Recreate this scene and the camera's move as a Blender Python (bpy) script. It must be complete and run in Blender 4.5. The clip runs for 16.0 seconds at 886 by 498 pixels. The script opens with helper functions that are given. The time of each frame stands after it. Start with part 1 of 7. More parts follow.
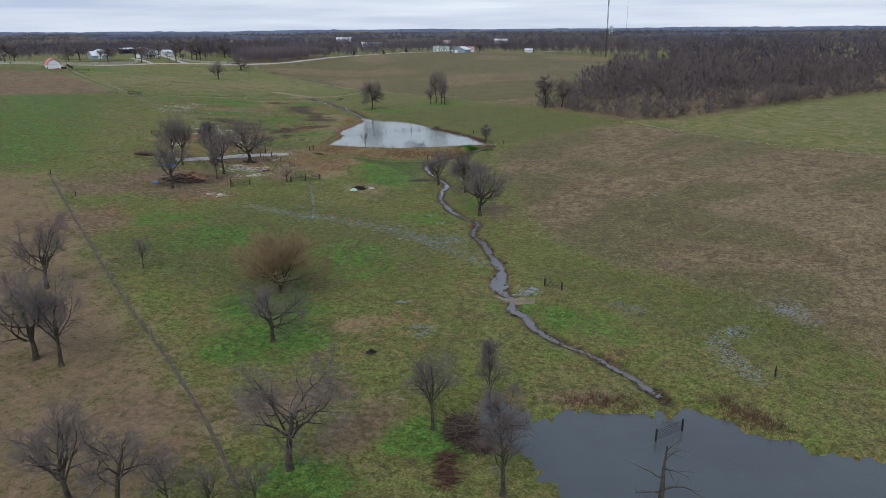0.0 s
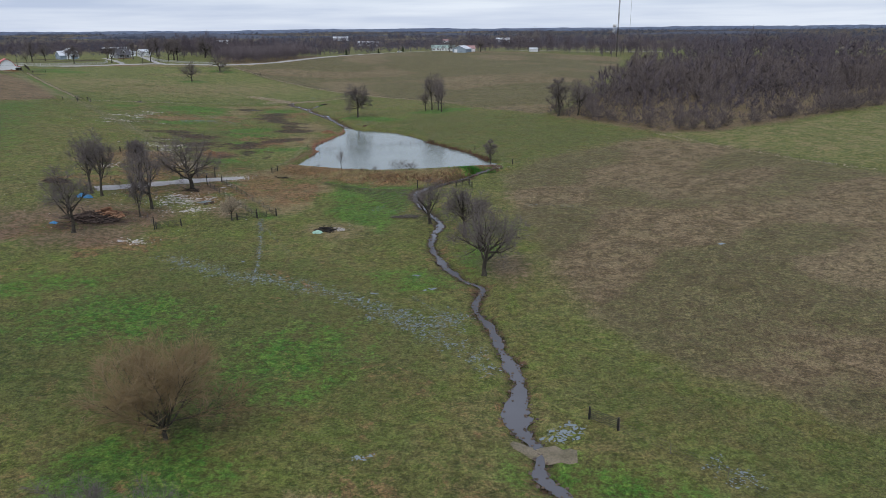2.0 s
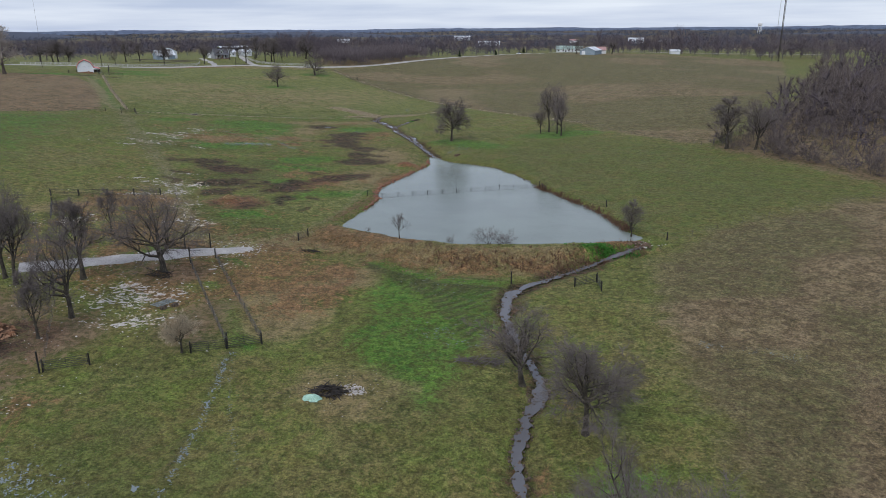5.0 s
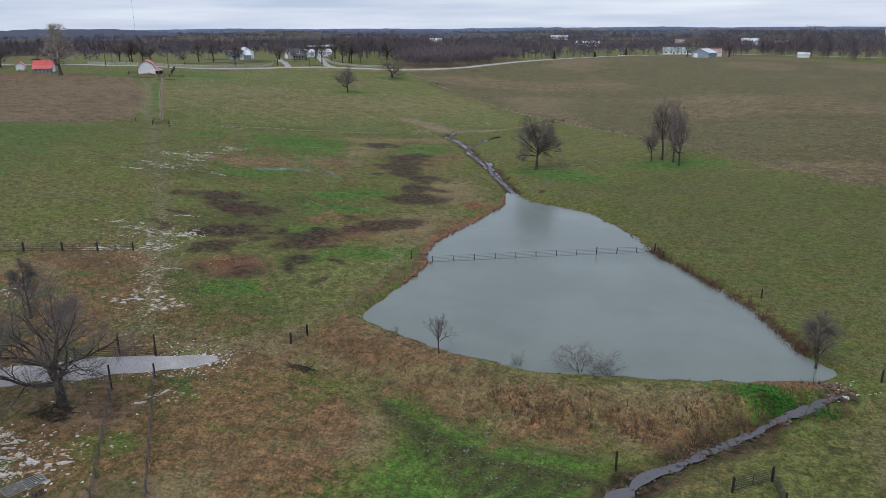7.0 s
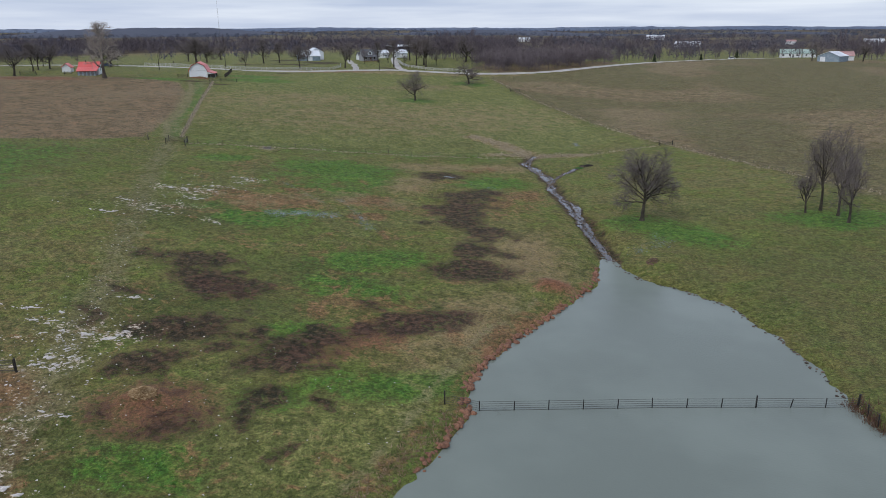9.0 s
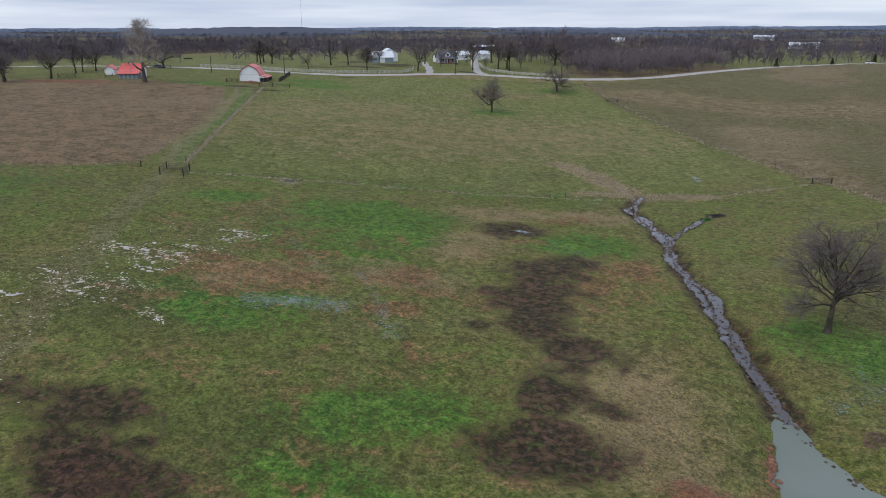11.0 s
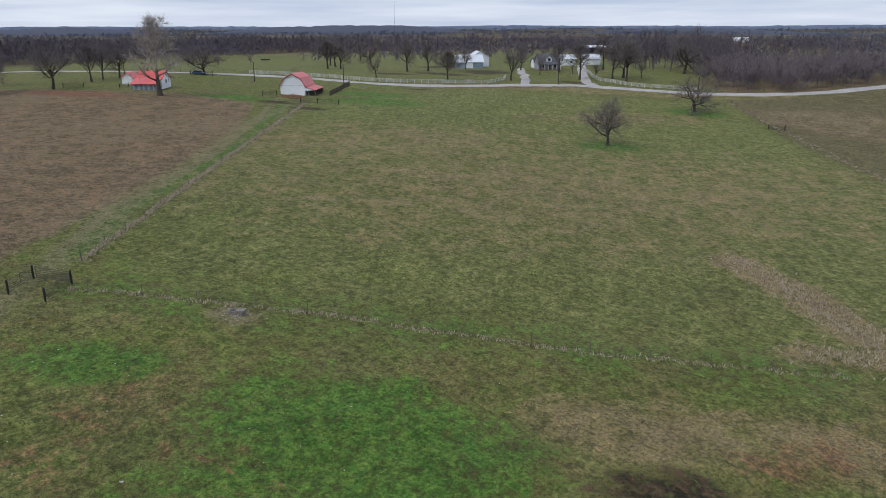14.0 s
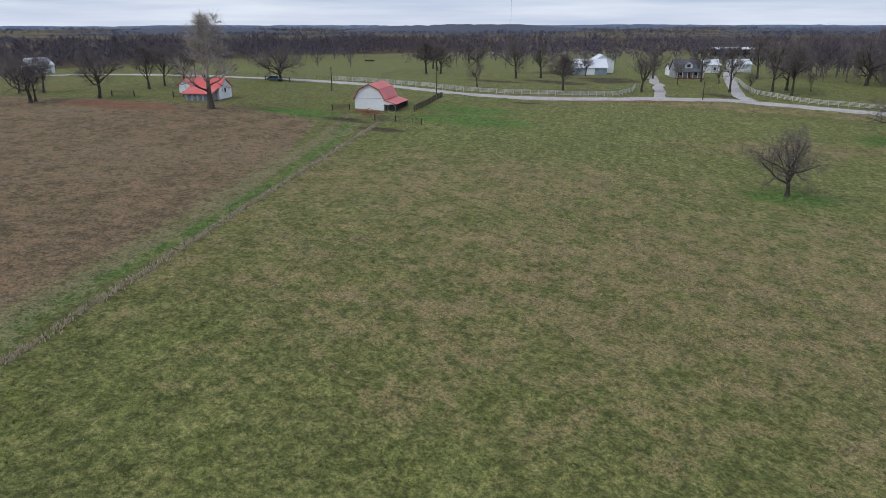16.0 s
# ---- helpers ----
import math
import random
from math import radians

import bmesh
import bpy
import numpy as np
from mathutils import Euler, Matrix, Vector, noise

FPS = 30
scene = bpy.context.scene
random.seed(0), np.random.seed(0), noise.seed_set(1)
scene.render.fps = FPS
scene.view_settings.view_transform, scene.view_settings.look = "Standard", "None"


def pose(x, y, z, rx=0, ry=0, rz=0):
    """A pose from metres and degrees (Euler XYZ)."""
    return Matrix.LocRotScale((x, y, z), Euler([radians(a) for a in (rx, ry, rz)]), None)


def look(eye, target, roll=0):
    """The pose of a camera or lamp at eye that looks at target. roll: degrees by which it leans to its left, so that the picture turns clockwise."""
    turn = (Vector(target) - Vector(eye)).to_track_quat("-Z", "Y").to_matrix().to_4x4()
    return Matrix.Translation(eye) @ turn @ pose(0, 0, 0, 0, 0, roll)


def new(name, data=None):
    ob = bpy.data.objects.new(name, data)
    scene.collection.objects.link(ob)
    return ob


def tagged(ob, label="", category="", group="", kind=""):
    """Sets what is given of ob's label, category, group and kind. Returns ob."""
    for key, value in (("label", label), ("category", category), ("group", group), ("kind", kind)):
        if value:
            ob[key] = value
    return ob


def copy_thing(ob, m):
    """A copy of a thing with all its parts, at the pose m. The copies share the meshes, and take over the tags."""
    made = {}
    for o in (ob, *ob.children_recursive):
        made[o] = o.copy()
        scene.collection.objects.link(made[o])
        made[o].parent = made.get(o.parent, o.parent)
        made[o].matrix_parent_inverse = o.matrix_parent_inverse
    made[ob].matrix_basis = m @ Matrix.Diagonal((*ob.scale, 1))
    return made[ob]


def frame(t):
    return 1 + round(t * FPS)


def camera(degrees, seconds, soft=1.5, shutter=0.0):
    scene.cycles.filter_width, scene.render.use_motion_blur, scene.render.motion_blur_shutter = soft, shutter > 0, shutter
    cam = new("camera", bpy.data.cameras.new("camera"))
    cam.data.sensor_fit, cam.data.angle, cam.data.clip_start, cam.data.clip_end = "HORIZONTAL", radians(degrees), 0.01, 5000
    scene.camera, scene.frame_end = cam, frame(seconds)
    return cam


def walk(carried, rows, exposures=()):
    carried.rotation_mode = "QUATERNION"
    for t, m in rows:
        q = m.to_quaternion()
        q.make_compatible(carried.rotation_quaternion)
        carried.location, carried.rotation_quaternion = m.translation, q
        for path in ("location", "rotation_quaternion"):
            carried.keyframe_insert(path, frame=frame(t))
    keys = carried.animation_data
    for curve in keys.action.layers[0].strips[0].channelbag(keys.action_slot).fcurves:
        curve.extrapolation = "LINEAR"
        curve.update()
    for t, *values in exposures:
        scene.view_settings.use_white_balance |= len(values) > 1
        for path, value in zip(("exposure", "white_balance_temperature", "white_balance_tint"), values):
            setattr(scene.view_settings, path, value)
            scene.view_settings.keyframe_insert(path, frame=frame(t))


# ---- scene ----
cam = camera(64.0, 16.0, soft=0.65)
METRES, EYE, TILT, LEAN, TURN = 349.5, 36.0, 0.26, 4.42, 0.0
ROWS = [
    (0.0, 0.0, 0.0, 0.0, 1.27, -17.63, -3.99),
    (0.5, 0.0005, 0.0313, -0.0017, 1.27, -17.65, -3.96),
    (1.0, 0.0009, 0.0625, -0.0032, 1.29, -17.66, -3.96),
    (1.5, 0.0015, 0.0939, -0.0042, 1.3, -17.67, -3.96),
    (2.0, 0.0021, 0.1251, -0.0049, 1.32, -17.66, -3.95),
    (2.5, 0.0025, 0.1564, -0.0052, 1.57, -17.68, -3.95),
    (3.0, 0.0029, 0.1879, -0.0055, 2.2, -17.74, -3.96),
    (3.5, 0.0029, 0.2193, -0.0058, 4.22, -17.9, -3.93),
    (4.0, 0.0027, 0.2508, -0.0061, 6.66, -18.07, -3.91),
    (6.5, -0.0123, 0.4078, -0.0083, 16.83, -18.84, -3.85),
    (7.0, -0.0184, 0.4385, -0.0088, 18.6, -18.97, -3.83),
    (7.5, -0.0254, 0.4688, -0.0095, 20.35, -19.09, -3.8),
    (8.0, -0.0333, 0.4988, -0.0101, 22.02, -19.23, -3.75),
    (8.5, -0.0423, 0.5285, -0.0109, 23.75, -19.36, -3.72),
    (9.0, -0.0523, 0.5582, -0.0118, 25.51, -19.5, -3.66),
    (11.5, -0.1158, 0.7007, -0.0187, 34.01, -20.08, -3.38),
    (12.0, -0.131, 0.7276, -0.02, 35.38, -20.19, -3.32),
    (12.5, -0.1471, 0.7543, -0.0215, 36.59, -20.27, -3.27),
    (13.0, -0.1638, 0.7804, -0.0228, 37.79, -20.36, -3.19),
    (13.5, -0.1813, 0.806, -0.0242, 38.97, -20.43, -3.12),
    (14.0, -0.199, 0.8314, -0.0254, 40.41, -20.53, -3.07),
    (14.5, -0.2174, 0.8563, -0.0268, 42.35, -20.66, -2.93),
    (15.0, -0.2365, 0.8806, -0.0283, 44.86, -20.82, -2.77),
    (15.5, -0.2564, 0.9045, -0.0299, 47.26, -20.96, -2.63),
    (16.0, -0.277, 0.9276, -0.0316, 49.62, -21.07, -2.58),
]
walk(cam, [(t, pose(0, 0, EYE, TILT, LEAN, TURN) @ pose(METRES * x, METRES * y, METRES * z, 90 + pitch, roll, yaw)) for t, x, y, z, yaw, pitch, roll in ROWS])

# ---- light: a flat overcast winter sky, a weak wide sun behind the cloud ----
world = bpy.data.worlds.new("overcast_sky")
scene.world = world
world.use_nodes = True
wn, wl = world.node_tree.nodes, world.node_tree.links
wn.clear()
sky = wn.new("ShaderNodeTexSky")
sky.sky_type, sky.sun_disc = "NISHITA", False
sky.sun_elevation, sky.sun_rotation = radians(32), radians(200)
coord = wn.new("ShaderNodeTexCoord")
stretch = wn.new("ShaderNodeMapping")
stretch.inputs["Scale"].default_value = (1.6, 1.6, 22.0)
clouds = wn.new("ShaderNodeTexNoise")
clouds.inputs["Scale"].default_value, clouds.inputs["Detail"].default_value = 2.2, 6.0
wl.new(coord.outputs["Generated"], stretch.inputs[0])
wl.new(stretch.outputs[0], clouds.inputs["Vector"])
ramp = wn.new("ShaderNodeValToRGB")
ramp.color_ramp.elements[0].position, ramp.color_ramp.elements[0].color = 0.32, (0.45, 0.535, 0.73, 1)
ramp.color_ramp.elements[1].position, ramp.color_ramp.elements[1].color = 0.66, (0.72, 0.79, 0.92, 1)
wl.new(clouds.outputs["Fac"], ramp.inputs[0])
clear, cover_bg, add_bg = wn.new("ShaderNodeBackground"), wn.new("ShaderNodeBackground"), wn.new("ShaderNodeAddShader")
clear.inputs["Strength"].default_value, cover_bg.inputs["Strength"].default_value = 0.015, 0.95
wl.new(sky.outputs[0], clear.inputs[0])
wl.new(ramp.outputs[0], cover_bg.inputs[0])
wl.new(clear.outputs[0], add_bg.inputs[0])
wl.new(cover_bg.outputs[0], add_bg.inputs[1])
wl.new(add_bg.outputs[0], wn.new("ShaderNodeOutputWorld").inputs[0])
sun = new("sun", bpy.data.lights.new("sun", "SUN"))
sun.data.energy, sun.data.angle, sun.data.color = 1.4, radians(25), (1.0, 0.96, 0.9)
sun.matrix_world = look((0, 0, 300), (60, 200, 120 - 62))

# ---- terrain height ----
HILLS = np.array([  # swell of the land on a 100 m net from (-350, 0), over a plain at 10 m
    [-0.2, -2.2, -2.4, 0.6, -8.1, -3.6, -0.6],
    [0.2, -1.0, -0.3, -5.1, -4.1, 1.7, -1.8],
    [-0.1, -0.2, 4.0, -5.1, -1.6, -0.9, -2.2],
    [0.5, -1.9, 4.6, -6.3, 1.1, -1.6, 2.1],
    [7.0, 3.2, -1.2, -5.3, 4.7, -4.0, -0.1],
    [-1.3, 0.8, -0.7, -4.4, 5.2, -3.9, -0.8],
    [1.9, 3.4, 4.3, 0.1, 0.6, -1.8, 1.4],
    [1.8, -0.5, -2.4, 2.7, 3.1, 0.1, 0.9]])
WATER, LOW_WATER = 0.5, -4.75
POND = [(-39.8, 299), (-36.5, 294), (-33.7, 291.2), (-26.9, 288.3), (-21, 284.7), (-15.1, 276.2), (-10.8, 268), (-9.7, 264.2),
        (-5.4, 258.3), (-0.9, 250.9), (3.6, 243.7), (6.1, 236.4), (8.3, 230.9), (10.5, 227.5), (9.0, 225.0), (5.4, 224), (-4.7, 221.1), (-10.1, 219.6),
        (-15.7, 218.8), (-21.5, 218.7), (-28.2, 220.3), (-34.2, 222.1), (-39.6, 224.7), (-42.1, 227.1), (-41.6, 231.2),
        (-40.8, 238.1), (-40.8, 247), (-43, 252), (-43.4, 258.3), (-42.6, 264.9), (-40.4, 275.1), (-38.8, 286.1), (-40.5, 296.2)]
LOW_POND = [(3.1, 74.2), (6.0, 71.5), (9.0, 68.3), (12.1, 70.7), (14.8, 69.5), (17.8, 69.2), (21.6, 69.6), (23.1, 68.4), (25.9, 69.6), (30.6, 66.1),
            (35.3, 62.6), (44, 58.9), (60, 52), (75, 30), (60, 8), (30, 2), (15, 20), (13, 40), (9.5, 52), (7, 61), (2.5, 66)]
CREEK = [(10.0, 222.5), (8.3, 221.1), (5, 218.2), (2.4, 215.5), (-1.2, 211.9), (-4.1, 208.7), (-6.8, 205.6), (-8.8, 202.8), (-9.4, 199.4), (-9.2, 195.5), (-7.6, 189.6),
         (-6.6, 187.2), (-4.3, 181.9), (-3.1, 176.3), (-4.2, 171.1), (-4.3, 163), (-2.8, 156.9), (-0.7, 151.5), (1.5, 147.4), (3.5, 145.6), (3.9, 142.9),
         (2.8, 138.8), (3.4, 134.4), (4.7, 131.2), (5.3, 128.4), (5.9, 123.7), (6.9, 119.3), (7.2, 115.4), (6.4, 108.5), (7.3, 105.1), (8.4, 102.4), (7.9, 98.6),
         (9.7, 96.2), (10.6, 92.2), (13.4, 87.6), (16.6, 84.3), (18.9, 81.1), (21, 77.7), (23.0, 73.3), (25.4, 69.6), (27, 67)]
CREEK_W = [1.4, 1.4, 1.3, 1.4, 1.7, 2.0, 3.0, 3.0, 2.2, 2.2, 2.0, 1.8, 1.8, 2.6, 1.8, 1.7, 1.6, 1.7, 1.8, 1.6, 1.2, 1.2, 1.3, 1.4, 1.5, 1.8, 2.8, 3.4, 3.6, 2.6,
           1.6, 3.0, 1.9, 1.5, 1.3, 1.3, 1.4, 1.8, 2.2, 2.8, 4.0]
SPRING = [(-74.3, 366.4), (-73.8, 360.5), (-73.4, 355.4), (-70, 352), (-67, 348), (-64.3, 343.5), (-61.6, 338.2), (-57.7, 330.4), (-53.4, 322.6), (-49.7, 315.8), (-45.7, 309.9), (-42.1, 303.1),
          (-39.3, 297.0)]
SPRING_W = [2.8, 1.6, 2.5, 2.4, 2.1, 2.1, 1.8, 1.6, 1.7, 1.9, 2.1, 2.6, 4.0]
BRANCH = [(-60.2, 360.2), (-61.0, 354.5), (-61.8, 348.6), (-62.0, 343.0), (-61.6, 338.2)]
BRANCH_W = [1.0, 1.6, 1.2, 1.1, 1.2]
DAM = [(-46.0, 224.0), (-41.6, 222.0), (-35.2, 219.4), (-29.0, 217.6), (-21.6, 216.0), (-15.0, 216.1), (-9.0, 217.0), (-3.6, 218.6), (3.0, 220.9)]
ROAD = [(-620, 330), (-480, 364), (-400, 382), (-345, 404), (-310, 427), (-285, 442), (-265.5, 452), (-249.5, 456.5), (-235.5, 465.4), (-225.5, 477.4), (-212.6, 498.3),
        (-198, 514), (-183, 519.5), (-162, 526), (-146, 537), (-127, 560), (-110, 600), (-93, 640), (-62, 690), (-19, 722), (60, 745), (200, 760)]


def smooth(a, b, v):
    s = np.clip((v - a) / (b - a), 0, 1)
    return s * s * (3 - 2 * s)


def near_line(x, y, line, widths=None):
    """Distance of points from a polyline, and the value of widths at the nearest place."""
    best, val = np.full(np.shape(x), 1e9), np.zeros(np.shape(x))
    for k in range(len(line) - 1):
        (ax, ay), (bx, by) = line[k], line[k + 1]
        dx, dy = bx - ax, by - ay
        s = np.clip(((x - ax) * dx + (y - ay) * dy) / (dx * dx + dy * dy), 0, 1)
        d = np.hypot(x - ax - s * dx, y - ay - s * dy)
        if widths is not None:
            val = np.where(d < best, widths[k] * (1 - s) + widths[k + 1] * s, val)
        best = np.minimum(best, d)
    return best, val


def inside(x, y, poly):
    """Signed distance to a closed outline, negative inside."""
    d, _ = near_line(x, y, poly + poly[:1])
    odd = np.zeros(np.shape(x), bool)
    for k in range(len(poly)):
        (ax, ay), (bx, by) = poly[k], poly[(k + 1) % len(poly)]
        if ay != by:
            odd ^= ((ay > y) != (by > y)) & (x < (bx - ax) * (y - ay) / (by - ay) + ax)
    return np.where(odd, -d, d)


def waves(x, y, size, seed):
    """Cheap smooth noise between about -1 and 1, with a feature size in metres."""
    r = np.random.RandomState(seed)
    out = 0
    for k in range(7):
        a, f, p = r.uniform(0, 6.28), (0.7 + 0.22 * k) * 6.28 / (size * 2.2), r.uniform(0, 6.28)
        out = out + np.sin((x * np.cos(a) + y * np.sin(a)) * f + p + 1.3 * np.sin((x * np.sin(a + 1) - y * np.cos(a + 1)) * f * 0.6 + p))
    return out / 3.6


def land(x, y):
    z = np.full(np.shape(x), 10.0)
    for j in range(8):
        for i in range(7):
            z = z + HILLS[j, i] * np.exp(-((x + 350 - 100 * i) ** 2 + (y - 100 * j) ** 2) / 14450)
    return z


def level_line(line, drop):
    z = [float(land(np.array([a]), np.array([b]))[0]) - drop for a, b in line]
    for k in range(1, len(z)):
        z[k] = min(z[k], z[k - 1])
    return z


CREEK_Z = level_line(CREEK, 0.3)
CREEK_Z = [max(v, LOW_WATER) for v in CREEK_Z]
CREEK_Z[0], CREEK_Z[1], CREEK_Z[2] = 0.35, 0.1, -0.5
SPRING_Z = [max(v, WATER) for v in level_line(SPRING, 0.3)]
SPRING_Z[-3:] = [min(SPRING_Z[-3], 1.0), 0.7, 0.46]
BRANCH_Z = [max(v, SPRING_Z[6]) for v in level_line(BRANCH, 0.3)]


def ground(x, y):
    """Height of the ground."""
    x, y = np.asarray(x, float), np.asarray(y, float)
    z = land(x, y)
    far = np.hypot(x + 60, y - 280)
    z = z + smooth(700, 1500, far) * 3 * waves(x, y, 420, 4) + smooth(2500, 4300, far) * 6
    z = z + (1 - smooth(200, 600, far)) * (0.10 * waves(x, y, 9, 1) + 0.045 * waves(x, y, 3.2, 2))
    # dam, then the two basins, then the streams
    dam, _ = near_line(x, y, DAM)
    z = np.maximum(z, np.where(dam < 14, 1.15 - 0.34 * np.maximum(dam - 1.3, 0), -99))
    for poly, level in ((POND, WATER), (LOW_POND, LOW_WATER)):
        d = inside(x, y, poly) + (0.35 if level > 0 else 0.9) * waves(x, y, 3.5, 8) + (0 if level > 0 else 0.5 * waves(x, y, 1.4, 9))
        bank = level + 0.12 + (0.45 if level > 0 else 0.15) * smooth(0.1, 1.4, d)
        z = np.where(d < 0, level - 0.15 - 0.4 * np.minimum(-d, 4), np.where(d < 7, bank + (z - bank) * smooth(0.6, 7, d), z))
    for line, zs, ws in ((CREEK, CREEK_Z, CREEK_W), (SPRING, SPRING_Z, SPRING_W), (BRANCH, BRANCH_Z, BRANCH_W)):
        d, lv = near_line(x, y, line, zs)
        _, wd = near_line(x, y, line, [max(1.2, 0.62 * w) for w in ws])
        d = d + 0.25 * waves(x, y, 2.4, 5) + 0.12 * waves(x, y, 1.1, 6)
        z = np.where(d < wd / 2, np.minimum(z, lv - 0.18), np.where(d < wd / 2 + 2.2, np.minimum(z, lv + 0.05 + (z - lv) * smooth(wd / 2, wd / 2 + 2.2, d)), z))
    d, _ = near_line(x, y, ROAD)
    z = z + 0.12 * (1 - smooth(2.6, 4.2, d)) - 0.25 * np.exp(-((d - 5.2) / 1.1) ** 2)
    # spoil heap beside the pond and a trodden feeding ring
    z = z + 1.0 * np.exp(-(((x + 43.2) / 2.0) ** 2 + ((y - 281) / 1.6) ** 2)) + 0.7 * np.exp(-(((x + 67.8) / 1.6) ** 2 + ((y - 235.2) / 1.3) ** 2))
    return z


# ---- mesh helpers ----
class Geo:
    """Points and faces that are gathered into one mesh."""

    def __init__(self):
        self.v, self.f = [], []

    def add(self, v, f):
        k = len(self.v)
        self.v.extend(tuple(map(float, p)) for p in v)
        self.f.extend(tuple(k + i for i in q) for q in f)
        return self

    def box(self, c, s, m=None):
        cx, cy, cz = c
        a, b, h = s[0] / 2, s[1] / 2, s[2] / 2
        v = [Vector((cx + i * a, cy + j * b, cz + k * h)) for k in (-1, 1) for i, j in ((-1, -1), (1, -1), (1, 1), (-1, 1))]
        if m:
            v = [m @ p for p in v]
        return self.add(v, [(3, 2, 1, 0), (4, 5, 6, 7), (0, 1, 5, 4), (1, 2, 6, 5), (2, 3, 7, 6), (3, 0, 4, 7)])

    def beam(self, p, q, w, h=None):
        """A square bar from p to q."""
        p, q = Vector(p), Vector(q)
        d = (q - p).normalized()
        side = d.cross(Vector((0, 0, 1)))
        side = side.normalized() if side.length > 0.01 else Vector((1, 0, 0))
        up = side.cross(d)
        h = h or w
        v = [e + side * i * w / 2 + up * j * h / 2 for e in (p, q) for i, j in ((-1, -1), (1, -1), (1, 1), (-1, 1))]
        return self.add(v, [(3, 2, 1, 0), (4, 5, 6, 7), (0, 1, 5, 4), (1, 2, 6, 5), (2, 3, 7, 6), (3, 0, 4, 7)])

    def tube(self, pts, radii, sides=6):
        pts = [Vector(p) for p in pts]
        v, f = [], []
        for k, p in enumerate(pts):
            d = (pts[min(k + 1, len(pts) - 1)] - pts[max(k - 1, 0)]).normalized()
            a = d.orthogonal().normalized()
            b = d.cross(a)
            for s in range(sides):
                t = 6.28319 * s / sides
                v.append(p + (a * math.cos(t) + b * math.sin(t)) * radii[k])
        for k in range(len(pts) - 1):
            for s in range(sides):
                n = (s + 1) % sides
                f.append((k * sides + s, k * sides + n, (k + 1) * sides + n, (k + 1) * sides + s))
        f.append(tuple(range(sides))[::-1])
        f.append(tuple((len(pts) - 1) * sides + s for s in range(sides)))
        return self.add(v, f)

    def prism(self, outline, y0, y1, m=None):
        """An outline in x and z, drawn out along y."""
        n = len(outline)
        v = [Vector((a, y, b)) for y in (y0, y1) for a, b in outline]
        if m:
            v = [m @ p for p in v]
        return self.add(v, [tuple(range(n)), tuple(range(n, 2 * n))[::-1]] + [(i, i + n, (i + 1) % n + n, (i + 1) % n) for i in range(n)])

    def mesh(self, name):
        me = bpy.data.meshes.new(name)
        me.from_pydata(self.v, [], self.f)
        me.update()
        return me


def raw_mesh(name, v, f):
    """A mesh from arrays of points and of equal-sided faces."""
    me = bpy.data.meshes.new(name)
    n = f.shape[1]
    me.vertices.add(len(v))
    me.vertices.foreach_set("co", np.asarray(v, np.float32).ravel())
    me.loops.add(f.size)
    me.loops.foreach_set("vertex_index", np.asarray(f, np.int32).ravel())
    me.polygons.add(len(f))
    me.polygons.foreach_set("loop_start", np.arange(0, f.size, n, dtype=np.int32))
    me.update(calc_edges=True)
    me.validate()
    return me


def part(name, geo, material, parent=None, label=""):
    me = geo.mesh(name) if isinstance(geo, Geo) else geo
    if not me.materials:
        me.materials.append(material)
    ob = new(name, me)
    if parent:
        ob.parent = parent
    if label:
        ob["label"] = label
    return ob


def thing(name, label, category, m=None, group="", kind=""):
    """An Empty at a thing's base."""
    ob = tagged(new(name), label, category, group, kind)
    ob.empty_display_size = 0.2
    if m is not None:
        ob.matrix_basis = m
    return ob


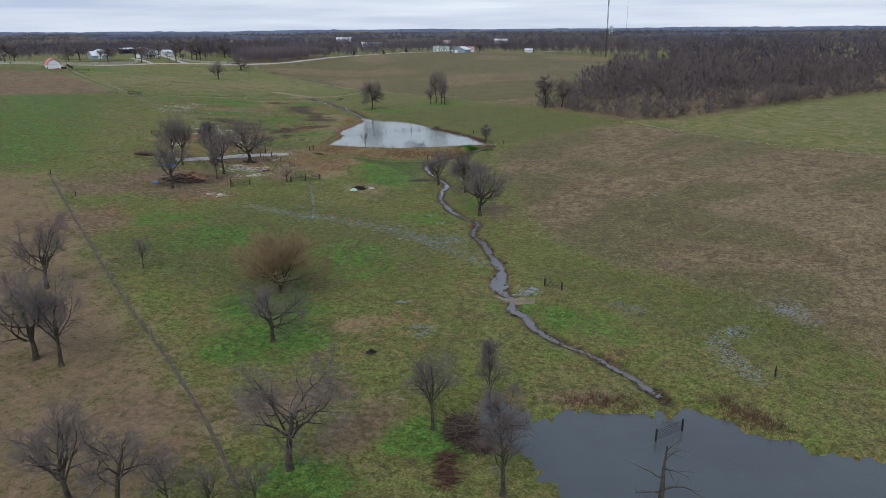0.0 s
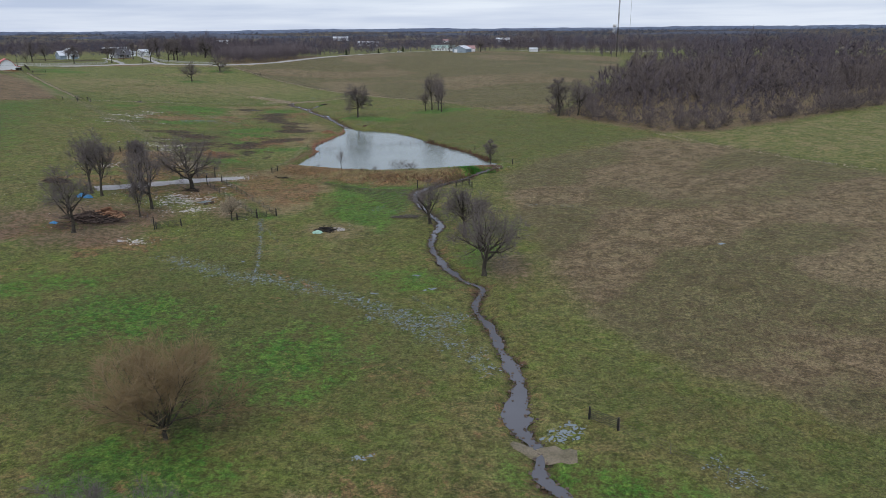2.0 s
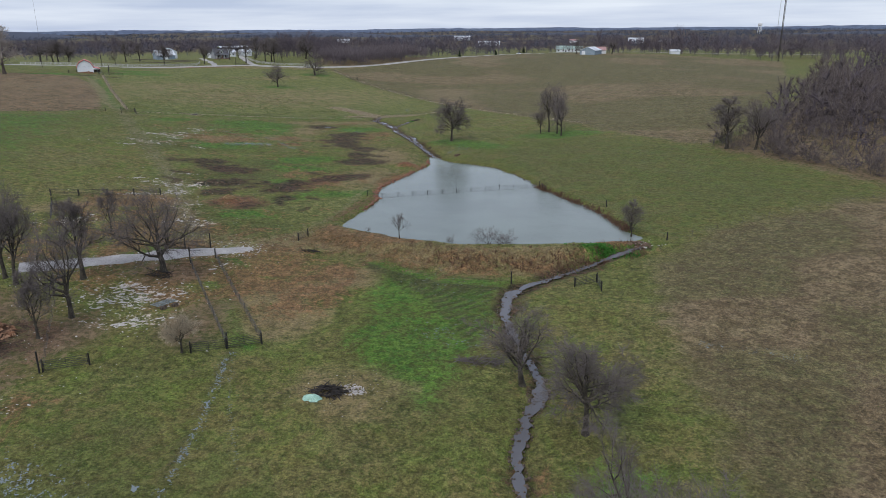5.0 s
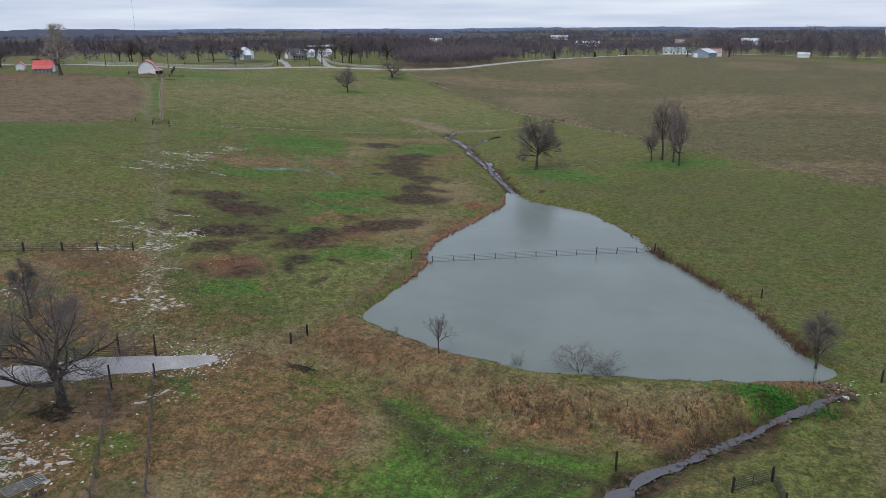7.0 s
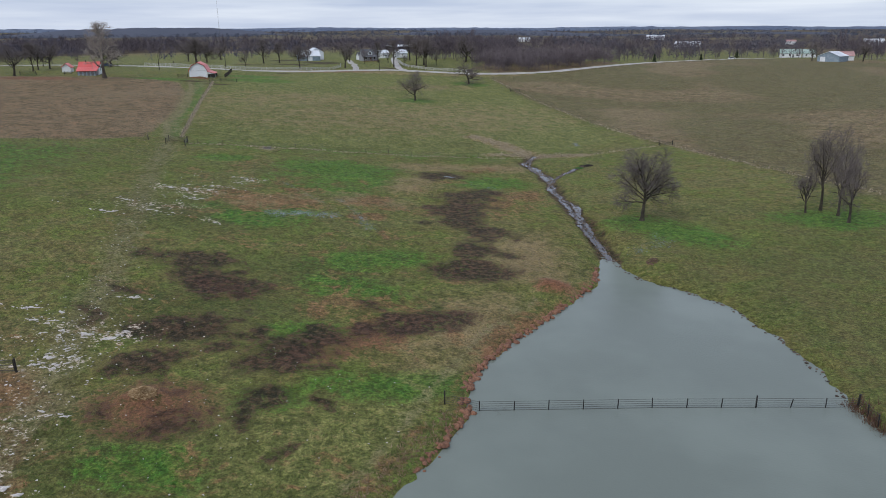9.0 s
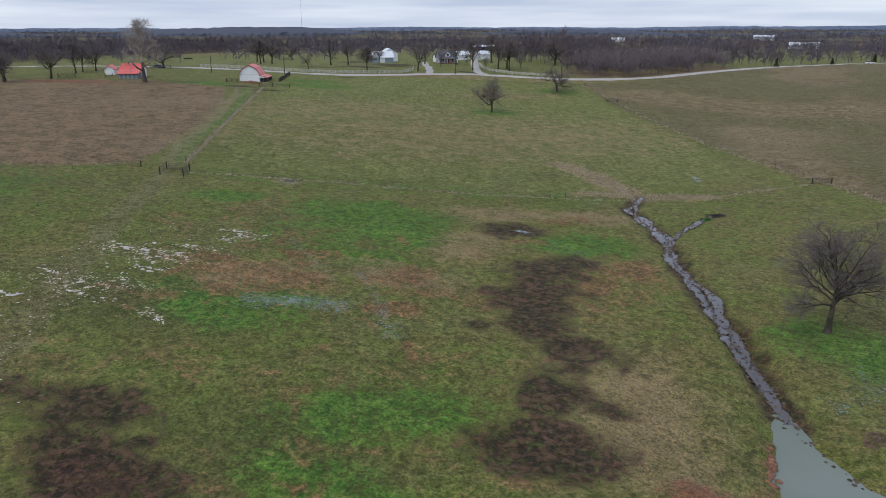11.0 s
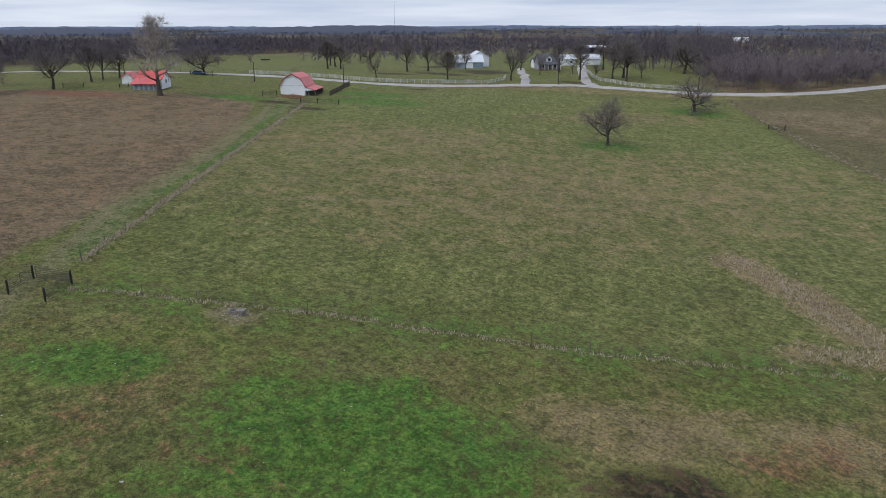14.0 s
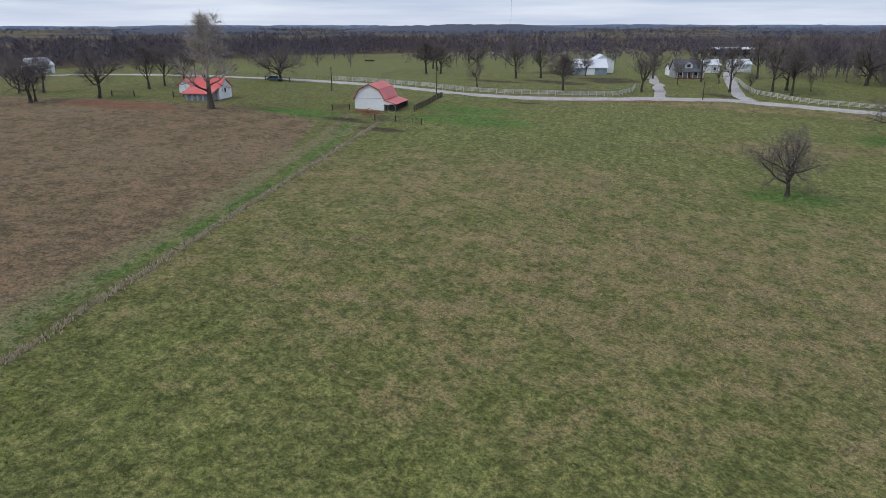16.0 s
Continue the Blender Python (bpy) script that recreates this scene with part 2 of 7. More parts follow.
# ---- materials ----
class Nodes:
    def __init__(self, name, rough=0.9):
        self.mat = bpy.data.materials.new(name)
        self.mat.use_nodes = True
        self.t = self.mat.node_tree
        self.bsdf = self.t.nodes["Principled BSDF"]
        self.bsdf.inputs["Roughness"].default_value = rough
        self.co = self.t.nodes.new("ShaderNodeTexCoord").outputs["Object"]

    def put(self, value, socket):
        if hasattr(value, "links"):
            self.t.links.new(value, socket)
        else:
            socket.default_value = value

    def noise(self, scale, detail=4.0, rough=0.55, stretch=None, distort=0.0):
        n = self.t.nodes.new("ShaderNodeTexNoise")
        vec = self.co
        if stretch:
            mp = self.t.nodes.new("ShaderNodeMapping")
            mp.inputs["Scale"].default_value = stretch
            self.t.links.new(vec, mp.inputs[0])
            vec = mp.outputs[0]
        self.t.links.new(vec, n.inputs["Vector"])
        n.inputs["Scale"].default_value, n.inputs["Detail"].default_value = scale, detail
        n.inputs["Roughness"].default_value, n.inputs["Distortion"].default_value = rough, distort
        return n.outputs["Fac"]

    def streaks(self, turn, long, wide):
        """Noise drawn out along one direction of the ground."""
        mp, n = self.t.nodes.new("ShaderNodeMapping"), self.t.nodes.new("ShaderNodeTexNoise")
        mp.vector_type = "TEXTURE"
        mp.inputs["Rotation"].default_value, mp.inputs["Scale"].default_value = (0, 0, radians(turn)), (long, wide, 1)
        self.t.links.new(self.co, mp.inputs[0])
        self.t.links.new(mp.outputs[0], n.inputs["Vector"])
        n.inputs["Scale"].default_value, n.inputs["Detail"].default_value, n.inputs["Roughness"].default_value = 1.0, 4.0, 0.65
        return n.outputs["Fac"]

    def math(self, op, a, b=0.0, clamp=False):
        n = self.t.nodes.new("ShaderNodeMath")
        n.operation, n.use_clamp = op, clamp
        self.put(a, n.inputs[0])
        self.put(b, n.inputs[1])
        return n.outputs[0]

    def step(self, v, lo, hi, out0=0.0, out1=1.0):
        n = self.t.nodes.new("ShaderNodeMapRange")
        n.interpolation_type = "SMOOTHSTEP"
        self.put(v, n.inputs["Value"])
        for key, val in (("From Min", lo), ("From Max", hi), ("To Min", out0), ("To Max", out1)):
            n.inputs[key].default_value = val
        return n.outputs[0]

    def mix(self, fac, a, b, how="MIX"):
        n = self.t.nodes.new("ShaderNodeMix")
        n.data_type, n.blend_type = "RGBA", how
        self.put(fac, n.inputs[0])
        for val, sock in ((a, n.inputs[6]), (b, n.inputs[7])):
            self.put((*val, 1.0) if isinstance(val, tuple) and len(val) == 3 else val, sock)
        return n.outputs[2]

    def value(self, col, fac, lo, hi):
        """Varies a colour's brightness between lo and hi."""
        n = self.t.nodes.new("ShaderNodeHueSaturation")
        self.put(self.step(fac, 0.33, 0.67, lo, hi), n.inputs["Value"])
        self.put((*col, 1.0) if isinstance(col, tuple) and len(col) == 3 else col, n.inputs["Color"])
        return n.outputs[0]

    def mask(self, name, k):
        n = self.t.nodes.new("ShaderNodeAttribute")
        n.attribute_name = name
        if k == 3:
            return n.outputs["Alpha"]
        s = self.t.nodes.new("ShaderNodeSeparateColor")
        self.t.links.new(n.outputs["Color"], s.inputs[0])
        return s.outputs[k]

    def island(self):
        return self.t.nodes.new("ShaderNodeNewGeometry").outputs["Random Per Island"]

    def each(self):
        return self.t.nodes.new("ShaderNodeObjectInfo").outputs["Random"]

    def done(self, col, bump=None, dist=0.05, strength=0.6, rough=None):
        self.put((*col, 1.0) if isinstance(col, tuple) and len(col) == 3 else col, self.bsdf.inputs["Base Color"])
        if bump is not None:
            b = self.t.nodes.new("ShaderNodeBump")
            b.inputs["Distance"].default_value, b.inputs["Strength"].default_value = dist, strength
            self.put(bump, b.inputs["Height"])
            self.t.links.new(b.outputs[0], self.bsdf.inputs["Normal"])
        if rough is not None:
            self.put(rough, self.bsdf.inputs["Roughness"])
        return self.mat


def mottled(name, a, b, scale, rough=0.85, bump=0.0, metal=0.0, fine=8.0, vary=0.25):
    """A surface between two colours at two scales of variation."""
    n = Nodes(name, rough)
    big, small = n.noise(scale, 3), n.noise(scale * fine, 5)
    col = n.value(n.mix(n.step(big, 0.3, 0.7), a, b), small, 1 - vary, 1 + vary)
    n.bsdf.inputs["Metallic"].default_value = metal
    return n.done(col, small if bump else None, bump or 0.01)


def ground_material():
    """Grazed winter pasture: covers blended at ragged edges, every one broken up from ten metres down to a hand's width."""
    n = Nodes("pasture", 0.95)
    n.bsdf.inputs["Specular IOR Level"].default_value = 0.15
    n.bsdf.inputs["Sheen Weight"].default_value, n.bsdf.inputs["Sheen Roughness"].default_value, n.bsdf.inputs["Sheen Tint"].default_value = 0.045, 0.3, (0.92, 0.97, 1.0, 1.0)
    vast, big = n.noise(0.022, 5, 0.62, distort=0.5), n.noise(0.075, 8, 0.68, distort=0.7)
    mid, small = n.noise(0.3, 8, 0.7, distort=0.5), n.noise(1.15, 6, 0.7, distort=0.3)
    fine, grain = n.noise(3.4, 4, 0.7), n.noise(11.0, 3, 0.7)
    clump, blotch = n.noise(0.75, 5, 0.72, distort=0.9), n.noise(0.14, 9, 0.74, distort=0.9)
    lush, dry, mud, leaf = (n.mask("cover", k) for k in range(4))
    rock, track, soil, brown = (n.mask("cover2", k) for k in range(4))
    faded, deep, rust, ruts = (n.mask("cover3", k) for k in range(4))

    def around(v, k):
        return n.math("MULTIPLY", n.math("SUBTRACT", v, 0.5), k)

    ragged = n.math("ADD", around(mid, 2.6), n.math("ADD", around(small, 1.6), around(blotch, 1.0)))
    tufty = n.math("ADD", around(small, 2.4), n.math("ADD", around(mid, 1.4), around(fine, 0.8)))

    def edge(m, wide=0.35, rag=ragged):
        return n.math("MULTIPLY", n.step(n.math("ADD", m, rag), 0.5 - wide, 0.5 + wide), n.step(m, 0.03, 0.22))

    grass = n.mix(n.step(mid, 0.4, 0.6), (0.172, 0.162, 0.058), (0.12, 0.152, 0.038))
    grass = n.mix(n.step(big, 0.46, 0.6, 0, 0.62), grass, (0.19, 0.168, 0.076))
    grass = n.mix(n.step(vast, 0.44, 0.6, 0, 0.4), grass, (0.104, 0.142, 0.034))
    straw = n.mix(n.step(small, 0.4, 0.6), (0.25, 0.186, 0.1), (0.17, 0.13, 0.062))
    grass = n.mix(n.step(n.math("ADD", n.math("MULTIPLY", blotch, 0.6), n.math("MULTIPLY", small, 0.4)), 0.5, 0.6, 0, 0.62), grass, straw)
    grass = n.mix(n.step(n.math("ADD", n.math("MULTIPLY", clump, 0.6), n.math("MULTIPLY", big, 0.4)), 0.51, 0.6, 0, 0.55), grass, (0.07, 0.1, 0.026))
    hay = n.mix(n.step(n.math("ADD", n.math("MULTIPLY", mid, 0.35), n.math("MULTIPLY", small, 0.65)), 0.38, 0.64), (0.138, 0.172, 0.05), (0.185, 0.182, 0.072))
    grass = n.mix(n.math("MULTIPLY", n.step(n.math("ADD", n.math("MULTIPLY", faded, 0.5), around(blotch, 0.7)), 0.0, 0.3), 0.88), grass, n.mix(n.step(clump, 0.5, 0.66, 0, 0.3), hay, (0.112, 0.14, 0.042)))
    grass = n.mix(n.math("MULTIPLY", edge(deep, 0.5), 0.8), grass, n.mix(n.step(clump, 0.4, 0.6), (0.062, 0.088, 0.025), (0.108, 0.116, 0.04)))
    grass = n.mix(n.math("MULTIPLY", edge(lush, 0.4, tufty), 0.85), grass, n.mix(n.step(clump, 0.4, 0.6), (0.046, 0.136, 0.02), (0.104, 0.19, 0.034)))
    pale = n.mix(n.step(small, 0.4, 0.6), (0.33, 0.25, 0.155), (0.2, 0.152, 0.08))
    col = n.mix(n.math("MULTIPLY", edge(dry, 0.5), 0.8), grass, pale)
    foxy = n.mix(n.step(clump, 0.4, 0.6), (0.25, 0.142, 0.078), (0.15, 0.1, 0.05))
    col = n.mix(n.math("MULTIPLY", n.step(n.math("ADD", n.math("MULTIPLY", rust, 0.4), n.math("ADD", around(blotch, 1.3), around(small, 0.5))), 0.22, 0.4), n.step(rust, 0.05, 0.4, 0, 0.85)), col, foxy)
    umber = n.mix(n.step(mid, 0.4, 0.6), (0.162, 0.118, 0.075), (0.222, 0.166, 0.108))
    umber = n.mix(n.step(n.math("ADD", n.math("MULTIPLY", blotch, 0.7), n.math("MULTIPLY", small, 0.3)), 0.49, 0.58, 0, 0.42), umber, (0.145, 0.132, 0.066))
    umber = n.mix(n.step(vast, 0.5, 0.62, 0, 0.42), umber, n.mix(n.step(mid, 0.4, 0.6), (0.29, 0.222, 0.155), (0.21, 0.172, 0.108)))
    umber = n.mix(n.step(clump, 0.54, 0.64, 0, 0.6), umber, (0.1, 0.082, 0.046))
    umber = n.mix(n.math("MULTIPLY", edge(deep, 0.45), 0.8), umber, n.mix(n.step(clump, 0.4, 0.6), (0.092, 0.096, 0.04), (0.155, 0.134, 0.068)))
    col = n.mix(n.math("MULTIPLY", edge(brown, 0.4, n.math("MULTIPLY", ragged, 0.6)), 0.93), col, umber)
    litter = n.mix(n.step(fine, 0.4, 0.6), (0.27, 0.185, 0.135), (0.12, 0.082, 0.06))
    col = n.mix(n.math("MULTIPLY", edge(leaf, 0.4, tufty), 0.82), col, litter)
    col = n.mix(n.math("MULTIPLY", edge(track, 0.3, tufty), 0.9), col, n.mix(n.step(small, 0.4, 0.6), (0.27, 0.232, 0.145), (0.15, 0.146, 0.07)))
    col = n.mix(edge(soil, 0.4, tufty), col, n.mix(n.step(small, 0.4, 0.6), (0.27, 0.135, 0.084), (0.17, 0.088, 0.056)))
    dirt = n.mix(n.step(small, 0.42, 0.6), (0.026, 0.018, 0.015), n.mix(n.step(fine, 0.4, 0.6), (0.115, 0.064, 0.044), (0.05, 0.033, 0.025)))
    dirt = n.mix(n.step(clump, 0.55, 0.63, 0, 0.7), dirt, (0.078, 0.1, 0.028))
    col = n.mix(n.math("MULTIPLY", edge(mud, 0.22, n.math("ADD", ragged, around(fine, 1.4))), 0.9), col, dirt)
    col = n.mix(n.math("MULTIPLY", edge(ruts, 0.3, tufty), 0.75), col, n.mix(n.step(fine, 0.4, 0.6), (0.04, 0.042, 0.02), (0.075, 0.06, 0.036)))
    chips = n.step(n.math("ADD", n.math("MULTIPLY", rock, 0.55), n.math("ADD", tufty, around(fine, 1.2))), 0.62, 0.74)
    chips = n.math("MULTIPLY", chips, n.step(rock, 0.05, 0.3))
    col = n.mix(chips, col, n.mix(n.step(fine, 0.4, 0.6), (0.56, 0.52, 0.49), (0.33, 0.29, 0.265)))
    col = n.value(n.value(n.value(n.value(col, mid, 0.85, 1.15), small, 0.62, 1.38), fine, 0.62, 1.38), grain, 0.7, 1.3)
    rows = n.streaks(126.4, 9.0, 0.8)
    col = n.mix(n.step(faded, 0.1, 0.6), col, n.value(col, rows, 0.89, 1.11))
    # dark flecks paint the small shadows of grass tussocks into the colour
    tussock_shade = n.math("MULTIPLY", n.step(n.noise(1.9, 4, 0.7, distort=0.6), 0.58, 0.66), n.step(blotch, 0.42, 0.6, 0.3, 1.0))
    col = n.mix(n.math("MULTIPLY", tussock_shade, 0.62), col, n.mix(0.7, col, (0.02, 0.022, 0.01)))
    col = n.mix(1.0, col, (0.895, 0.862, 0.78), "MULTIPLY")
    bump = n.math("ADD", n.math("MULTIPLY", small, 0.9), n.math("ADD", n.math("MULTIPLY", fine, 0.5), n.math("MULTIPLY", grain, 0.16)))
    return n.done(col, bump, 0.28, 1.0)


def water_material(name, body):
    n = Nodes(name, 0.1)
    n.bsdf.inputs["IOR"].default_value = 1.33
    ripple = n.noise(2.4, 4, 0.6, (1, 2.2, 1))
    n.done(n.mix(n.step(n.noise(0.05, 4, 0.6), 0.35, 0.65), body, tuple(v * 0.84 for v in body)), ripple, 0.035, 0.6)
    return n.mat


M_GROUND = ground_material()
M_WATER = water_material("pond_water", (0.178, 0.206, 0.182))
M_CREEK = water_material("creek_water", (0.122, 0.12, 0.13))
# pale body colour paints in the sky that the puddles mirror
M_PUDDLE = water_material("sky_toned_rain_water", (0.23, 0.27, 0.275))
M_LOW = water_material("silted_water", (0.07, 0.086, 0.092))
# blue of the distance haze is painted into the ridge colour
M_BLUERIDGE = mottled("haze_tinted_ridge", (0.075, 0.1, 0.165), (0.1, 0.13, 0.19), 0.004, 0.95, fine=12)
M_BARK = mottled("bark", (0.034, 0.029, 0.023), (0.082, 0.07, 0.053), 1.2, 0.95, 0.03)


M_PALEBARK = mottled("pale_bark", (0.4, 0.36, 0.33), (0.24, 0.2, 0.175), 0.9, 0.9, 0.02)


def sycamore_bark():
    """Dark scaly bark at the foot that flakes to pale patches higher up."""
    n = Nodes("sycamore_bark", 0.9)
    z = n.t.nodes.new("ShaderNodeSeparateXYZ")
    n.t.links.new(n.co, z.inputs[0])
    high = n.math("ADD", z.outputs[2], n.math("MULTIPLY", n.math("SUBTRACT", n.noise(1.4, 4), 0.5), 4.0))
    pale = n.mix(n.step(n.noise(2.2, 4), 0.4, 0.6), (0.4, 0.36, 0.32), (0.25, 0.21, 0.18))
    return n.done(n.mix(n.step(high, 1.6, 4.6), (0.07, 0.055, 0.045), pale), n.noise(6, 4), 0.02)


M_SYCAMORE = sycamore_bark()


def haze_of_twigs(name, dark, mid, light, patch, thin=0.0):
    """Bare woods: each blade its own shade, over slow changes from clump to clump."""
    n = Nodes(name, 0.95)
    n.bsdf.inputs["Specular IOR Level"].default_value = 0.1
    col = n.mix(n.step(n.noise(patch, 3), 0.38, 0.62), mid, dark)
    n.done(n.mix(n.step(n.island(), 0.45, 1.0), col, light))
    return soft_shaded(n, thin=thin)


def soft_shaded(n, up=0.9, thin=0.0):
    """Fine twigs scatter light like fur: their shading normal leans towards the sky."""
    g, add, unit = n.t.nodes.new("ShaderNodeNewGeometry"), n.t.nodes.new("ShaderNodeVectorMath"), n.t.nodes.new("ShaderNodeVectorMath")
    add.operation, unit.operation = "ADD", "NORMALIZE"
    add.inputs[1].default_value = (0, 0, up)
    n.t.links.new(g.outputs["Normal"], add.inputs[0])
    n.t.links.new(add.outputs[0], unit.inputs[0])
    n.t.links.new(unit.outputs[0], n.bsdf.inputs["Normal"])
    if thin:  # dry blades let light through
        glow, both = n.t.nodes.new("ShaderNodeBsdfTranslucent"), n.t.nodes.new("ShaderNodeMixShader")
        out = n.bsdf.outputs[0].links[0].to_socket
        n.t.links.new(n.bsdf.inputs["Base Color"].links[0].from_socket, glow.inputs["Color"])
        both.inputs[0].default_value = thin
        n.t.links.new(n.bsdf.outputs[0], both.inputs[1])
        n.t.links.new(glow.outputs[0], both.inputs[2])
        n.t.links.new(both.outputs[0], out)
    return n.mat


M_OCHRE = haze_of_twigs("willow_twigs", (0.17, 0.12, 0.06), (0.21, 0.155, 0.085), (0.27, 0.2, 0.12), 0.6)
M_TWIG = haze_of_twigs("twigs", (0.1, 0.085, 0.08), (0.13, 0.112, 0.106), (0.175, 0.152, 0.144), 0.6)
M_WOODS = haze_of_twigs("bare_woods", (0.07, 0.056, 0.056), (0.115, 0.094, 0.09), (0.2, 0.17, 0.157), 0.14)
M_DARKWOODS = haze_of_twigs("dark_bare_woods", (0.085, 0.071, 0.084), (0.105, 0.088, 0.098), (0.135, 0.116, 0.122), 0.012)
M_THICKET = haze_of_twigs("purplish_thicket", (0.12, 0.098, 0.108), (0.15, 0.125, 0.135), (0.19, 0.165, 0.17), 0.05)
# next two: woods tinted bluer with distance, haze held in the colour
M_HAZEWOODS = haze_of_twigs("haze_tinted_bare_woods", (0.074, 0.072, 0.096), (0.09, 0.086, 0.11), (0.115, 0.108, 0.13), 0.006)
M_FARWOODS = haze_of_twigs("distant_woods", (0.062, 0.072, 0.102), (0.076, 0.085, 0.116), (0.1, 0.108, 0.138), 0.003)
M_BOARD = mottled("weathered_white_board", (0.42, 0.42, 0.41), (0.54, 0.54, 0.53), 0.7, 0.75, vary=0.15)
M_FARFIELD = mottled("evergreen", (0.02, 0.035, 0.014), (0.035, 0.055, 0.022), 1.0, 0.9)
M_BLACK = mottled("black_pipe", (0.012, 0.012, 0.014), (0.03, 0.027, 0.025), 3.0, 0.55)
M_POST = mottled("weathered_post", (0.03, 0.026, 0.022), (0.07, 0.06, 0.05), 4.0, 0.9)
M_STAKE = mottled("grey_stakes", (0.14, 0.12, 0.1), (0.09, 0.078, 0.066), 4.0, 0.9)
M_WIRE = mottled("fence_wire", (0.12, 0.115, 0.11), (0.07, 0.065, 0.06), 2.0, 0.5, metal=0.6)
M_WHITE = mottled("white_paint", (0.7, 0.71, 0.72), (0.78, 0.79, 0.8), 0.7, 0.6, vary=0.05)
M_SIDING = mottled("white_siding", (0.68, 0.71, 0.74), (0.76, 0.79, 0.82), 0.25, 0.6, vary=0.04)
M_REDROOF = mottled("red_metal_roof", (0.56, 0.08, 0.07), (0.63, 0.11, 0.1), 0.3, 0.4, vary=0.06)
M_GREYWALL = mottled("grey_boards", (0.13, 0.135, 0.15), (0.24, 0.24, 0.25), 0.9, 0.85)
# white farmhouse siding, greyed to hold the shade on its front
M_HOUSEWALL = mottled("shaded_white_siding", (0.26, 0.27, 0.29), (0.34, 0.35, 0.37), 0.6, 0.8, vary=0.08)
M_TINROOF = mottled("pale_tin", (0.54, 0.57, 0.62), (0.66, 0.69, 0.73), 0.2, 0.35, vary=0.05)
M_SHINGLE = mottled("dark_shingles", (0.07, 0.072, 0.085), (0.12, 0.12, 0.135), 1.0, 0.85)
M_BLUEWALL = mottled("blue_grey_wall", (0.2, 0.27, 0.33), (0.28, 0.34, 0.4), 0.7, 0.7)
M_GREENROOF = mottled("green_metal_roof", (0.28, 0.38, 0.34), (0.36, 0.45, 0.41), 0.7, 0.5)
M_GLASS = mottled("window_glass", (0.02, 0.022, 0.026), (0.03, 0.034, 0.04), 1.0, 0.08)
M_BRICK = mottled("red_brown_trim", (0.16, 0.06, 0.045), (0.2, 0.085, 0.06), 1.5, 0.8)
M_GRAVEL = mottled("pale_gravel", (0.42, 0.4, 0.39), (0.33, 0.31, 0.3), 0.35, 0.95, 0.02, fine=30)
M_ROCK = mottled("limestone", (0.6, 0.57, 0.55), (0.38, 0.345, 0.325), 0.8, 0.9, 0.03)
M_CONCRETE = mottled("concrete", (0.22, 0.2, 0.18), (0.14, 0.125, 0.11), 2.0, 0.9, 0.01)
M_STRAW = haze_of_twigs("dead_grass", (0.34, 0.28, 0.2), (0.44, 0.37, 0.27), (0.58, 0.5, 0.38), 0.3, 0.45)
M_RUST = haze_of_twigs("rusty_brush", (0.1, 0.062, 0.045), (0.14, 0.086, 0.062), (0.21, 0.13, 0.09), 0.4, 0.4)
M_DAMGRASS = haze_of_twigs("bank_grass", (0.2, 0.142, 0.09), (0.26, 0.188, 0.12), (0.35, 0.265, 0.18), 0.3, 0.45)
M_DULLRED = mottled("faded_red_roof", (0.36, 0.19, 0.18), (0.44, 0.27, 0.26), 0.3, 0.5, vary=0.08)
M_RUT = mottled("worn_dark_soil", (0.06, 0.05, 0.032), (0.11, 0.09, 0.055), 0.7, 0.95, 0.03)
M_FORD = mottled("trodden_earth", (0.2, 0.165, 0.115), (0.14, 0.12, 0.075), 0.8, 0.95, 0.03)
M_BLUE = mottled("blue_tarp", (0.03, 0.16, 0.34), (0.05, 0.22, 0.42), 2.0, 0.5)
M_MINT = mottled("mint_tarp", (0.3, 0.5, 0.4), (0.38, 0.56, 0.46), 1.5, 0.6)
M_CHAR = mottled("charred_wood", (0.016, 0.014, 0.013), (0.05, 0.04, 0.035), 2.5, 0.9)
M_CLOD = mottled("wet_brown_clods", (0.035, 0.026, 0.021), (0.13, 0.095, 0.07), 1.3, 0.8, 0.03)
M_BRUSH = haze_of_twigs("dead_brush", (0.035, 0.026, 0.022), (0.065, 0.048, 0.04), (0.15, 0.11, 0.09), 0.5)
M_SAWN = haze_of_twigs("sawn_logs", (0.09, 0.055, 0.04), (0.26, 0.13, 0.075), (0.4, 0.24, 0.15), 0.9)
M_HAY = haze_of_twigs("old_hay", (0.22, 0.14, 0.07), (0.34, 0.235, 0.125), (0.45, 0.33, 0.2), 0.8)
M_REDCLAY = mottled("red_clay", (0.15, 0.072, 0.046), (0.24, 0.12, 0.075), 0.9, 0.95, 0.03)
M_LOG = mottled("split_logs", (0.2, 0.13, 0.09), (0.1, 0.065, 0.05), 2.0, 0.9)
M_CARBLUE = mottled("blue_car_paint", (0.03, 0.06, 0.11), (0.04, 0.075, 0.13), 1.0, 0.3)
M_RUBBER = mottled("rubber", (0.015, 0.015, 0.015), (0.025, 0.025, 0.025), 3.0, 0.8)
M_WATERWEED = mottled("watercress", (0.03, 0.14, 0.012), (0.05, 0.18, 0.02), 1.5, 0.8)
M_OLDGATE = mottled("galvanised_pipe", (0.2, 0.25, 0.25), (0.28, 0.33, 0.33), 2.0, 0.45, metal=0.4)


def tuft_material(name, a, b, c):
    n = Nodes(name, 0.95)
    pick = n.island()
    n.done(n.mix(n.step(pick, 0.55, 0.95), n.mix(n.step(n.noise(0.3, 3), 0.35, 0.65), a, b), c))
    return soft_shaded(n, thin=0.4)


M_TUFT = tuft_material("green_tufts", (0.08, 0.108, 0.03), (0.064, 0.114, 0.022), (0.16, 0.135, 0.062))
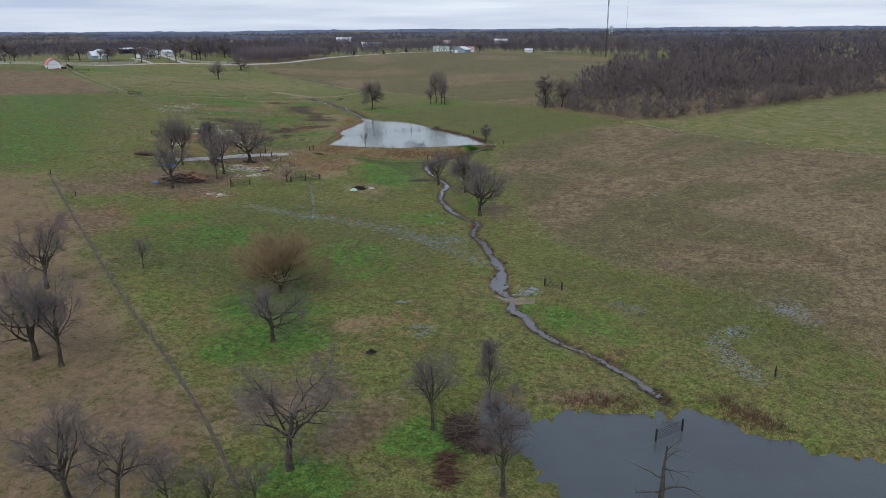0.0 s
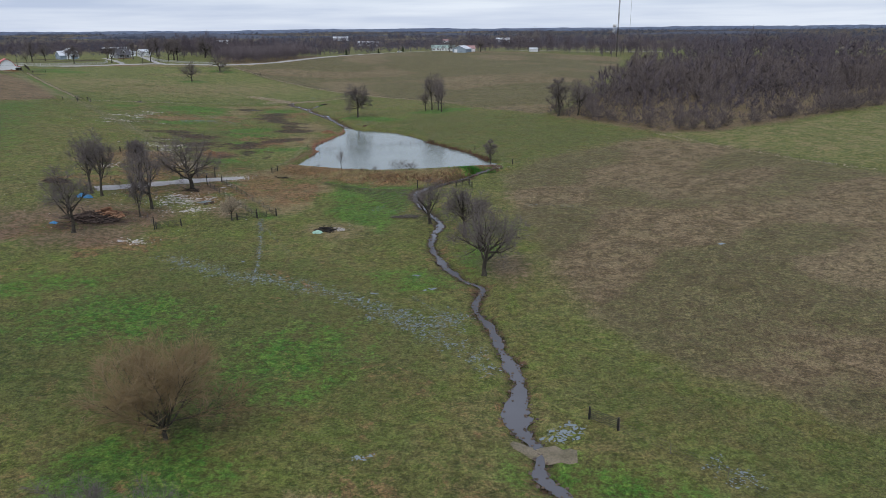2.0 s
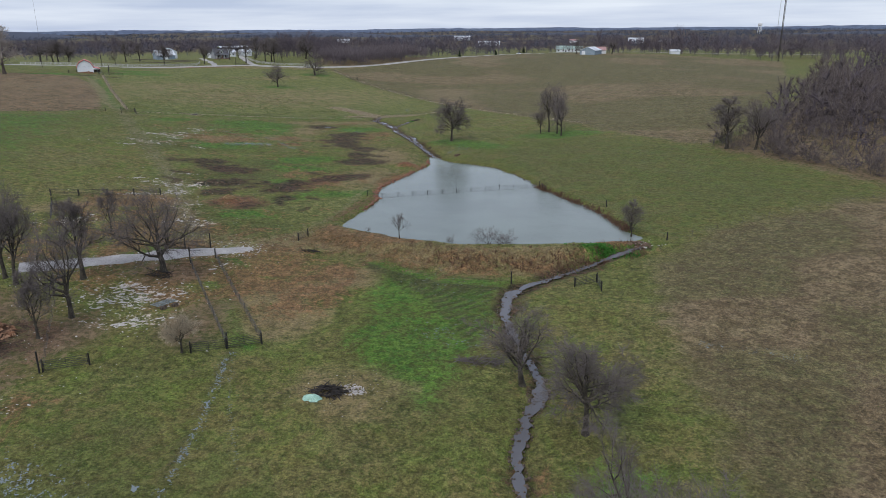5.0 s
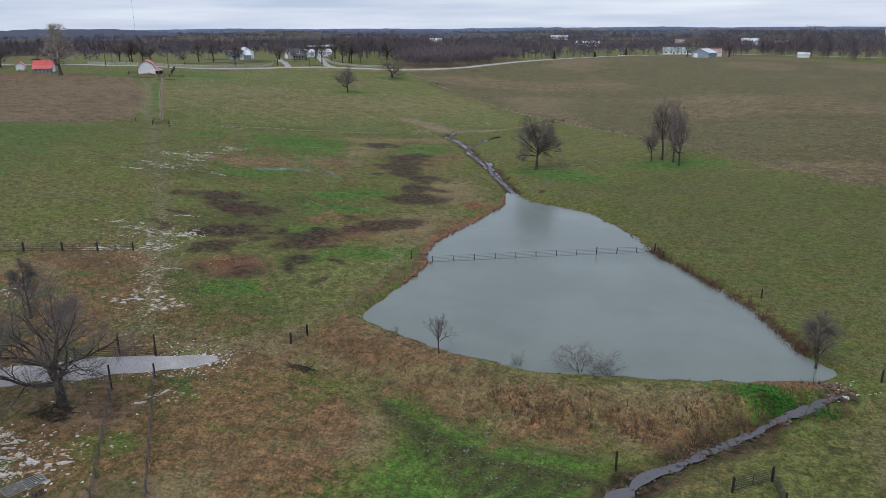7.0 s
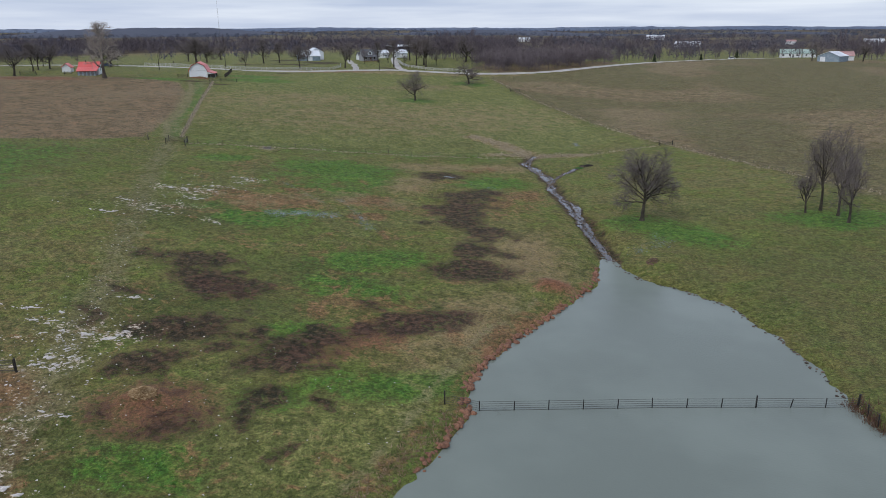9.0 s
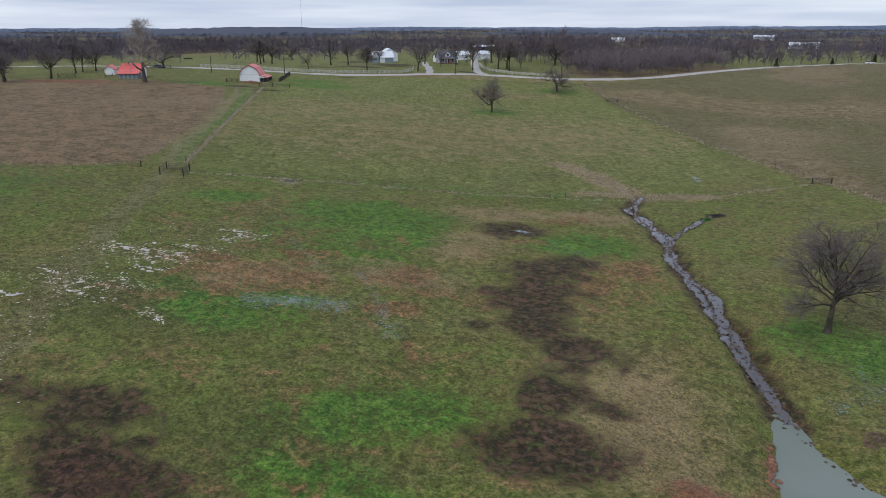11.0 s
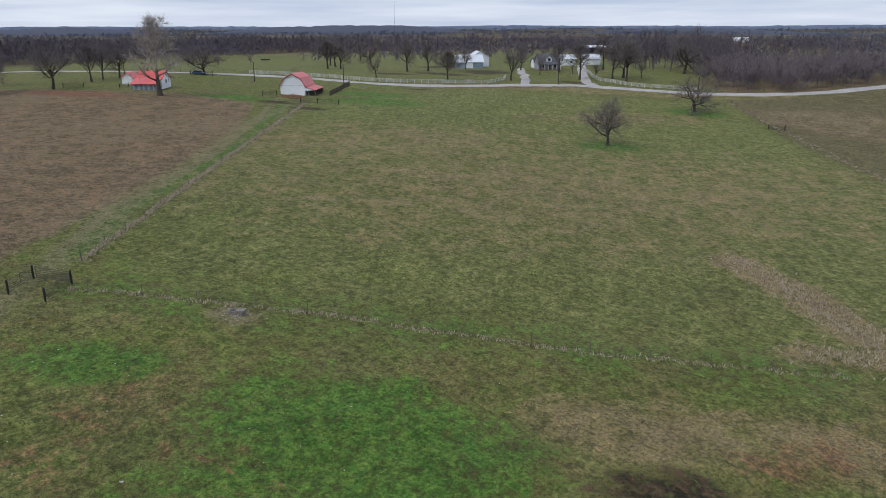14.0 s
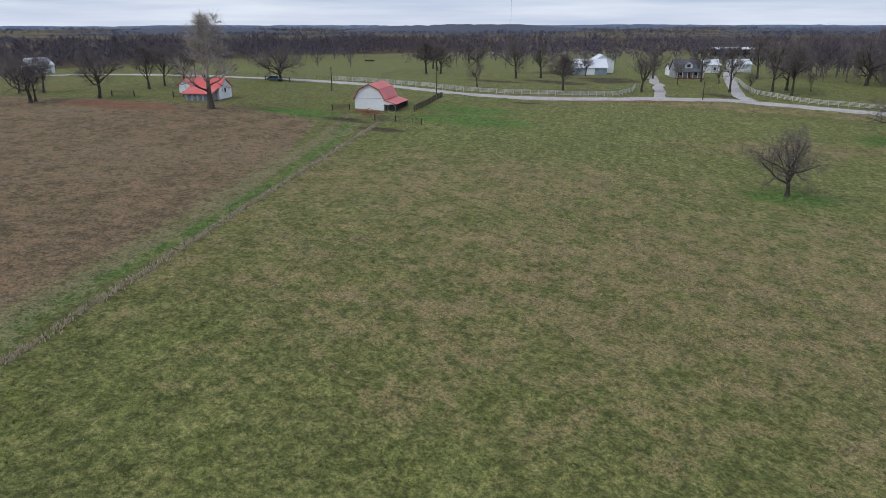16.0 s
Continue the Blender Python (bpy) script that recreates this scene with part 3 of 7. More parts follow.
M_STRAWTUFT = tuft_material("straw_tufts", (0.17, 0.13, 0.085), (0.12, 0.095, 0.06), (0.09, 0.09, 0.04))

# ---- ground sheet ----


def axis(lo, hi, fine, a, b, mid):
    """Net lines: fine between lo and hi, mid out to a and b, then ever wider to the horizon."""
    s = list(np.arange(lo, hi, fine))
    up = list(np.arange(hi, b, mid))
    dn = list(np.arange(lo - mid, a, -mid))
    for line, sign in ((up, 1), (dn, -1)):
        step, edge = mid, line[-1]
        while abs(edge) < 4900:
            step *= 1.11
            edge += sign * step
            line.append(edge)
    return np.array(dn[::-1] + s + up)


GX, GY = axis(-222, 62, 1.0, -330, 140, 2.4), axis(42, 412, 1.0, 0, 570, 2.4)
XX, YY = np.meshgrid(GX, GY)
XF, YF = XX.ravel(), YY.ravel()
ZF = ground(XF, YF)
idx = np.arange(len(XF)).reshape(XX.shape)
quads = np.stack([idx[:-1, :-1].ravel(), idx[:-1, 1:].ravel(), idx[1:, 1:].ravel(), idx[1:, :-1].ravel()], 1)


ZG = ZF.reshape(XX.shape)


def on_sheet(x, y):
    """Height of the ground sheet itself under given places."""
    x, y = np.asarray(x, float), np.asarray(y, float)
    i, j = np.clip(np.searchsorted(GX, x) - 1, 0, len(GX) - 2), np.clip(np.searchsorted(GY, y) - 1, 0, len(GY) - 2)
    u, v = (x - GX[i]) / (GX[i + 1] - GX[i]), (y - GY[j]) / (GY[j + 1] - GY[j])
    return ZG[j, i] * (1 - u) * (1 - v) + ZG[j, i + 1] * u * (1 - v) + ZG[j + 1, i] * (1 - u) * v + ZG[j + 1, i + 1] * u * v


def gz(x, y):
    return float(on_sheet(x, y))


def blob(*spots):
    """Cover of soft ellipses: x, y, radius along, radius across, turn in degrees."""
    out = np.zeros(len(XF))
    for x, y, a, b, turn in spots:
        c, s = math.cos(radians(turn)), math.sin(radians(turn))
        u, v = ((XF - x) * c + (YF - y) * s) / a, ((YF - y) * c - (XF - x) * s) / b
        out = np.maximum(out, 1.05 - 0.55 * (u * u + v * v))
    return np.clip(out, 0, 1)


def offset(line, d):
    out = []
    for k, p in enumerate(line):
        a, b = line[max(k - 1, 0)], line[min(k + 1, len(line) - 1)]
        l = math.hypot(b[0] - a[0], b[1] - a[1])
        out.append((p[0] - (b[1] - a[1]) / l * d, p[1] + (b[0] - a[0]) / l * d))
    return out


def strip(line, wide, soft):
    d, _ = near_line(XF, YF, line)
    return 1 - smooth(wide - soft, wide + soft, d)


def area(poly, soft):
    return 1 - smooth(-soft, soft, inside(XF, YF, poly))


TRACK = [(-63, 212), (-74.9, 231.3), (-82, 239.4), (-90.8, 251.2), (-98.4, 260.1), (-110.5, 273.6), (-127.5, 293.3), (-145.5, 315.5), (-152, 322), (-167, 338.7), (-201.6, 378.6), (-228, 417)]
FENCE_WEST = [(-25.7, 63.4), (-35.6, 78.3), (-45.5, 91.5), (-57.2, 108.6), (-76.3, 134), (-97.7, 165.2)]
BROWN_EAST = [(12, 216), (25.7, 236.3), (44.6, 248.5), (57.4, 253.6), (72.5, 237.8), (83.3, 216.7), (93.6, 201.6), (110.8, 185.4), (190, 120), (190, 40), (80, 60),
              (53, 80.5), (49, 91), (45, 101), (39, 108.5), (28, 117.5), (20, 131), (15.5, 150), (14, 175), (11, 200)]
FIELD_WEST = [(-158.5, 304.3), (-152.2, 314.5), (-163, 329.5), (-170.3, 340), (-179.6, 352), (-191, 366), (-203, 379.6), (-215, 390), (-228, 401.5), (-254, 394.5), (-271, 381), (-290, 368), (-330, 340), (-400, 250), (-260, 205)]
HILL_FIELD = [(30.6, 306), (9.6, 329), (-15, 361), (-43, 391), (-62.5, 414), (-90, 448.5), (-118, 479), (-150, 523), (-127, 552), (-112, 594), (-97, 635), (-60, 684), (0, 700), (130, 640), (85, 440), (36, 312)]
lush = np.maximum.reduce([
    0.62 * area([(-110, 303), (-113, 322), (-99, 328), (-84, 321), (-90, 308), (-94, 298)], 6),
    blob((-92.5, 288, 5.5, 2.4, 30), (-95, 289.5, 4, 2, 20)),
    blob((-25, 86, 9, 6, 30), (-28, 97, 8, 6, 0), (-3, 63, 5, 4, 0), (-14, 55, 5, 4, 0), (-31, 312, 9, 5, -20), (-38, 315, 6, 5, 0), (-7, 328, 11, 5.5, 10), (-145, 437, 7, 5, 30),
         (-60, 228, 5, 3, 20), (-58, 241, 4, 2.4, 40), (-49, 249, 8, 3, 30), (-61, 254, 6, 3, 20), (-65, 266, 7, 4, 0), (-69, 277, 8, 4, 40), (-93, 283, 8, 4, 20), (-126, 312, 6, 3, 40),
         (-103, 321, 13, 8, 20), (-93, 305, 7, 4, 30), (-94, 317, 8, 5, 10), (-72, 331, 8, 5, 40), (-96, 284, 9, 4, 10)),
    blob((-240, 400, 12, 5, 50), (-214, 432, 13, 6, 40), (-225, 440, 12, 5, 40), (-252, 388, 7, 4, 20), (-287, 364, 14, 4, 20), (-148, 495, 8, 5, 20), (-65, 205, 5, 3, 0), (-50, 206, 9, 3, 60),
         (3, 219, 4, 2, 20), (9, 222, 3, 1.6, 20)) * 0.95,
    0.74 * area([(-33, 213), (-22, 211.5), (-10.5, 208), (-10, 190), (-14, 170), (-27, 182), (-26, 192), (-29, 204)], 3),
    0.6 * strip([(-37.5, 180), (-46.9, 191.5), (-56, 203.5)], 1.1, 0.8),
    0.6 * blob((5, 156, 9, 5, 90), (-4, 148, 8, 5, 0), (-38, 240, 9, 5, 90), (15, 95, 12, 5, -30), (-45, 130, 12, 8, 0), (-60, 140, 9, 5, 30), (-20, 120, 12, 8, 60)),
    1.0 * strip([(-150, 321), (-161, 332), (-175, 351), (-190, 371), (-211, 394), (-224, 408)], 1.5, 0.9),
    0.32 * strip([(-82, 357), (-110, 339), (-138, 320)], 4.5, 3.5),
    0.5 * area([(-150, 300), (-97, 175), (-130, 150), (-230, 210), (-170, 290)], 10)])
brown = np.maximum.reduce([area(BROWN_EAST, 5), area(FIELD_WEST, 1.2), 0.8 * area(HILL_FIELD, 3)])
dry = np.maximum.reduce([blob((-126, 325.8, 2.6, 2.0, 30)),
    0.85 * blob((-39, 196, 8, 5, 60), (-37, 188, 6, 5, 60), (-34, 203, 6, 4, 40), (-82, 227, 10, 4, 30), (-88, 220, 8, 4, 40), (-48, 264, 6, 12, 0), (-50, 290, 7, 12, 30), (-77, 345, 8, 4, 20),
                (-88, 338, 9, 4, 30), (-85, 320, 5, 8, 10), (-98, 292, 8, 4, 60), (-86, 303, 8, 4, 10), (-23, 173, 6, 5, 0), (-46, 217, 8, 4, 60), (-15, 92, 5, 3, 20), (-84, 226, 9, 4, 40)),
    0.95 * strip([(-98, 383), (-88, 377), (-80, 369.5), (-74, 365)], 3.2, 2.0), 0.8 * strip([(-84, 361), (-74, 366), (-63, 373.5)], 2.2, 1.5),
    0.8 * strip([(-44, 219.5), (-35, 217), (-22, 213), (-12, 212), (-2, 215)], 4.2, 2.5),
    0.8 * area([(-100, 165), (-25, 62), (-30, 45), (-140, 40), (-160, 120)], 6),
    # the 0.55 blobs paint low-angle brightness and haze into mid-field grass
    0.3 * area([(60, 260), (72.5, 238), (111, 186), (250, 100), (320, 390), (190, 322), (102, 265)], 3), 0.55 * blob((-130, 400, 60, 30, 50), (-175, 400, 40, 18, 50), (-160, 470, 24, 8, 50)),
    0.6 * strip([(-226, 478), (-236, 470), (-213, 495), (-160, 524), (-140, 540)], 7, 3)])
mud = np.maximum.reduce([
    blob((-65.5, 234.6, 4.6, 4.2, 30), (-73, 240, 4, 2.5, 50), (-80.5, 259, 7.5, 3.6, 0), (-88, 263, 6, 3, 20), (-75, 247.5, 6, 3.0, 30), (-61.5, 250, 6.5, 3.4, 65), (-53.5, 262, 7.5, 3, 50), (-58.8, 241, 2.5, 2, 0),
         (-83.3, 331, 5.5, 3.6, 40), (-72, 319, 7, 3.6, 60), (-70, 311, 8, 4.6, 100), (-66.5, 303, 5.5, 3.5, 110), (-60, 299, 4, 2.4, 30), (-58.5, 289, 5, 3, 110), (-55, 281, 6, 4, 20)),
    blob((-66, 171, 8, 4, 50), (-72, 166, 5, 3, 30)) * 0.7, 0.9 * blob((-215, 408, 5, 2, 45), (-226, 408, 6, 2, 30), (-269, 494, 11, 4, 20), (-256, 508, 12, 5, 10), (-246, 526, 10, 7, 40), (-204, 521, 6, 2.5, 10), (-226, 463, 5, 1.6, 50), (-282, 545, 14, 10, 40), (-255, 530, 10, 5, 40)), 0.7 * strip(CREEK, 1.2, 0.8), 0.8 * strip([(2, 215), (-4, 209), (-9, 203), (-9.2, 197)], 2.0, 1.2), 0.8 * strip(SPRING, 1.7, 0.9)])
rm = np.random.RandomState(12)
SMALL_MUD = [(x + rm.normal() * 3.6, y + rm.normal() * 3.0, rm.uniform(1.0, 2.6), rm.uniform(0.6, 1.6), rm.uniform(0, 180))
             for x, y in ((-73, 241), (-78, 248), (-84, 259), (-88, 264), (-79, 258), (-74, 248), (-63, 250), (-60, 254), (-54, 262), (-57, 238), (-83, 331), (-72, 318), (-69, 309), (-66, 302), (-58, 297), (-58, 288), (-54, 280)) for _ in range(5)]
mud = np.maximum(mud, 0.85 * blob(*SMALL_MUD))
mud *= 1 - 0.75 * blob((-66.2, 234.8, 4.4, 3.8, 30))
leaf = np.maximum.reduce([0.9 * blob((-66, 162, 9, 6, 30), (-85, 158, 11, 6, 20), (-73, 175, 8, 5, 30), (-76, 133, 9, 9, 0), (-60, 176, 5, 6, 0)), 0.75 * blob((-75, 175, 12, 7, 40), (-62, 172, 10, 5, 50), (-46, 184, 4, 7, 0), (-59, 198, 6, 4, 20), (-80, 170, 12, 6, 30), (-33, 66, 9, 6, 0), (-20, 70, 9, 4, 40), (-10, 66, 8, 3, 60), (8, 153, 4, 8, 0)),
                          0.52 * area([(-100, 165), (-25, 62), (-30, 45), (-140, 40), (-160, 120)], 4), 0.6 * blob((-32, 62, 6, 8, 30), (5, 70, 3, 3, 0), (14, 73, 5, 2, 0))])
soil = np.maximum.reduce([0.2 * area(FIELD_WEST, 3), blob((-43.2, 281, 2.6, 2.2, 0), (-270, 374, 15, 5, 30), (-69, 200, 2, 1, 0), (-285, 505, 5, 2, 0)), 0.4 * strip([(-41, 238), (-41.2, 246), (-44, 251), (-44.2, 258), (-43.4, 264), (-42, 270), (-40.8, 278), (-39.6, 286), (-40.6, 293)], 0.6, 0.5), 0.8 * blob((-66, 234.6, 5.4, 4.4, 20), (-79.5, 258, 5, 2.6, 0), (-58, 254, 9, 3, 60), (5, 223, 4, 1.4, 20)),
                          0.6 * strip([(-225, 474), (-213, 493), (-203, 507)], 2.2, 1.2)])
rock = np.maximum(0.66 * area([(-79, 231), (-75.5, 233.5), (-66.5, 222), (-61.5, 214.5), (-59, 208.5), (-63, 209), (-67, 215.5), (-73, 222.5)], 1.0), 0.86 * blob((-57, 189, 6.5, 4, 30), (-60, 191, 4, 2, 20), (-54, 182, 5, 2.2, 30), (-56, 161, 4, 1.6, 10), (-79.5, 235, 3.6, 2, 40), (-82, 241, 7, 3, 40), (-85, 231, 4, 1.4, 30), (-84, 212, 5, 2, 50), (-113, 287, 8, 3, 20),
                  (-110, 277, 9, 2.4, 30), (-98, 277, 3, 1, 0), (-110, 300, 4, 1.6, 20), (-66, 219, 5, 2, 40), (-52, 204, 2, 4, 60), (-22, 173, 2, 1.5, 0), (10, 223, 1.6, 1, 0)))
track = np.maximum.reduce([blob((-126, 325.8, 2.3, 1.8, 30)), 0.55 * strip(TRACK, 2.2, 1.5), 0.9 * strip([(-232, 412), (-210, 389), (-184.6, 361.5), (-171.3, 343.6), (-163.5, 332), (-151, 320)], 0.8, 0.5), 0.5 * strip([(-147.4, 321), (-161.8, 338.5), (-186, 367.7), (-222, 415)], 0.7, 0.6), 0.3 * strip([(-141, 317), (-121, 332.2), (-100, 344.6), (-82, 357)], 0.7, 0.5), 0.5 * strip([(-46, 220), (-52, 212), (-60, 214)], 3, 2), 0.6 * strip([(-46.3, 221), (-45.2, 226.9), (-45, 238), (-45.6, 249), (-46, 264), (-44, 276)], 0.7, 0.6), 0.6 * strip([(-105, 303.6), (-98.5, 300.8), (-91.7, 297.3), (-86.6, 294.9)], 0.4, 0.4),
                           0.3 * strip(FENCE_WEST, 1.6, 1.4)])
# pale hayfield grass; its northward rise paints in the brightness of the distant view
faded = np.maximum.reduce([area([(-60, 400), (-148, 512), (-214, 480), (-222, 420), (-154, 330), (-139, 321), (-100, 348), (-75, 366)], 10) * (0.45 + 0.55 * smooth(370, 460, YF)), 0.55 * area([(60, 260), (72.5, 238), (111, 186), (250, 100), (320, 390), (190, 322), (102, 265)], 3), 0.35 * area([(-150, 530), (-240, 440), (-330, 420), (-560, 480), (-520, 760), (-280, 760), (-180, 640)], 12), 0.55 * blob((-75, 215, 18, 10, 40), (-50, 235, 14, 8, 60))])
deep = np.maximum.reduce([0.62 * area([(-150, 300), (-97, 175), (-130, 150), (-230, 210), (-170, 290)], 8), 0.55 * area([(-44, 165), (-14, 150), (2, 128), (-6, 104), (-40, 118), (-60, 140)], 8), 0.5 * blob((40, 96, 22, 12, -40), (22, 112, 12, 6, -40)), 0.8 * area([(-44, 145), (-20, 138), (-8, 120), (-25, 100), (-60, 112), (-66, 128)], 9), 0.9 * blob((-70, 225, 13, 8, 40), (-58, 220, 10, 6, 30), (-78, 252, 14, 6, 30), (-100, 280, 14, 8, 30), (-72, 268, 10, 6, 0)),
                          0.75 * area(HILL_FIELD, 5) * smooth(-0.55, 0.1, waves(XF, YF, 60, 63)), 0.5 * area([(-10, 258), (9, 225), (60, 258), (30, 305), (-5, 325), (-30, 300)], 8), 0.8 * area(BROWN_EAST, 4) * smooth(-0.15, 0.35, waves(XF, YF, 30, 61))])
rust = np.maximum.reduce([0.85 * area([(-92, 192), (-48, 184), (-34, 200), (-36, 211), (-48, 222), (-60, 224), (-92, 234)], 6), 0.7 * strip([(-45, 217), (-30, 212), (-10, 211), (2, 216)], 4, 2.5), 0.6 * strip([(-43.5, 225), (-44.5, 258), (-43, 276)], 2.0, 1.5), 0.9 * blob((-46, 204, 10, 6, 60), (-36, 195, 9, 6, 60), (-84, 226, 12, 5, 30), (-60, 262, 14, 8, 0), (-98, 290, 14, 8, 50), (-66, 315, 16, 9, 60), (-42, 262, 5, 16, 0), (-10, 211, 14, 4, 10), (-70, 170, 18, 9, 40), (-58, 158, 10, 6, 20), (-76, 134, 16, 10, 50)),
                          0.48 * area([(-45, 210), (-30, 215), (-48, 260), (-60, 330), (-110, 320), (-140, 310), (-80, 220)], 8), blob((-104, 292.5, 5, 2.4, 20), (-97.5, 292, 4, 2, 40), (-99, 301, 6, 2.4, 40), (-85, 304, 7, 3.4, 60), (-80.5, 294, 5, 3, 60), (-79, 327, 5, 2.6, 20), (-80, 341, 6, 3, 60)), 0.9 * area([(-88, 224), (-80.5, 230), (-74.5, 222), (-70, 214.5), (-65, 208.5), (-62, 205), (-70, 203), (-86, 213)], 1.5), area([(-45.5, 218.5), (-43, 226), (-37, 223), (-22, 217.6), (-34, 213.6)], 1.5), area([(-52, 192), (-37.5, 196), (-31, 206), (-36, 210), (-50, 203)], 3), 0.5 * area(FIELD_WEST, 3), 0.5 * strip(CREEK, 4, 3), 0.4 * area(BROWN_EAST, 5), 0.4 * blob((-20, 100, 40, 30, 0), (-25, 145, 25, 12, 0))])
ruts = np.maximum.reduce([0.45 * strip([(-99.6, 167.3), (-77.6, 136.5), (-58.8, 110.0), (-48.6, 95.5), (-40.2, 84.3), (-33.8, 75.5), (-26.4, 64.8)], 0.3, 0.4), 0.6 * strip(offset(TRACK[:8], 1.0), 0.3, 0.35), 0.6 * strip(offset(TRACK[:8], -1.0), 0.3, 0.35), 0.5 * strip([(-152, 321.5), (-164, 333.5), (-178, 353), (-205, 387)], 0.3, 0.3)] + [0.9 * strip([(-34 + k * 1.9, 210.5 - k * 0.9), (-20 + k * 1.2, 199 + k * 0.7), (-11.5 + k * 0.4, 186 + k * 2.6)], 0.35, 0.35) for k in range(8)] + [0.5 * strip([(-38.8, 178.3), (-31.1, 144.8)], 0.5, 0.5), 0.6 * strip([(-44.5, 219), (-34, 214), (-22, 207.5), (-10.5, 207)], 0.5, 0.5)])
WOODLAND = [(33, 303), (51, 275), (62, 259), (76, 257), (102, 269), (133, 292), (193, 333), (330, 410), (420, 640), (200, 640), (150, 560), (95, 430), (60, 350)]
away = np.hypot(XF + 60, YF - 280)
leaf = np.maximum.reduce([leaf, 0.8 * area(WOODLAND, 4), 0.75 * area([(-168, 543), (-150, 535), (-131, 556), (-112, 602), (-108, 635), (-140, 642), (-180, 600)], 4), 0.35 * smooth(600, 800, away) * smooth(-0.35, 0.15, waves(XF, YF, 130, 17))])
# mud cover stands in for dark distant woods, brown cover for hazed fields
mud = np.maximum(mud, 0.8 * area([(-540, 300), (-700, 330), (-950, 560), (-860, 900), (-560, 880), (-600, 760), (-640, 620), (-590, 520), (-560, 440)], 12))
mud = np.maximum(mud, smooth(720, 950, away) * (0.42 + 0.3 * smooth(-100, 200, XF) + 0.6 * smooth(-0.15, 0.2, waves(XF, YF, 190, 71))))
brown = np.maximum(brown, smooth(560, 800, away) * (0.5 + 0.4 * smooth(-0.2, 0.3, waves(XF, YF, 240, 18))))
for m, k in ((lush, 11), (dry, 12), (mud, 13), (leaf, 14), (brown, 15)):
    m += (m > 0.02) * 0.16 * waves(XF, YF, 4.5, k)
me = raw_mesh("ground", np.stack([XF, YF, ZF], 1), quads)
for name, bands in (("cover", (lush, dry, mud, leaf)), ("cover2", (rock, track, soil, brown)), ("cover3", (faded, deep, rust, ruts))):
    at = me.attributes.new(name, "FLOAT_COLOR", "POINT")
    at.data.foreach_set("color", np.clip(np.stack(bands, 1), 0, 1).astype(np.float32).ravel())
me.polygons.foreach_set("use_smooth", np.ones(len(me.polygons), bool))
tagged(part("ground", me, M_GROUND), "rolling winter pasture of green and tan grass with muddy patches", "ground", kind="structure")


def water_sheet(name, poly, z, material, label, out=1.04):
    """A pond's surface, reaching a little under its banks."""
    cx, cy = sum(p[0] for p in poly) / len(poly), sum(p[1] for p in poly) / len(poly)
    g = Geo()
    g.add([(cx + (a - cx) * out, cy + (b - cy) * (out - 0.01), z) for a, b in poly], [tuple(range(len(poly)))])
    ob = part(name, g, material)
    bm = bmesh.new()
    bm.from_mesh(ob.data)
    bmesh.ops.triangulate(bm, faces=bm.faces[:])
    bmesh.ops.recalc_face_normals(bm, faces=bm.faces[:])
    for f in bm.faces:
        if f.normal.z < 0:
            f.normal_flip()
    bm.to_mesh(ob.data)
    bm.free()
    return tagged(ob, label, "water", kind="structure")


SHORES = []


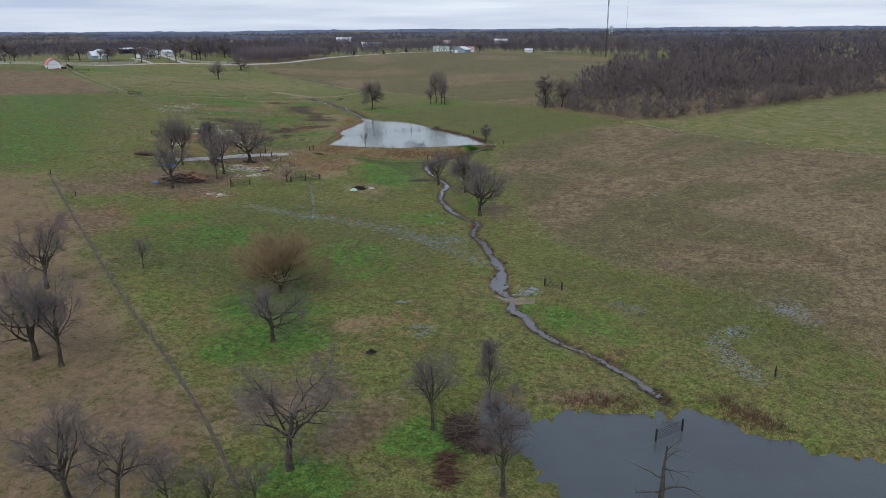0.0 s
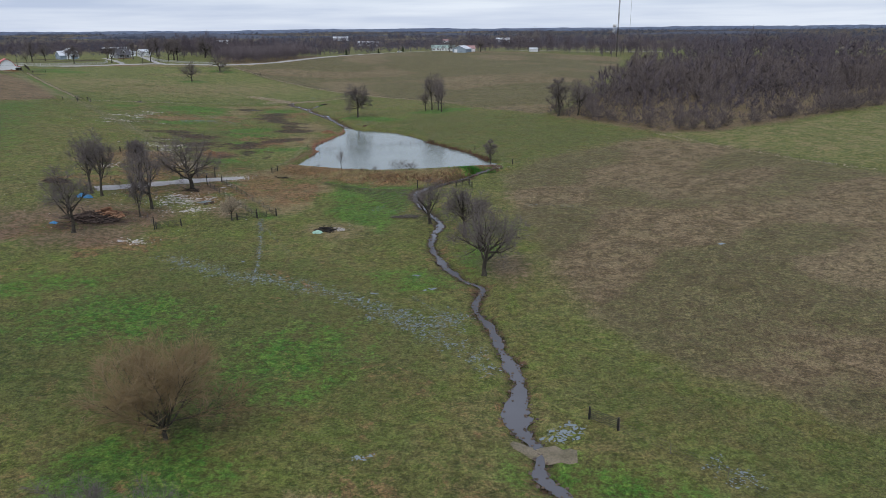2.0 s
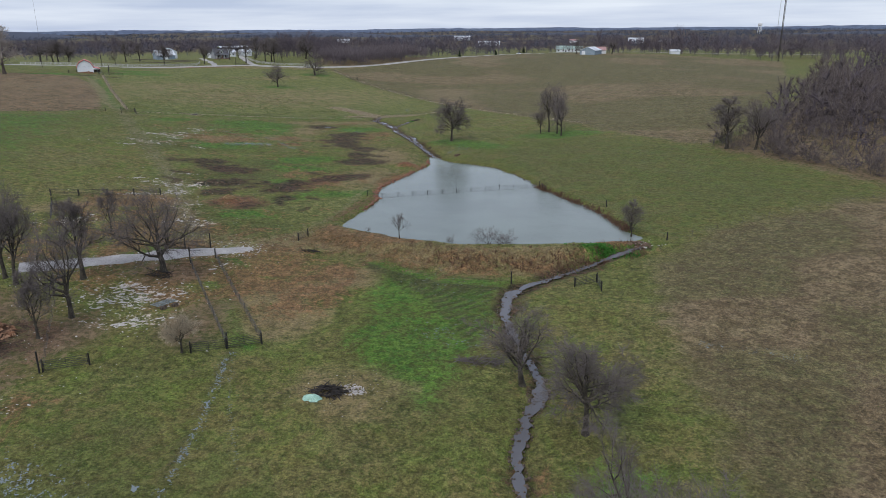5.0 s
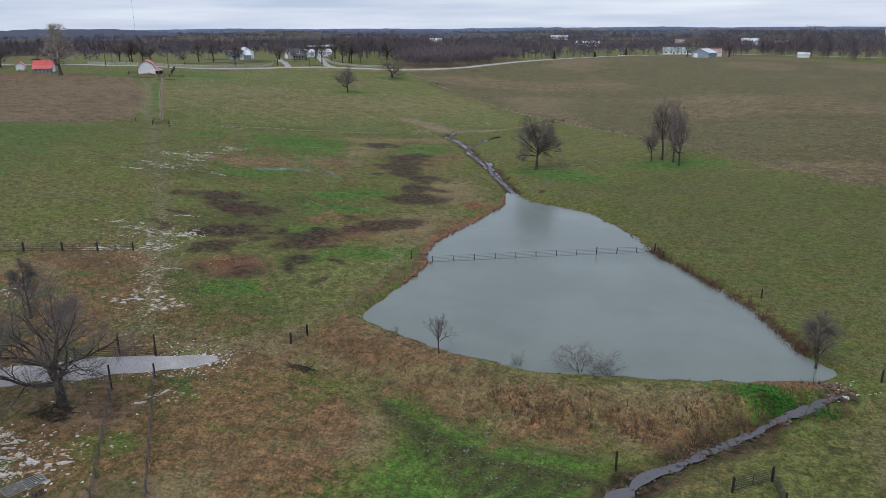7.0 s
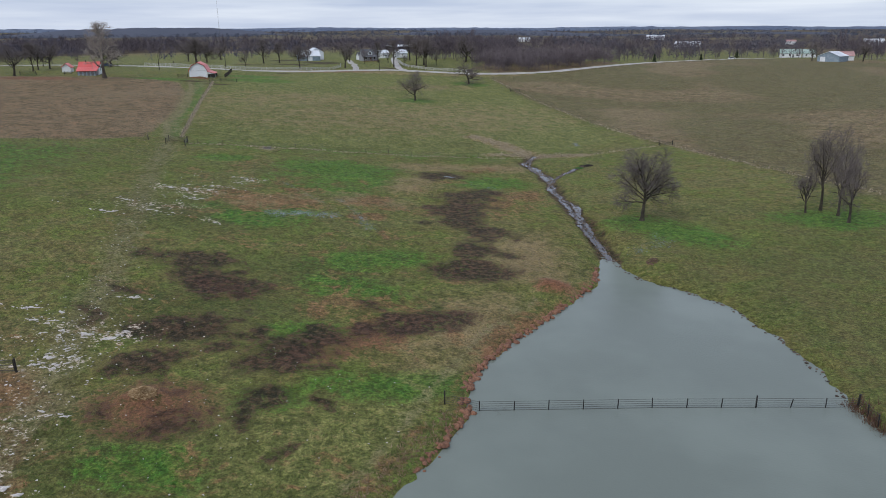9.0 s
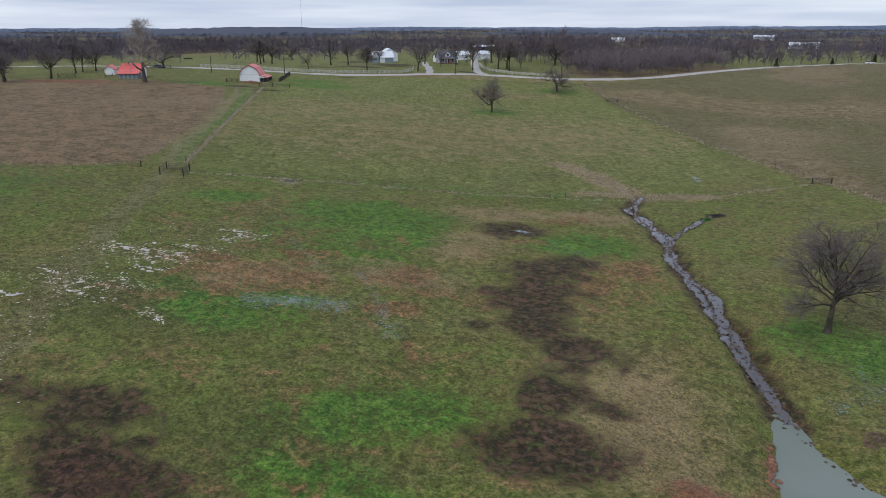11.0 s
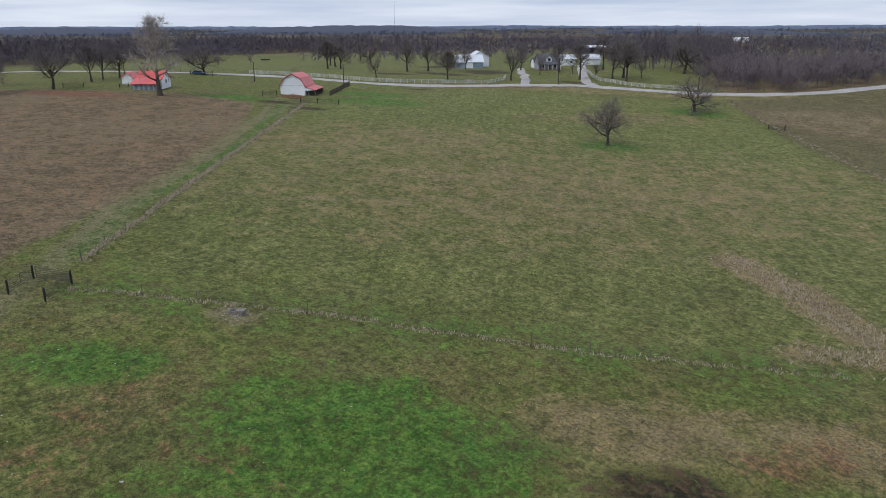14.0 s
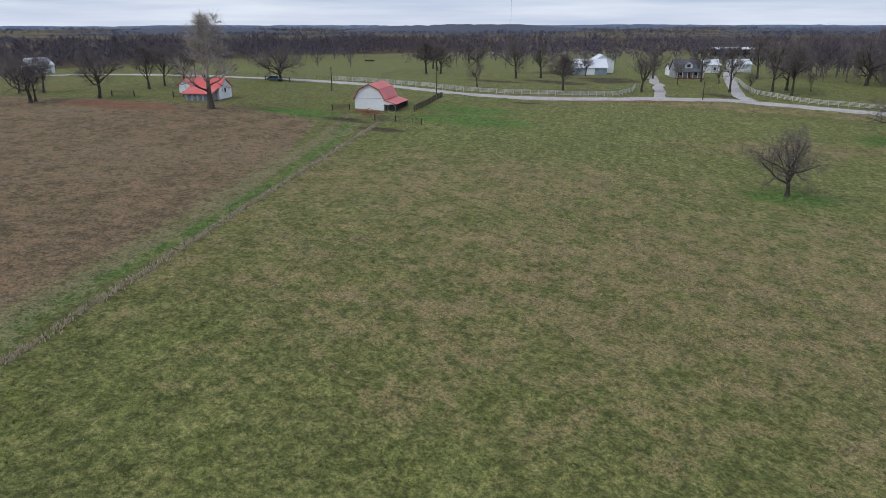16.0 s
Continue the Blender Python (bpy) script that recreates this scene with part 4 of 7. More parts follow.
def stream(name, line, zs, ws, label):
    """Water lying in a channel: a smooth ribbon whose edge wanders in and out."""
    rows, m = [], len(line)
    at = lambda k: Vector(line[min(max(k, 0), m - 1)][:2])
    for k in range(m - 1):
        a, b, c, d = at(k - 1), at(k), at(k + 1), at(k + 2)
        n = max(3, int((c - b).length / 0.7))
        for s in range(n + (k == m - 2)):
            t = s / n
            p = 0.5 * (2 * b + (c - a) * t + (2 * a - 5 * b + 4 * c - d) * t * t + (3 * b - a - 3 * c + d) * t ** 3)
            rows.append((p, ws[k] * (1 - t) + ws[k + 1] * t, zs[k] * (1 - t) + zs[k + 1] * t))
    P = np.array([tuple(r[0]) for r in rows])
    way = np.gradient(P, axis=0)
    way /= np.linalg.norm(way, axis=1)[:, None] + 1e-9
    side = np.stack([-way[:, 1], way[:, 0]], 1)
    rag = np.random.RandomState(len(line))
    soft = lambda v: np.convolve(np.pad(v, 2, mode="edge"), np.ones(5) / 5, "valid")
    slow = np.interp(np.arange(len(rows)), np.arange(0, len(rows) + 9, 9), rag.uniform(0.62, 1.5, len(rows) // 9 + 2)[:len(np.arange(0, len(rows) + 9, 9))])
    half = [slow * np.array([r[1] for r in rows]) * 0.24 * np.clip(1 + 0.85 * soft(rag.normal(size=len(rows))) + 0.22 * rag.normal(size=len(rows)), 0.3, 1.9) for _ in range(2)]
    L, R = P + side * half[0][:, None], P - side * half[1][:, None]
    z = np.maximum.reduce([on_sheet(*(P + (q - P) * f).T) for q in (L, R) for f in (0.0, 0.5, 0.85)] + [np.array([r[2] for r in rows]) - 0.1]) + 0.05
    pad = np.pad(z, 2, mode="edge")
    z = np.maximum.reduce([pad[k:k + len(z)] for k in range(5)])
    z = soft(np.maximum(z, np.array([r[2] for r in rows])))
    SHORES.append(np.concatenate([np.column_stack([L, z]), np.column_stack([R, z]), np.column_stack([P, z])]))
    g = Geo()
    for k in range(len(rows)):
        g.v += [(L[k][0], L[k][1], z[k]), (P[k][0], P[k][1], z[k]), (R[k][0], R[k][1], z[k])]
        if k:
            i = 3 * k
            g.f += [(i - 3, i - 2, i + 1, i), (i - 2, i - 1, i + 2, i + 1)]
    ob = part(name, g, M_CREEK)
    bm = bmesh.new()
    bm.from_mesh(ob.data)
    for f in bm.faces:
        f.normal_update()
        if f.normal.z < 0:
            f.normal_flip()
    bm.to_mesh(ob.data)
    bm.free()
    return tagged(ob, label, "stream", kind="structure")


water_sheet("pond_water", POND, WATER, M_WATER, "still grey-green farm pond water under an overcast sky")
water_sheet("marsh_pool_water", LOW_POND, LOW_WATER, M_LOW, "dark shallow flooded pool at the creek mouth", 1.12)
stream("creek_water", CREEK[:-2], CREEK_Z[:-2], CREEK_W[:-2], "narrow muddy creek winding through the pasture")
stream("spring_water", SPRING, SPRING_Z, SPRING_W, "shallow stony spring run feeding the pond")
stream("spring_braid_water", [(x + 1.5 * math.sin(k * 1.9), y + 0.5 * math.cos(k)) for k, (x, y) in enumerate(SPRING[1:-1])], SPRING_Z[1:-1], [1.5] * (len(SPRING) - 2), "thin braided side run of the stony spring")
stream("spring_branch_water", BRANCH, BRANCH_Z, BRANCH_W, "short spring branch with dark cut banks")


def ribbon(name, line, width, material, label, lift=0.05, kind="structure", category="road", rounded=False):
    g = Geo()
    rows = []
    for k in range(len(line) - 1):
        a, b = Vector(line[k]), Vector(line[k + 1])
        n = max(2, int((b - a).length / 2.5))
        for s in range(n):
            rows.append((a.lerp(b, s / n), k, s / n))
    rows.append((Vector(line[-1]), len(line) - 2, 1.0))
    for i, (p, k, s) in enumerate(rows):
        d = (rows[min(i + 1, len(rows) - 1)][0] - rows[max(i - 1, 0)][0]).normalized()
        n = Vector((-d.y, d.x))
        w = width * (1 + 0.06 * math.sin(i * 1.7) + (0.16 * math.sin(i * 2.9) + 0.1 * math.sin(i * 5.3) if rounded else 0)) / 2
        if rounded and i < 3:
            w *= (0.3, 0.72, 0.95)[i]
        for q, dz in ((-1.0, -0.06), (-0.8, 0.02), (0, 0.06), (0.8, 0.02), (1.0, -0.06)):
            x, y = p.x + n.x * w * q, p.y + n.y * w * q
            g.v.append((x, y, gz(x, y) + lift + dz))
    for i in range(len(rows) - 1):
        g.f += [(i * 5 + j, i * 5 + j + 1, i * 5 + j + 6, i * 5 + j + 5) for j in range(4)]
    ob = part(name, g, material)
    bm = bmesh.new()
    bm.from_mesh(ob.data)
    bmesh.ops.recalc_face_normals(bm, faces=bm.faces[:])
    bm.to_mesh(ob.data)
    bm.free()
    return tagged(ob, label, category, kind=kind)


ribbon("road", ROAD, 5.6, M_GRAVEL, "pale gravel country road along the far edge of the pasture", 0.08)
ribbon("driveway_loop", [(-211, 501), (-216, 508), (-219.5, 514), (-226, 522), (-229, 528), (-234, 532), (-240, 541), (-249, 553)], 3.2, M_GRAVEL, "curving pale gravel driveway to the farmhouse", 0.09)
ribbon("driveway_straight", [(-193, 518), (-200, 524), (-210.5, 540), (-224, 562), (-240, 590)], 3.6, M_GRAVEL, "straight pale gravel driveway beside the farmhouse", 0.09)
ribbon("gravel_pad", [(-51.6, 211.0), (-55.5, 208.2), (-60, 205.6), (-65, 201.5), (-72, 196.4), (-78, 191.8)], 3.8, M_GRAVEL, "pale gravel farm lane ending in a rounded pad", 0.06, rounded=True)

ribbon("ford", [(5.6, 104.0), (6.8, 103.2), (8.4, 102.5), (10.2, 101.9), (11.6, 101.7)], 2.4, M_FORD, "pale trodden earth crossing over the creek", 0.1, rounded=True)

ribbon("cattle_path", [(-99.6, 167.3), (-77.6, 136.5), (-58.8, 110.0), (-48.6, 95.5), (-40.2, 84.3), (-33.8, 75.5), (-26.4, 64.8), (-20, 54)], 0.5, M_RUT, "dark worn cattle path beside the old wire fence", 0.0, category="path", rounded=True)

# ---- bare trees ----
TREE_MESHES = {}


def style(**kw):
    base = dict(stem=0.24, wide=0.46, limbs=8, forks=7, sprays=6, twigs=11, spread=(25, 78), wander=0.15, lift=0.08, thick=0.03, twig=0.011, leader=False, lean=0.05)
    base.update(kw)
    return base


STYLES = {
    "oak": style(stem=0.19, wide=0.52, limbs=9, forks=7, spread=(20, 80), wander=0.2, thick=0.034),
    "oak_wide": style(stem=0.15, wide=0.64, limbs=11, forks=8, spread=(20, 86), wander=0.2, thick=0.042),
    "gnarled": style(stem=0.24, wide=0.58, limbs=7, spread=(30, 90), wander=0.26, lean=0.14, lift=0.04),
    "round": style(stem=0.28, wide=0.5, limbs=16, forks=8, sprays=7, twigs=12, spread=(6, 78), lift=0.02, wander=0.1, thick=0.028),
    "tall": style(stem=0.26, wide=0.3, limbs=17, forks=6, sprays=5, leader=True, spread=(32, 58), thick=0.022),
    "vase": style(stem=0.2, wide=0.42, limbs=8, forks=8, spread=(12, 58), wander=0.13),
    "willow": style(stem=0.06, wide=0.78, limbs=14, forks=9, sprays=8, twigs=11, spread=(10, 85), wander=0.08, lift=0.1, thick=0.024, twig=0.014),
    "sapling": style(stem=0.24, wide=0.42, limbs=8, forks=5, sprays=5, twigs=8, spread=(15, 60), thick=0.022, twig=0.013),
    "dead": style(stem=0.3, wide=0.36, limbs=7, forks=3, sprays=2, twigs=1, leader=True, spread=(40, 85), wander=0.16, lift=0.0, thick=0.034),
    "sycamore": style(stem=0.24, wide=0.34, limbs=17, forks=6, sprays=5, leader=True, spread=(28, 62), wander=0.14, thick=0.027, twig=0.011),
    "bush": style(stem=0.02, wide=0.75, limbs=12, forks=5, sprays=4, twigs=6, spread=(10, 80), thick=0.012, twig=0.016),
}


def tree_meshes(kind, variant, light):
    """A bare tree 10 m high: a trunk that forks into limbs, those into branches and sprays of twigs, each thinner than the last."""
    key = (kind, variant, light)
    if key in TREE_MESHES:
        return TREE_MESHES[key]
    st = dict(STYLES[kind])
    if light:
        st.update(twigs=max(1, int(st["twigs"] * 0.8)), twig=st["twig"] * 1.5, sprays=max(2, st["sprays"] - 1))
    r = np.random.RandomState(31 * variant + sum(map(ord, kind)))
    H = 10.0
    tubes, twigs = [], []

    def unit(v):
        return v / (np.linalg.norm(v) + 1e-9)

    def tilted(d, angle, turn):
        """Turns direction d by an angle, towards one side."""
        a = unit(np.cross(d, np.array([0.31, 0.17, 0.93]) if abs(d[2]) < 0.95 else np.array([1.0, 0, 0])))
        b = np.cross(d, a)
        return unit(d * math.cos(angle) + (a * math.cos(turn) + b * math.sin(turn)) * math.sin(angle))

    def branch(p, d, length, rad, level):
        n = (7, 7, 5, 3)[level]
        pts, rads = [p], [rad]
        for k in range(n):
            d = unit(d + r.normal(size=3) * st["wander"] * (0.35 if level == 0 else 1.0) + np.array([0, 0, st["lift"]]) * (level > 0))
            p = p + d * length / n
            pts.append(p)
            rads.append(max(0.012, rad * (1 - (0.55 if level == 0 and not st["leader"] else 0.82) * (k + 1) / n)))
        tubes.append((pts, rads, level))
        kids = (st["limbs"], st["forks"], st["sprays"], st["twigs"])[level]
        start = st["stem"] if level == 0 and st["leader"] else (0.5 if level == 0 else 0.2)
        spin = r.uniform(0, 6.28)
        for c in range(kids):
            f = start + (1 - start) * (c + r.uniform(0.1, 0.9)) / kids
            i = min(n - 1, int(f * n))
            q = pts[i] + (pts[i + 1] - pts[i]) * (f * n - i)
            way = unit(pts[i + 1] - pts[i])
            spin += 2.4 + r.normal() * 0.4
            if level == 0:
                angle = radians(r.uniform(*st["spread"]))
                long = H * 0.5 * (1.15 - 0.75 * f if st["leader"] else 1.0) * r.uniform(0.75, 1.1)
                branch(q, tilted(way, angle, spin), long, rads[i] * (0.5 if st["leader"] else 0.62) * r.uniform(0.8, 1.1), 1)
            elif level < 3:
                branch(q, tilted(way, radians(r.uniform(22, 62)), spin), length * r.uniform(0.36, 0.6) * (1.15 - 0.5 * f), max(0.016, rads[i] * 0.62), level + 1)
            else:
                tip = q + tilted(way, radians(r.uniform(12, 50)), spin) * r.uniform(0.5, 1.35)
                twigs.append((q, tip))
        if level == 3:
            twigs.append((pts[-2], pts[-1] + d * 0.6))

    lean = unit(np.array([r.normal() * st["lean"], r.normal() * st["lean"], 1.0]))
    branch(np.array([0, 0, -0.35]), lean, 0.35 + H * (0.95 if st["leader"] else st["stem"] * 1.95), H * st["thick"], 0)
    ends = np.array([t[1] for t in twigs])
    up = H / np.percentile(ends[:, 2], 99.5)
    drift = ends[:, :2].mean(0) * 0.75 / H
    ends[:, :2] -= drift * ends[:, 2:3]
    out = st["wide"] * H / np.percentile(np.hypot(ends[:, 0], ends[:, 1]), 96)
    grow = np.array([[out, 0, -drift[0] * out], [0, out, -drift[1] * out], [0, 0, up]])
    wood, crown = Geo(), Geo()
    for pts, rads, level in tubes:
        if level == 0:
            rads = [rads[0] * 1.7, rads[1] * 1.12] + rads[2:]
        if light and level == 3:
            twigs.append((pts[0], pts[-1]))
        else:
            (wood if level < 3 else crown).tube([grow @ q for q in (pts[::2] + [pts[-1]] if light and level == 2 else pts)], rads[::2] + [rads[-1]] if light and level == 2 else rads, (8, 6, 3 if light else 4, 3)[level])
    for q, t in twigs:
        a = np.cross(t - q, r.normal(size=3))
        a *= st["twig"] / (np.linalg.norm(a) + 1e-9)
        crown.add([grow @ q + a, grow @ q - a, grow @ t], [(0, 1, 2)])
    TREE_MESHES[key] = (wood.mesh("trunk"), crown.mesh("crown"))
    return TREE_MESHES[key]


TREES = {}


def plant(kind, x, y, h, turn, variant, label, name="tree", category="tree", bark=None, twig=None, wide=1.0, group="", light=None):
    """Stands a tree of height h; the second of a kind is a copy of the first."""
    sc = h / 10.0
    place = pose(x, y, gz(x, y), 0, 0, turn)
    light = y > 460 if light is None else light
    key = (kind, variant, bark, twig, light)
    wide *= 1.22 if y > 345 else 1.0
    grow = Matrix.Diagonal((sc * wide, sc * wide, sc, 1))
    if key not in TREES:
        wood, crown = tree_meshes(kind, variant, light)
        ob = thing(name, label, category, place @ grow, group)
        part("trunk", wood.copy(), bark or M_BARK, ob)
        part("crown", crown.copy(), twig or M_TWIG, ob, "fine bare twigs")
        TREES[key] = ob
        return ob
    first = TREES[key]
    ob = copy_thing(first, place @ grow @ Matrix.Diagonal((1 / first.scale.x, 1 / first.scale.y, 1 / first.scale.z, 1)))
    ob.name = name
    return tagged(ob, label, category, group)


for kind, x, y, h, turn, var, wide, label in (
    ("vase", -47.4, 75.5, 12.6, 20, 0, 0.8, "tall bare forked tree on leaf-strewn ground"),
    ("oak", -51.2, 76.9, 11.6, 100, 0, 1.0, "bare forked oak with spreading limbs on leaf-strewn ground"),
    ("oak", -62.6, 99.7, 12.0, 200, 1, 0.9, "dark bare oak with thick limbs on leaf-strewn ground"),
    ("oak", -24.6, 85.3, 9.4, 40, 1, 1.05, "small crooked bare tree on bright green grass"),
    ("gnarled", -16.0, 57.0, 12.2, 150, 1, 1.0, "crooked bare oak with one long drooping limb"),
    ("vase", -2.8, 65.3, 9.4, 80, 1, 0.8, "slender bare forked tree beside a brush pile"),
    ("tall", 3.9, 54.5, 11.4, 10, 0, 0.9, "slender grey bare tree at the edge of the pool"),
    ("tall", 3.4, 72.2, 8.6, 70, 1, 0.8, "thin leaning bare tree at the edge of the pool"),
    ("dead", 18.4, 54.6, 8.0, 0, 0, 1.3, "dead leafless snag standing in the pool"),
    ("oak", -33.0, 50.4, 9.6, 30, 0, 0.9, "dense bare oak among leaf litter"),
    ("gnarled", -28.6, 49.6, 9.6, 250, 0, 0.9, "dense twiggy bare tree among leaf litter"),
    ("gnarled", -24.6, 50.4, 6.2, 90, 1, 0.8, "short crooked bare tree with cut limbs"),
    ("sapling", -20.8, 49.6, 5.5, 10, 0, 1.1, "small bare tree in a scrubby row"),
    ("sapling", -17.2, 50.6, 5.2, 100, 0, 1.0, "small bare tree in a scrubby row"),
    ("oak_wide", -59.2, 197.8, 12.4, 60, 0, 1.0, "broad old bare oak with heavy limbs beside the gravel lane"),
    ("oak", -61.2, 180.7, 13.2, 300, 1, 0.75, "tall bare tree beside white limestone patches"),
    ("tall", -67.6, 191.5, 12.0, 80, 1, 1.2, "bare tree beside the gravel lane"),
    ("vase", -77.0, 188.2, 13.8, 200, 0, 0.75, "tall bare forked tree beside the gravel lane"),
    ("vase", -74.2, 186.8, 13.2, 330, 1, 0.75, "tall bare forked tree beside the gravel lane"),
    ("tall", -61.0, 174.7, 8.8, 20, 0, 0.8, "thin bare tree at the edge of leaf litter"),
    ("oak", -68.0, 163.3, 12.6, 140, 0, 0.85, "bare tree standing beside a log pile"),
    ("tall", -76.0, 210.0, 7.5, 140, 0, 0.9, "small bare tree behind the gravel lane"),
    ("oak", -5.2, 177.6, 9.0, 10, 0, 1.15, "low spreading bare tree on the creek bank"),
    ("round", 1.4, 169.4, 9.6, 120, 0, 1.15, "twiggy bare tree on the creek bank"),
    ("oak_wide", 4.4, 149.8, 13.0, 200, 0, 0.8, "large bare tree with a hollow trunk beside the creek"),
    ("tall", 8.6, 228.0, 7.2, 60, 0, 1.0, "slim bare tree at the corner of the pond"),
    ("round", -38.5, 317.3, 13.0, 10, 1, 0.98, "round-crowned bare tree alone above the pond"),
    ("oak", -13.0, 331.0, 8.6, 10, 0, 0.7, "bare tree in a small clump above the pond"),
    ("vase", -10.6, 333.2, 15.6, 100, 1, 0.6, "tall bare tree in a small clump above the pond"),
    ("vase", -8.0, 330.6, 13.8, 190, 0, 0.6, "tall bare tree in a small clump above the pond"),
    ("oak", -6.6, 326.2, 12.4, 280, 1, 0.6, "bare tree in a small clump above the pond"),
    ("oak_wide", -145.8, 437.9, 11.4, 30, 0, 0.68, "low bare tree alone on a green spot of pasture"),
    ("oak_wide", -149.2, 497.0, 10.4, 130, 0, 1.0, "wide low bare tree beside the road"),
    ("oak", -283.0, 374.0, 12.0, 200, 0, 0.95, "bare oak at the edge of the ploughed field"),
    ("oak", -285.7, 359.8, 11.4, 20, 1, 1.0, "bare oak at the edge of the ploughed field"),
    ("tall", -287.5, 361.2, 9.8, 80, 0, 1.0, "bare tree at the edge of the ploughed field"),
    ("vase", -303.7, 366.5, 11.0, 80, 1, 0.8, "bare tree at the edge of the ploughed field"),
    ("oak", -308.0, 361.8, 9.5, 180, 0, 0.9, "bare tree at the edge of the ploughed field"),
    ("tall", -293.3, 389.4, 11.6, 30, 1, 1.0, "bare tree in a row beside the road"),
    ("vase", -298.7, 395.5, 12.0, 130, 0, 0.7, "bare tree in a row beside the road"),
    ("oak", -299.0, 401.0, 11.4, 230, 1, 0.8, "bare tree in a row beside the road"),
    ("oak_wide", -296.4, 429.6, 10.9, 80, 0, 1.0, "broad bare oak beside the road and a parked car"),
    ("round", -315.0, 501.5, 13.4, 20, 0, 0.95, "round-crowned bare oak in the far field"),
    ("oak", -310.5, 505.0, 12.0, 120, 1, 0.8, "bare oak in the far field"),
    ("gnarled", -257.0, 474.0, 9.4, 60, 0, 0.6, "stubby bare tree inside the white fence"),
    ("oak", -274.0, 508.5, 14.4, 10, 1, 0.75, "tall bare tree on dark bare soil"),
    ("tall", -270.6, 517.5, 11.0, 90, 0, 1.1, "bare tree on dark bare soil"),
    ("round", -237.2, 490.3, 11.6, 10, 0, 0.85, "bare tree inside the white fence"),
    ("oak", -264.0, 534.0, 8.6, 210, 0, 0.7, "small bare tree beside the white barn"),
    ("oak_wide", -364.0, 575.0, 12.4, 60, 0, 0.8, "bare oak in the far field"),
    ("oak", -364.5, 546.0, 13.4, 300, 0, 0.9, "bare oak in the far field"),
    ("oak", -420.0, 620.0, 12.6, 30, 1, 0.9, "bare oak in the far field"),
    ("oak", -340.0, 528.0, 13.0, 10, 0, 0.9, "bare oak in the far field"),
    ("vase", -222.5, 508.4, 13.0, 0, 1, 0.8, "bare tree beside the driveway loop"),
    ("oak", -241.8, 543.0, 11.4, 160, 1, 0.7, "bare tree in the farmhouse yard"),
    ("sapling", -226.2, 533.6, 9.0, 60, 0, 0.8, "thin bare tree in the farmhouse yard"),
    ("tall", -225.4, 546.4, 11.4, 20, 0, 1.0, "bare tree in the farmhouse yard"),
    ("sapling", -219.0, 546.2, 7.4, 160, 0, 0.9, "thin bare tree in the farmhouse yard"),
    ("tall", -206.4, 530.0, 14.0, 100, 1, 0.9, "tall bare tree beside the straight driveway"),
    ("sapling", -204.2, 538.0, 6.4, 10, 0, 1.2, "small bare tree beside the straight driveway"),
    ("vase", -198.0, 539.6, 15.4, 70, 0, 0.7, "tall bare tree inside the white fence"),
    ("tall", -196.4, 545.2, 14.0, 170, 0, 1.1, "tall bare tree inside the white fence"),
    ("round", -190.8, 536.6, 15.2, 240, 0, 0.75, "tall twiggy bare tree inside the white fence"),
    ("sapling", -190.9, 549.0, 6.6, 200, 0, 0.8, "thin bare tree inside the white fence"),
    ("oak_wide", -185.6, 576.5, 16.0, 250, 0, 0.8, "big bare oak at the edge of the thicket"),
    ("tall", -218.0, 569.5, 14.4, 70, 1, 1.0, "tall bare tree behind the farmhouse"),
    ("oak", -8.0, 668.0, 11.0, 70, 1, 0.8, "bare tree beside the hilltop houses"),
    ("oak", 18.0, 672.0, 12.0, 170, 0, 0.8, "bare tree beside the hilltop houses"),
):
    plant(kind, x, y, h, turn, var, label, wide=wide)
plant("tall", 35.9, 300.5, 13.5, 40, 0, "bare tree standing before the woods", wide=1.3)
plant("oak", 42.4, 298.5, 13.0, 160, 0, "bare tree standing before the woods", wide=0.8)
plant("willow", -27.8, 102.9, 11.2, 0, 0, "bare willow with orange-brown twigs and a rounded crown", twig=M_OCHRE, wide=1.05)
plant("sapling", -52.5, 110.6, 5.8, 0, 0, "lone bare sapling on thin grass")
plant("round", -43.8, 176.2, 4.8, 0, 0, "small rounded tan shrub tree beside a pipe fence", twig=M_STRAW)
plant("sapling", -29.0, 218.2, 4.6, 30, 0, "bare sapling on the pond dam")
plant("sycamore", -252.4, 388.8, 21.0, 40, 0, "tall pale-barked sycamore beside the red-roofed shed", bark=M_SYCAMORE, twig=M_PALEBARK, wide=0.9)
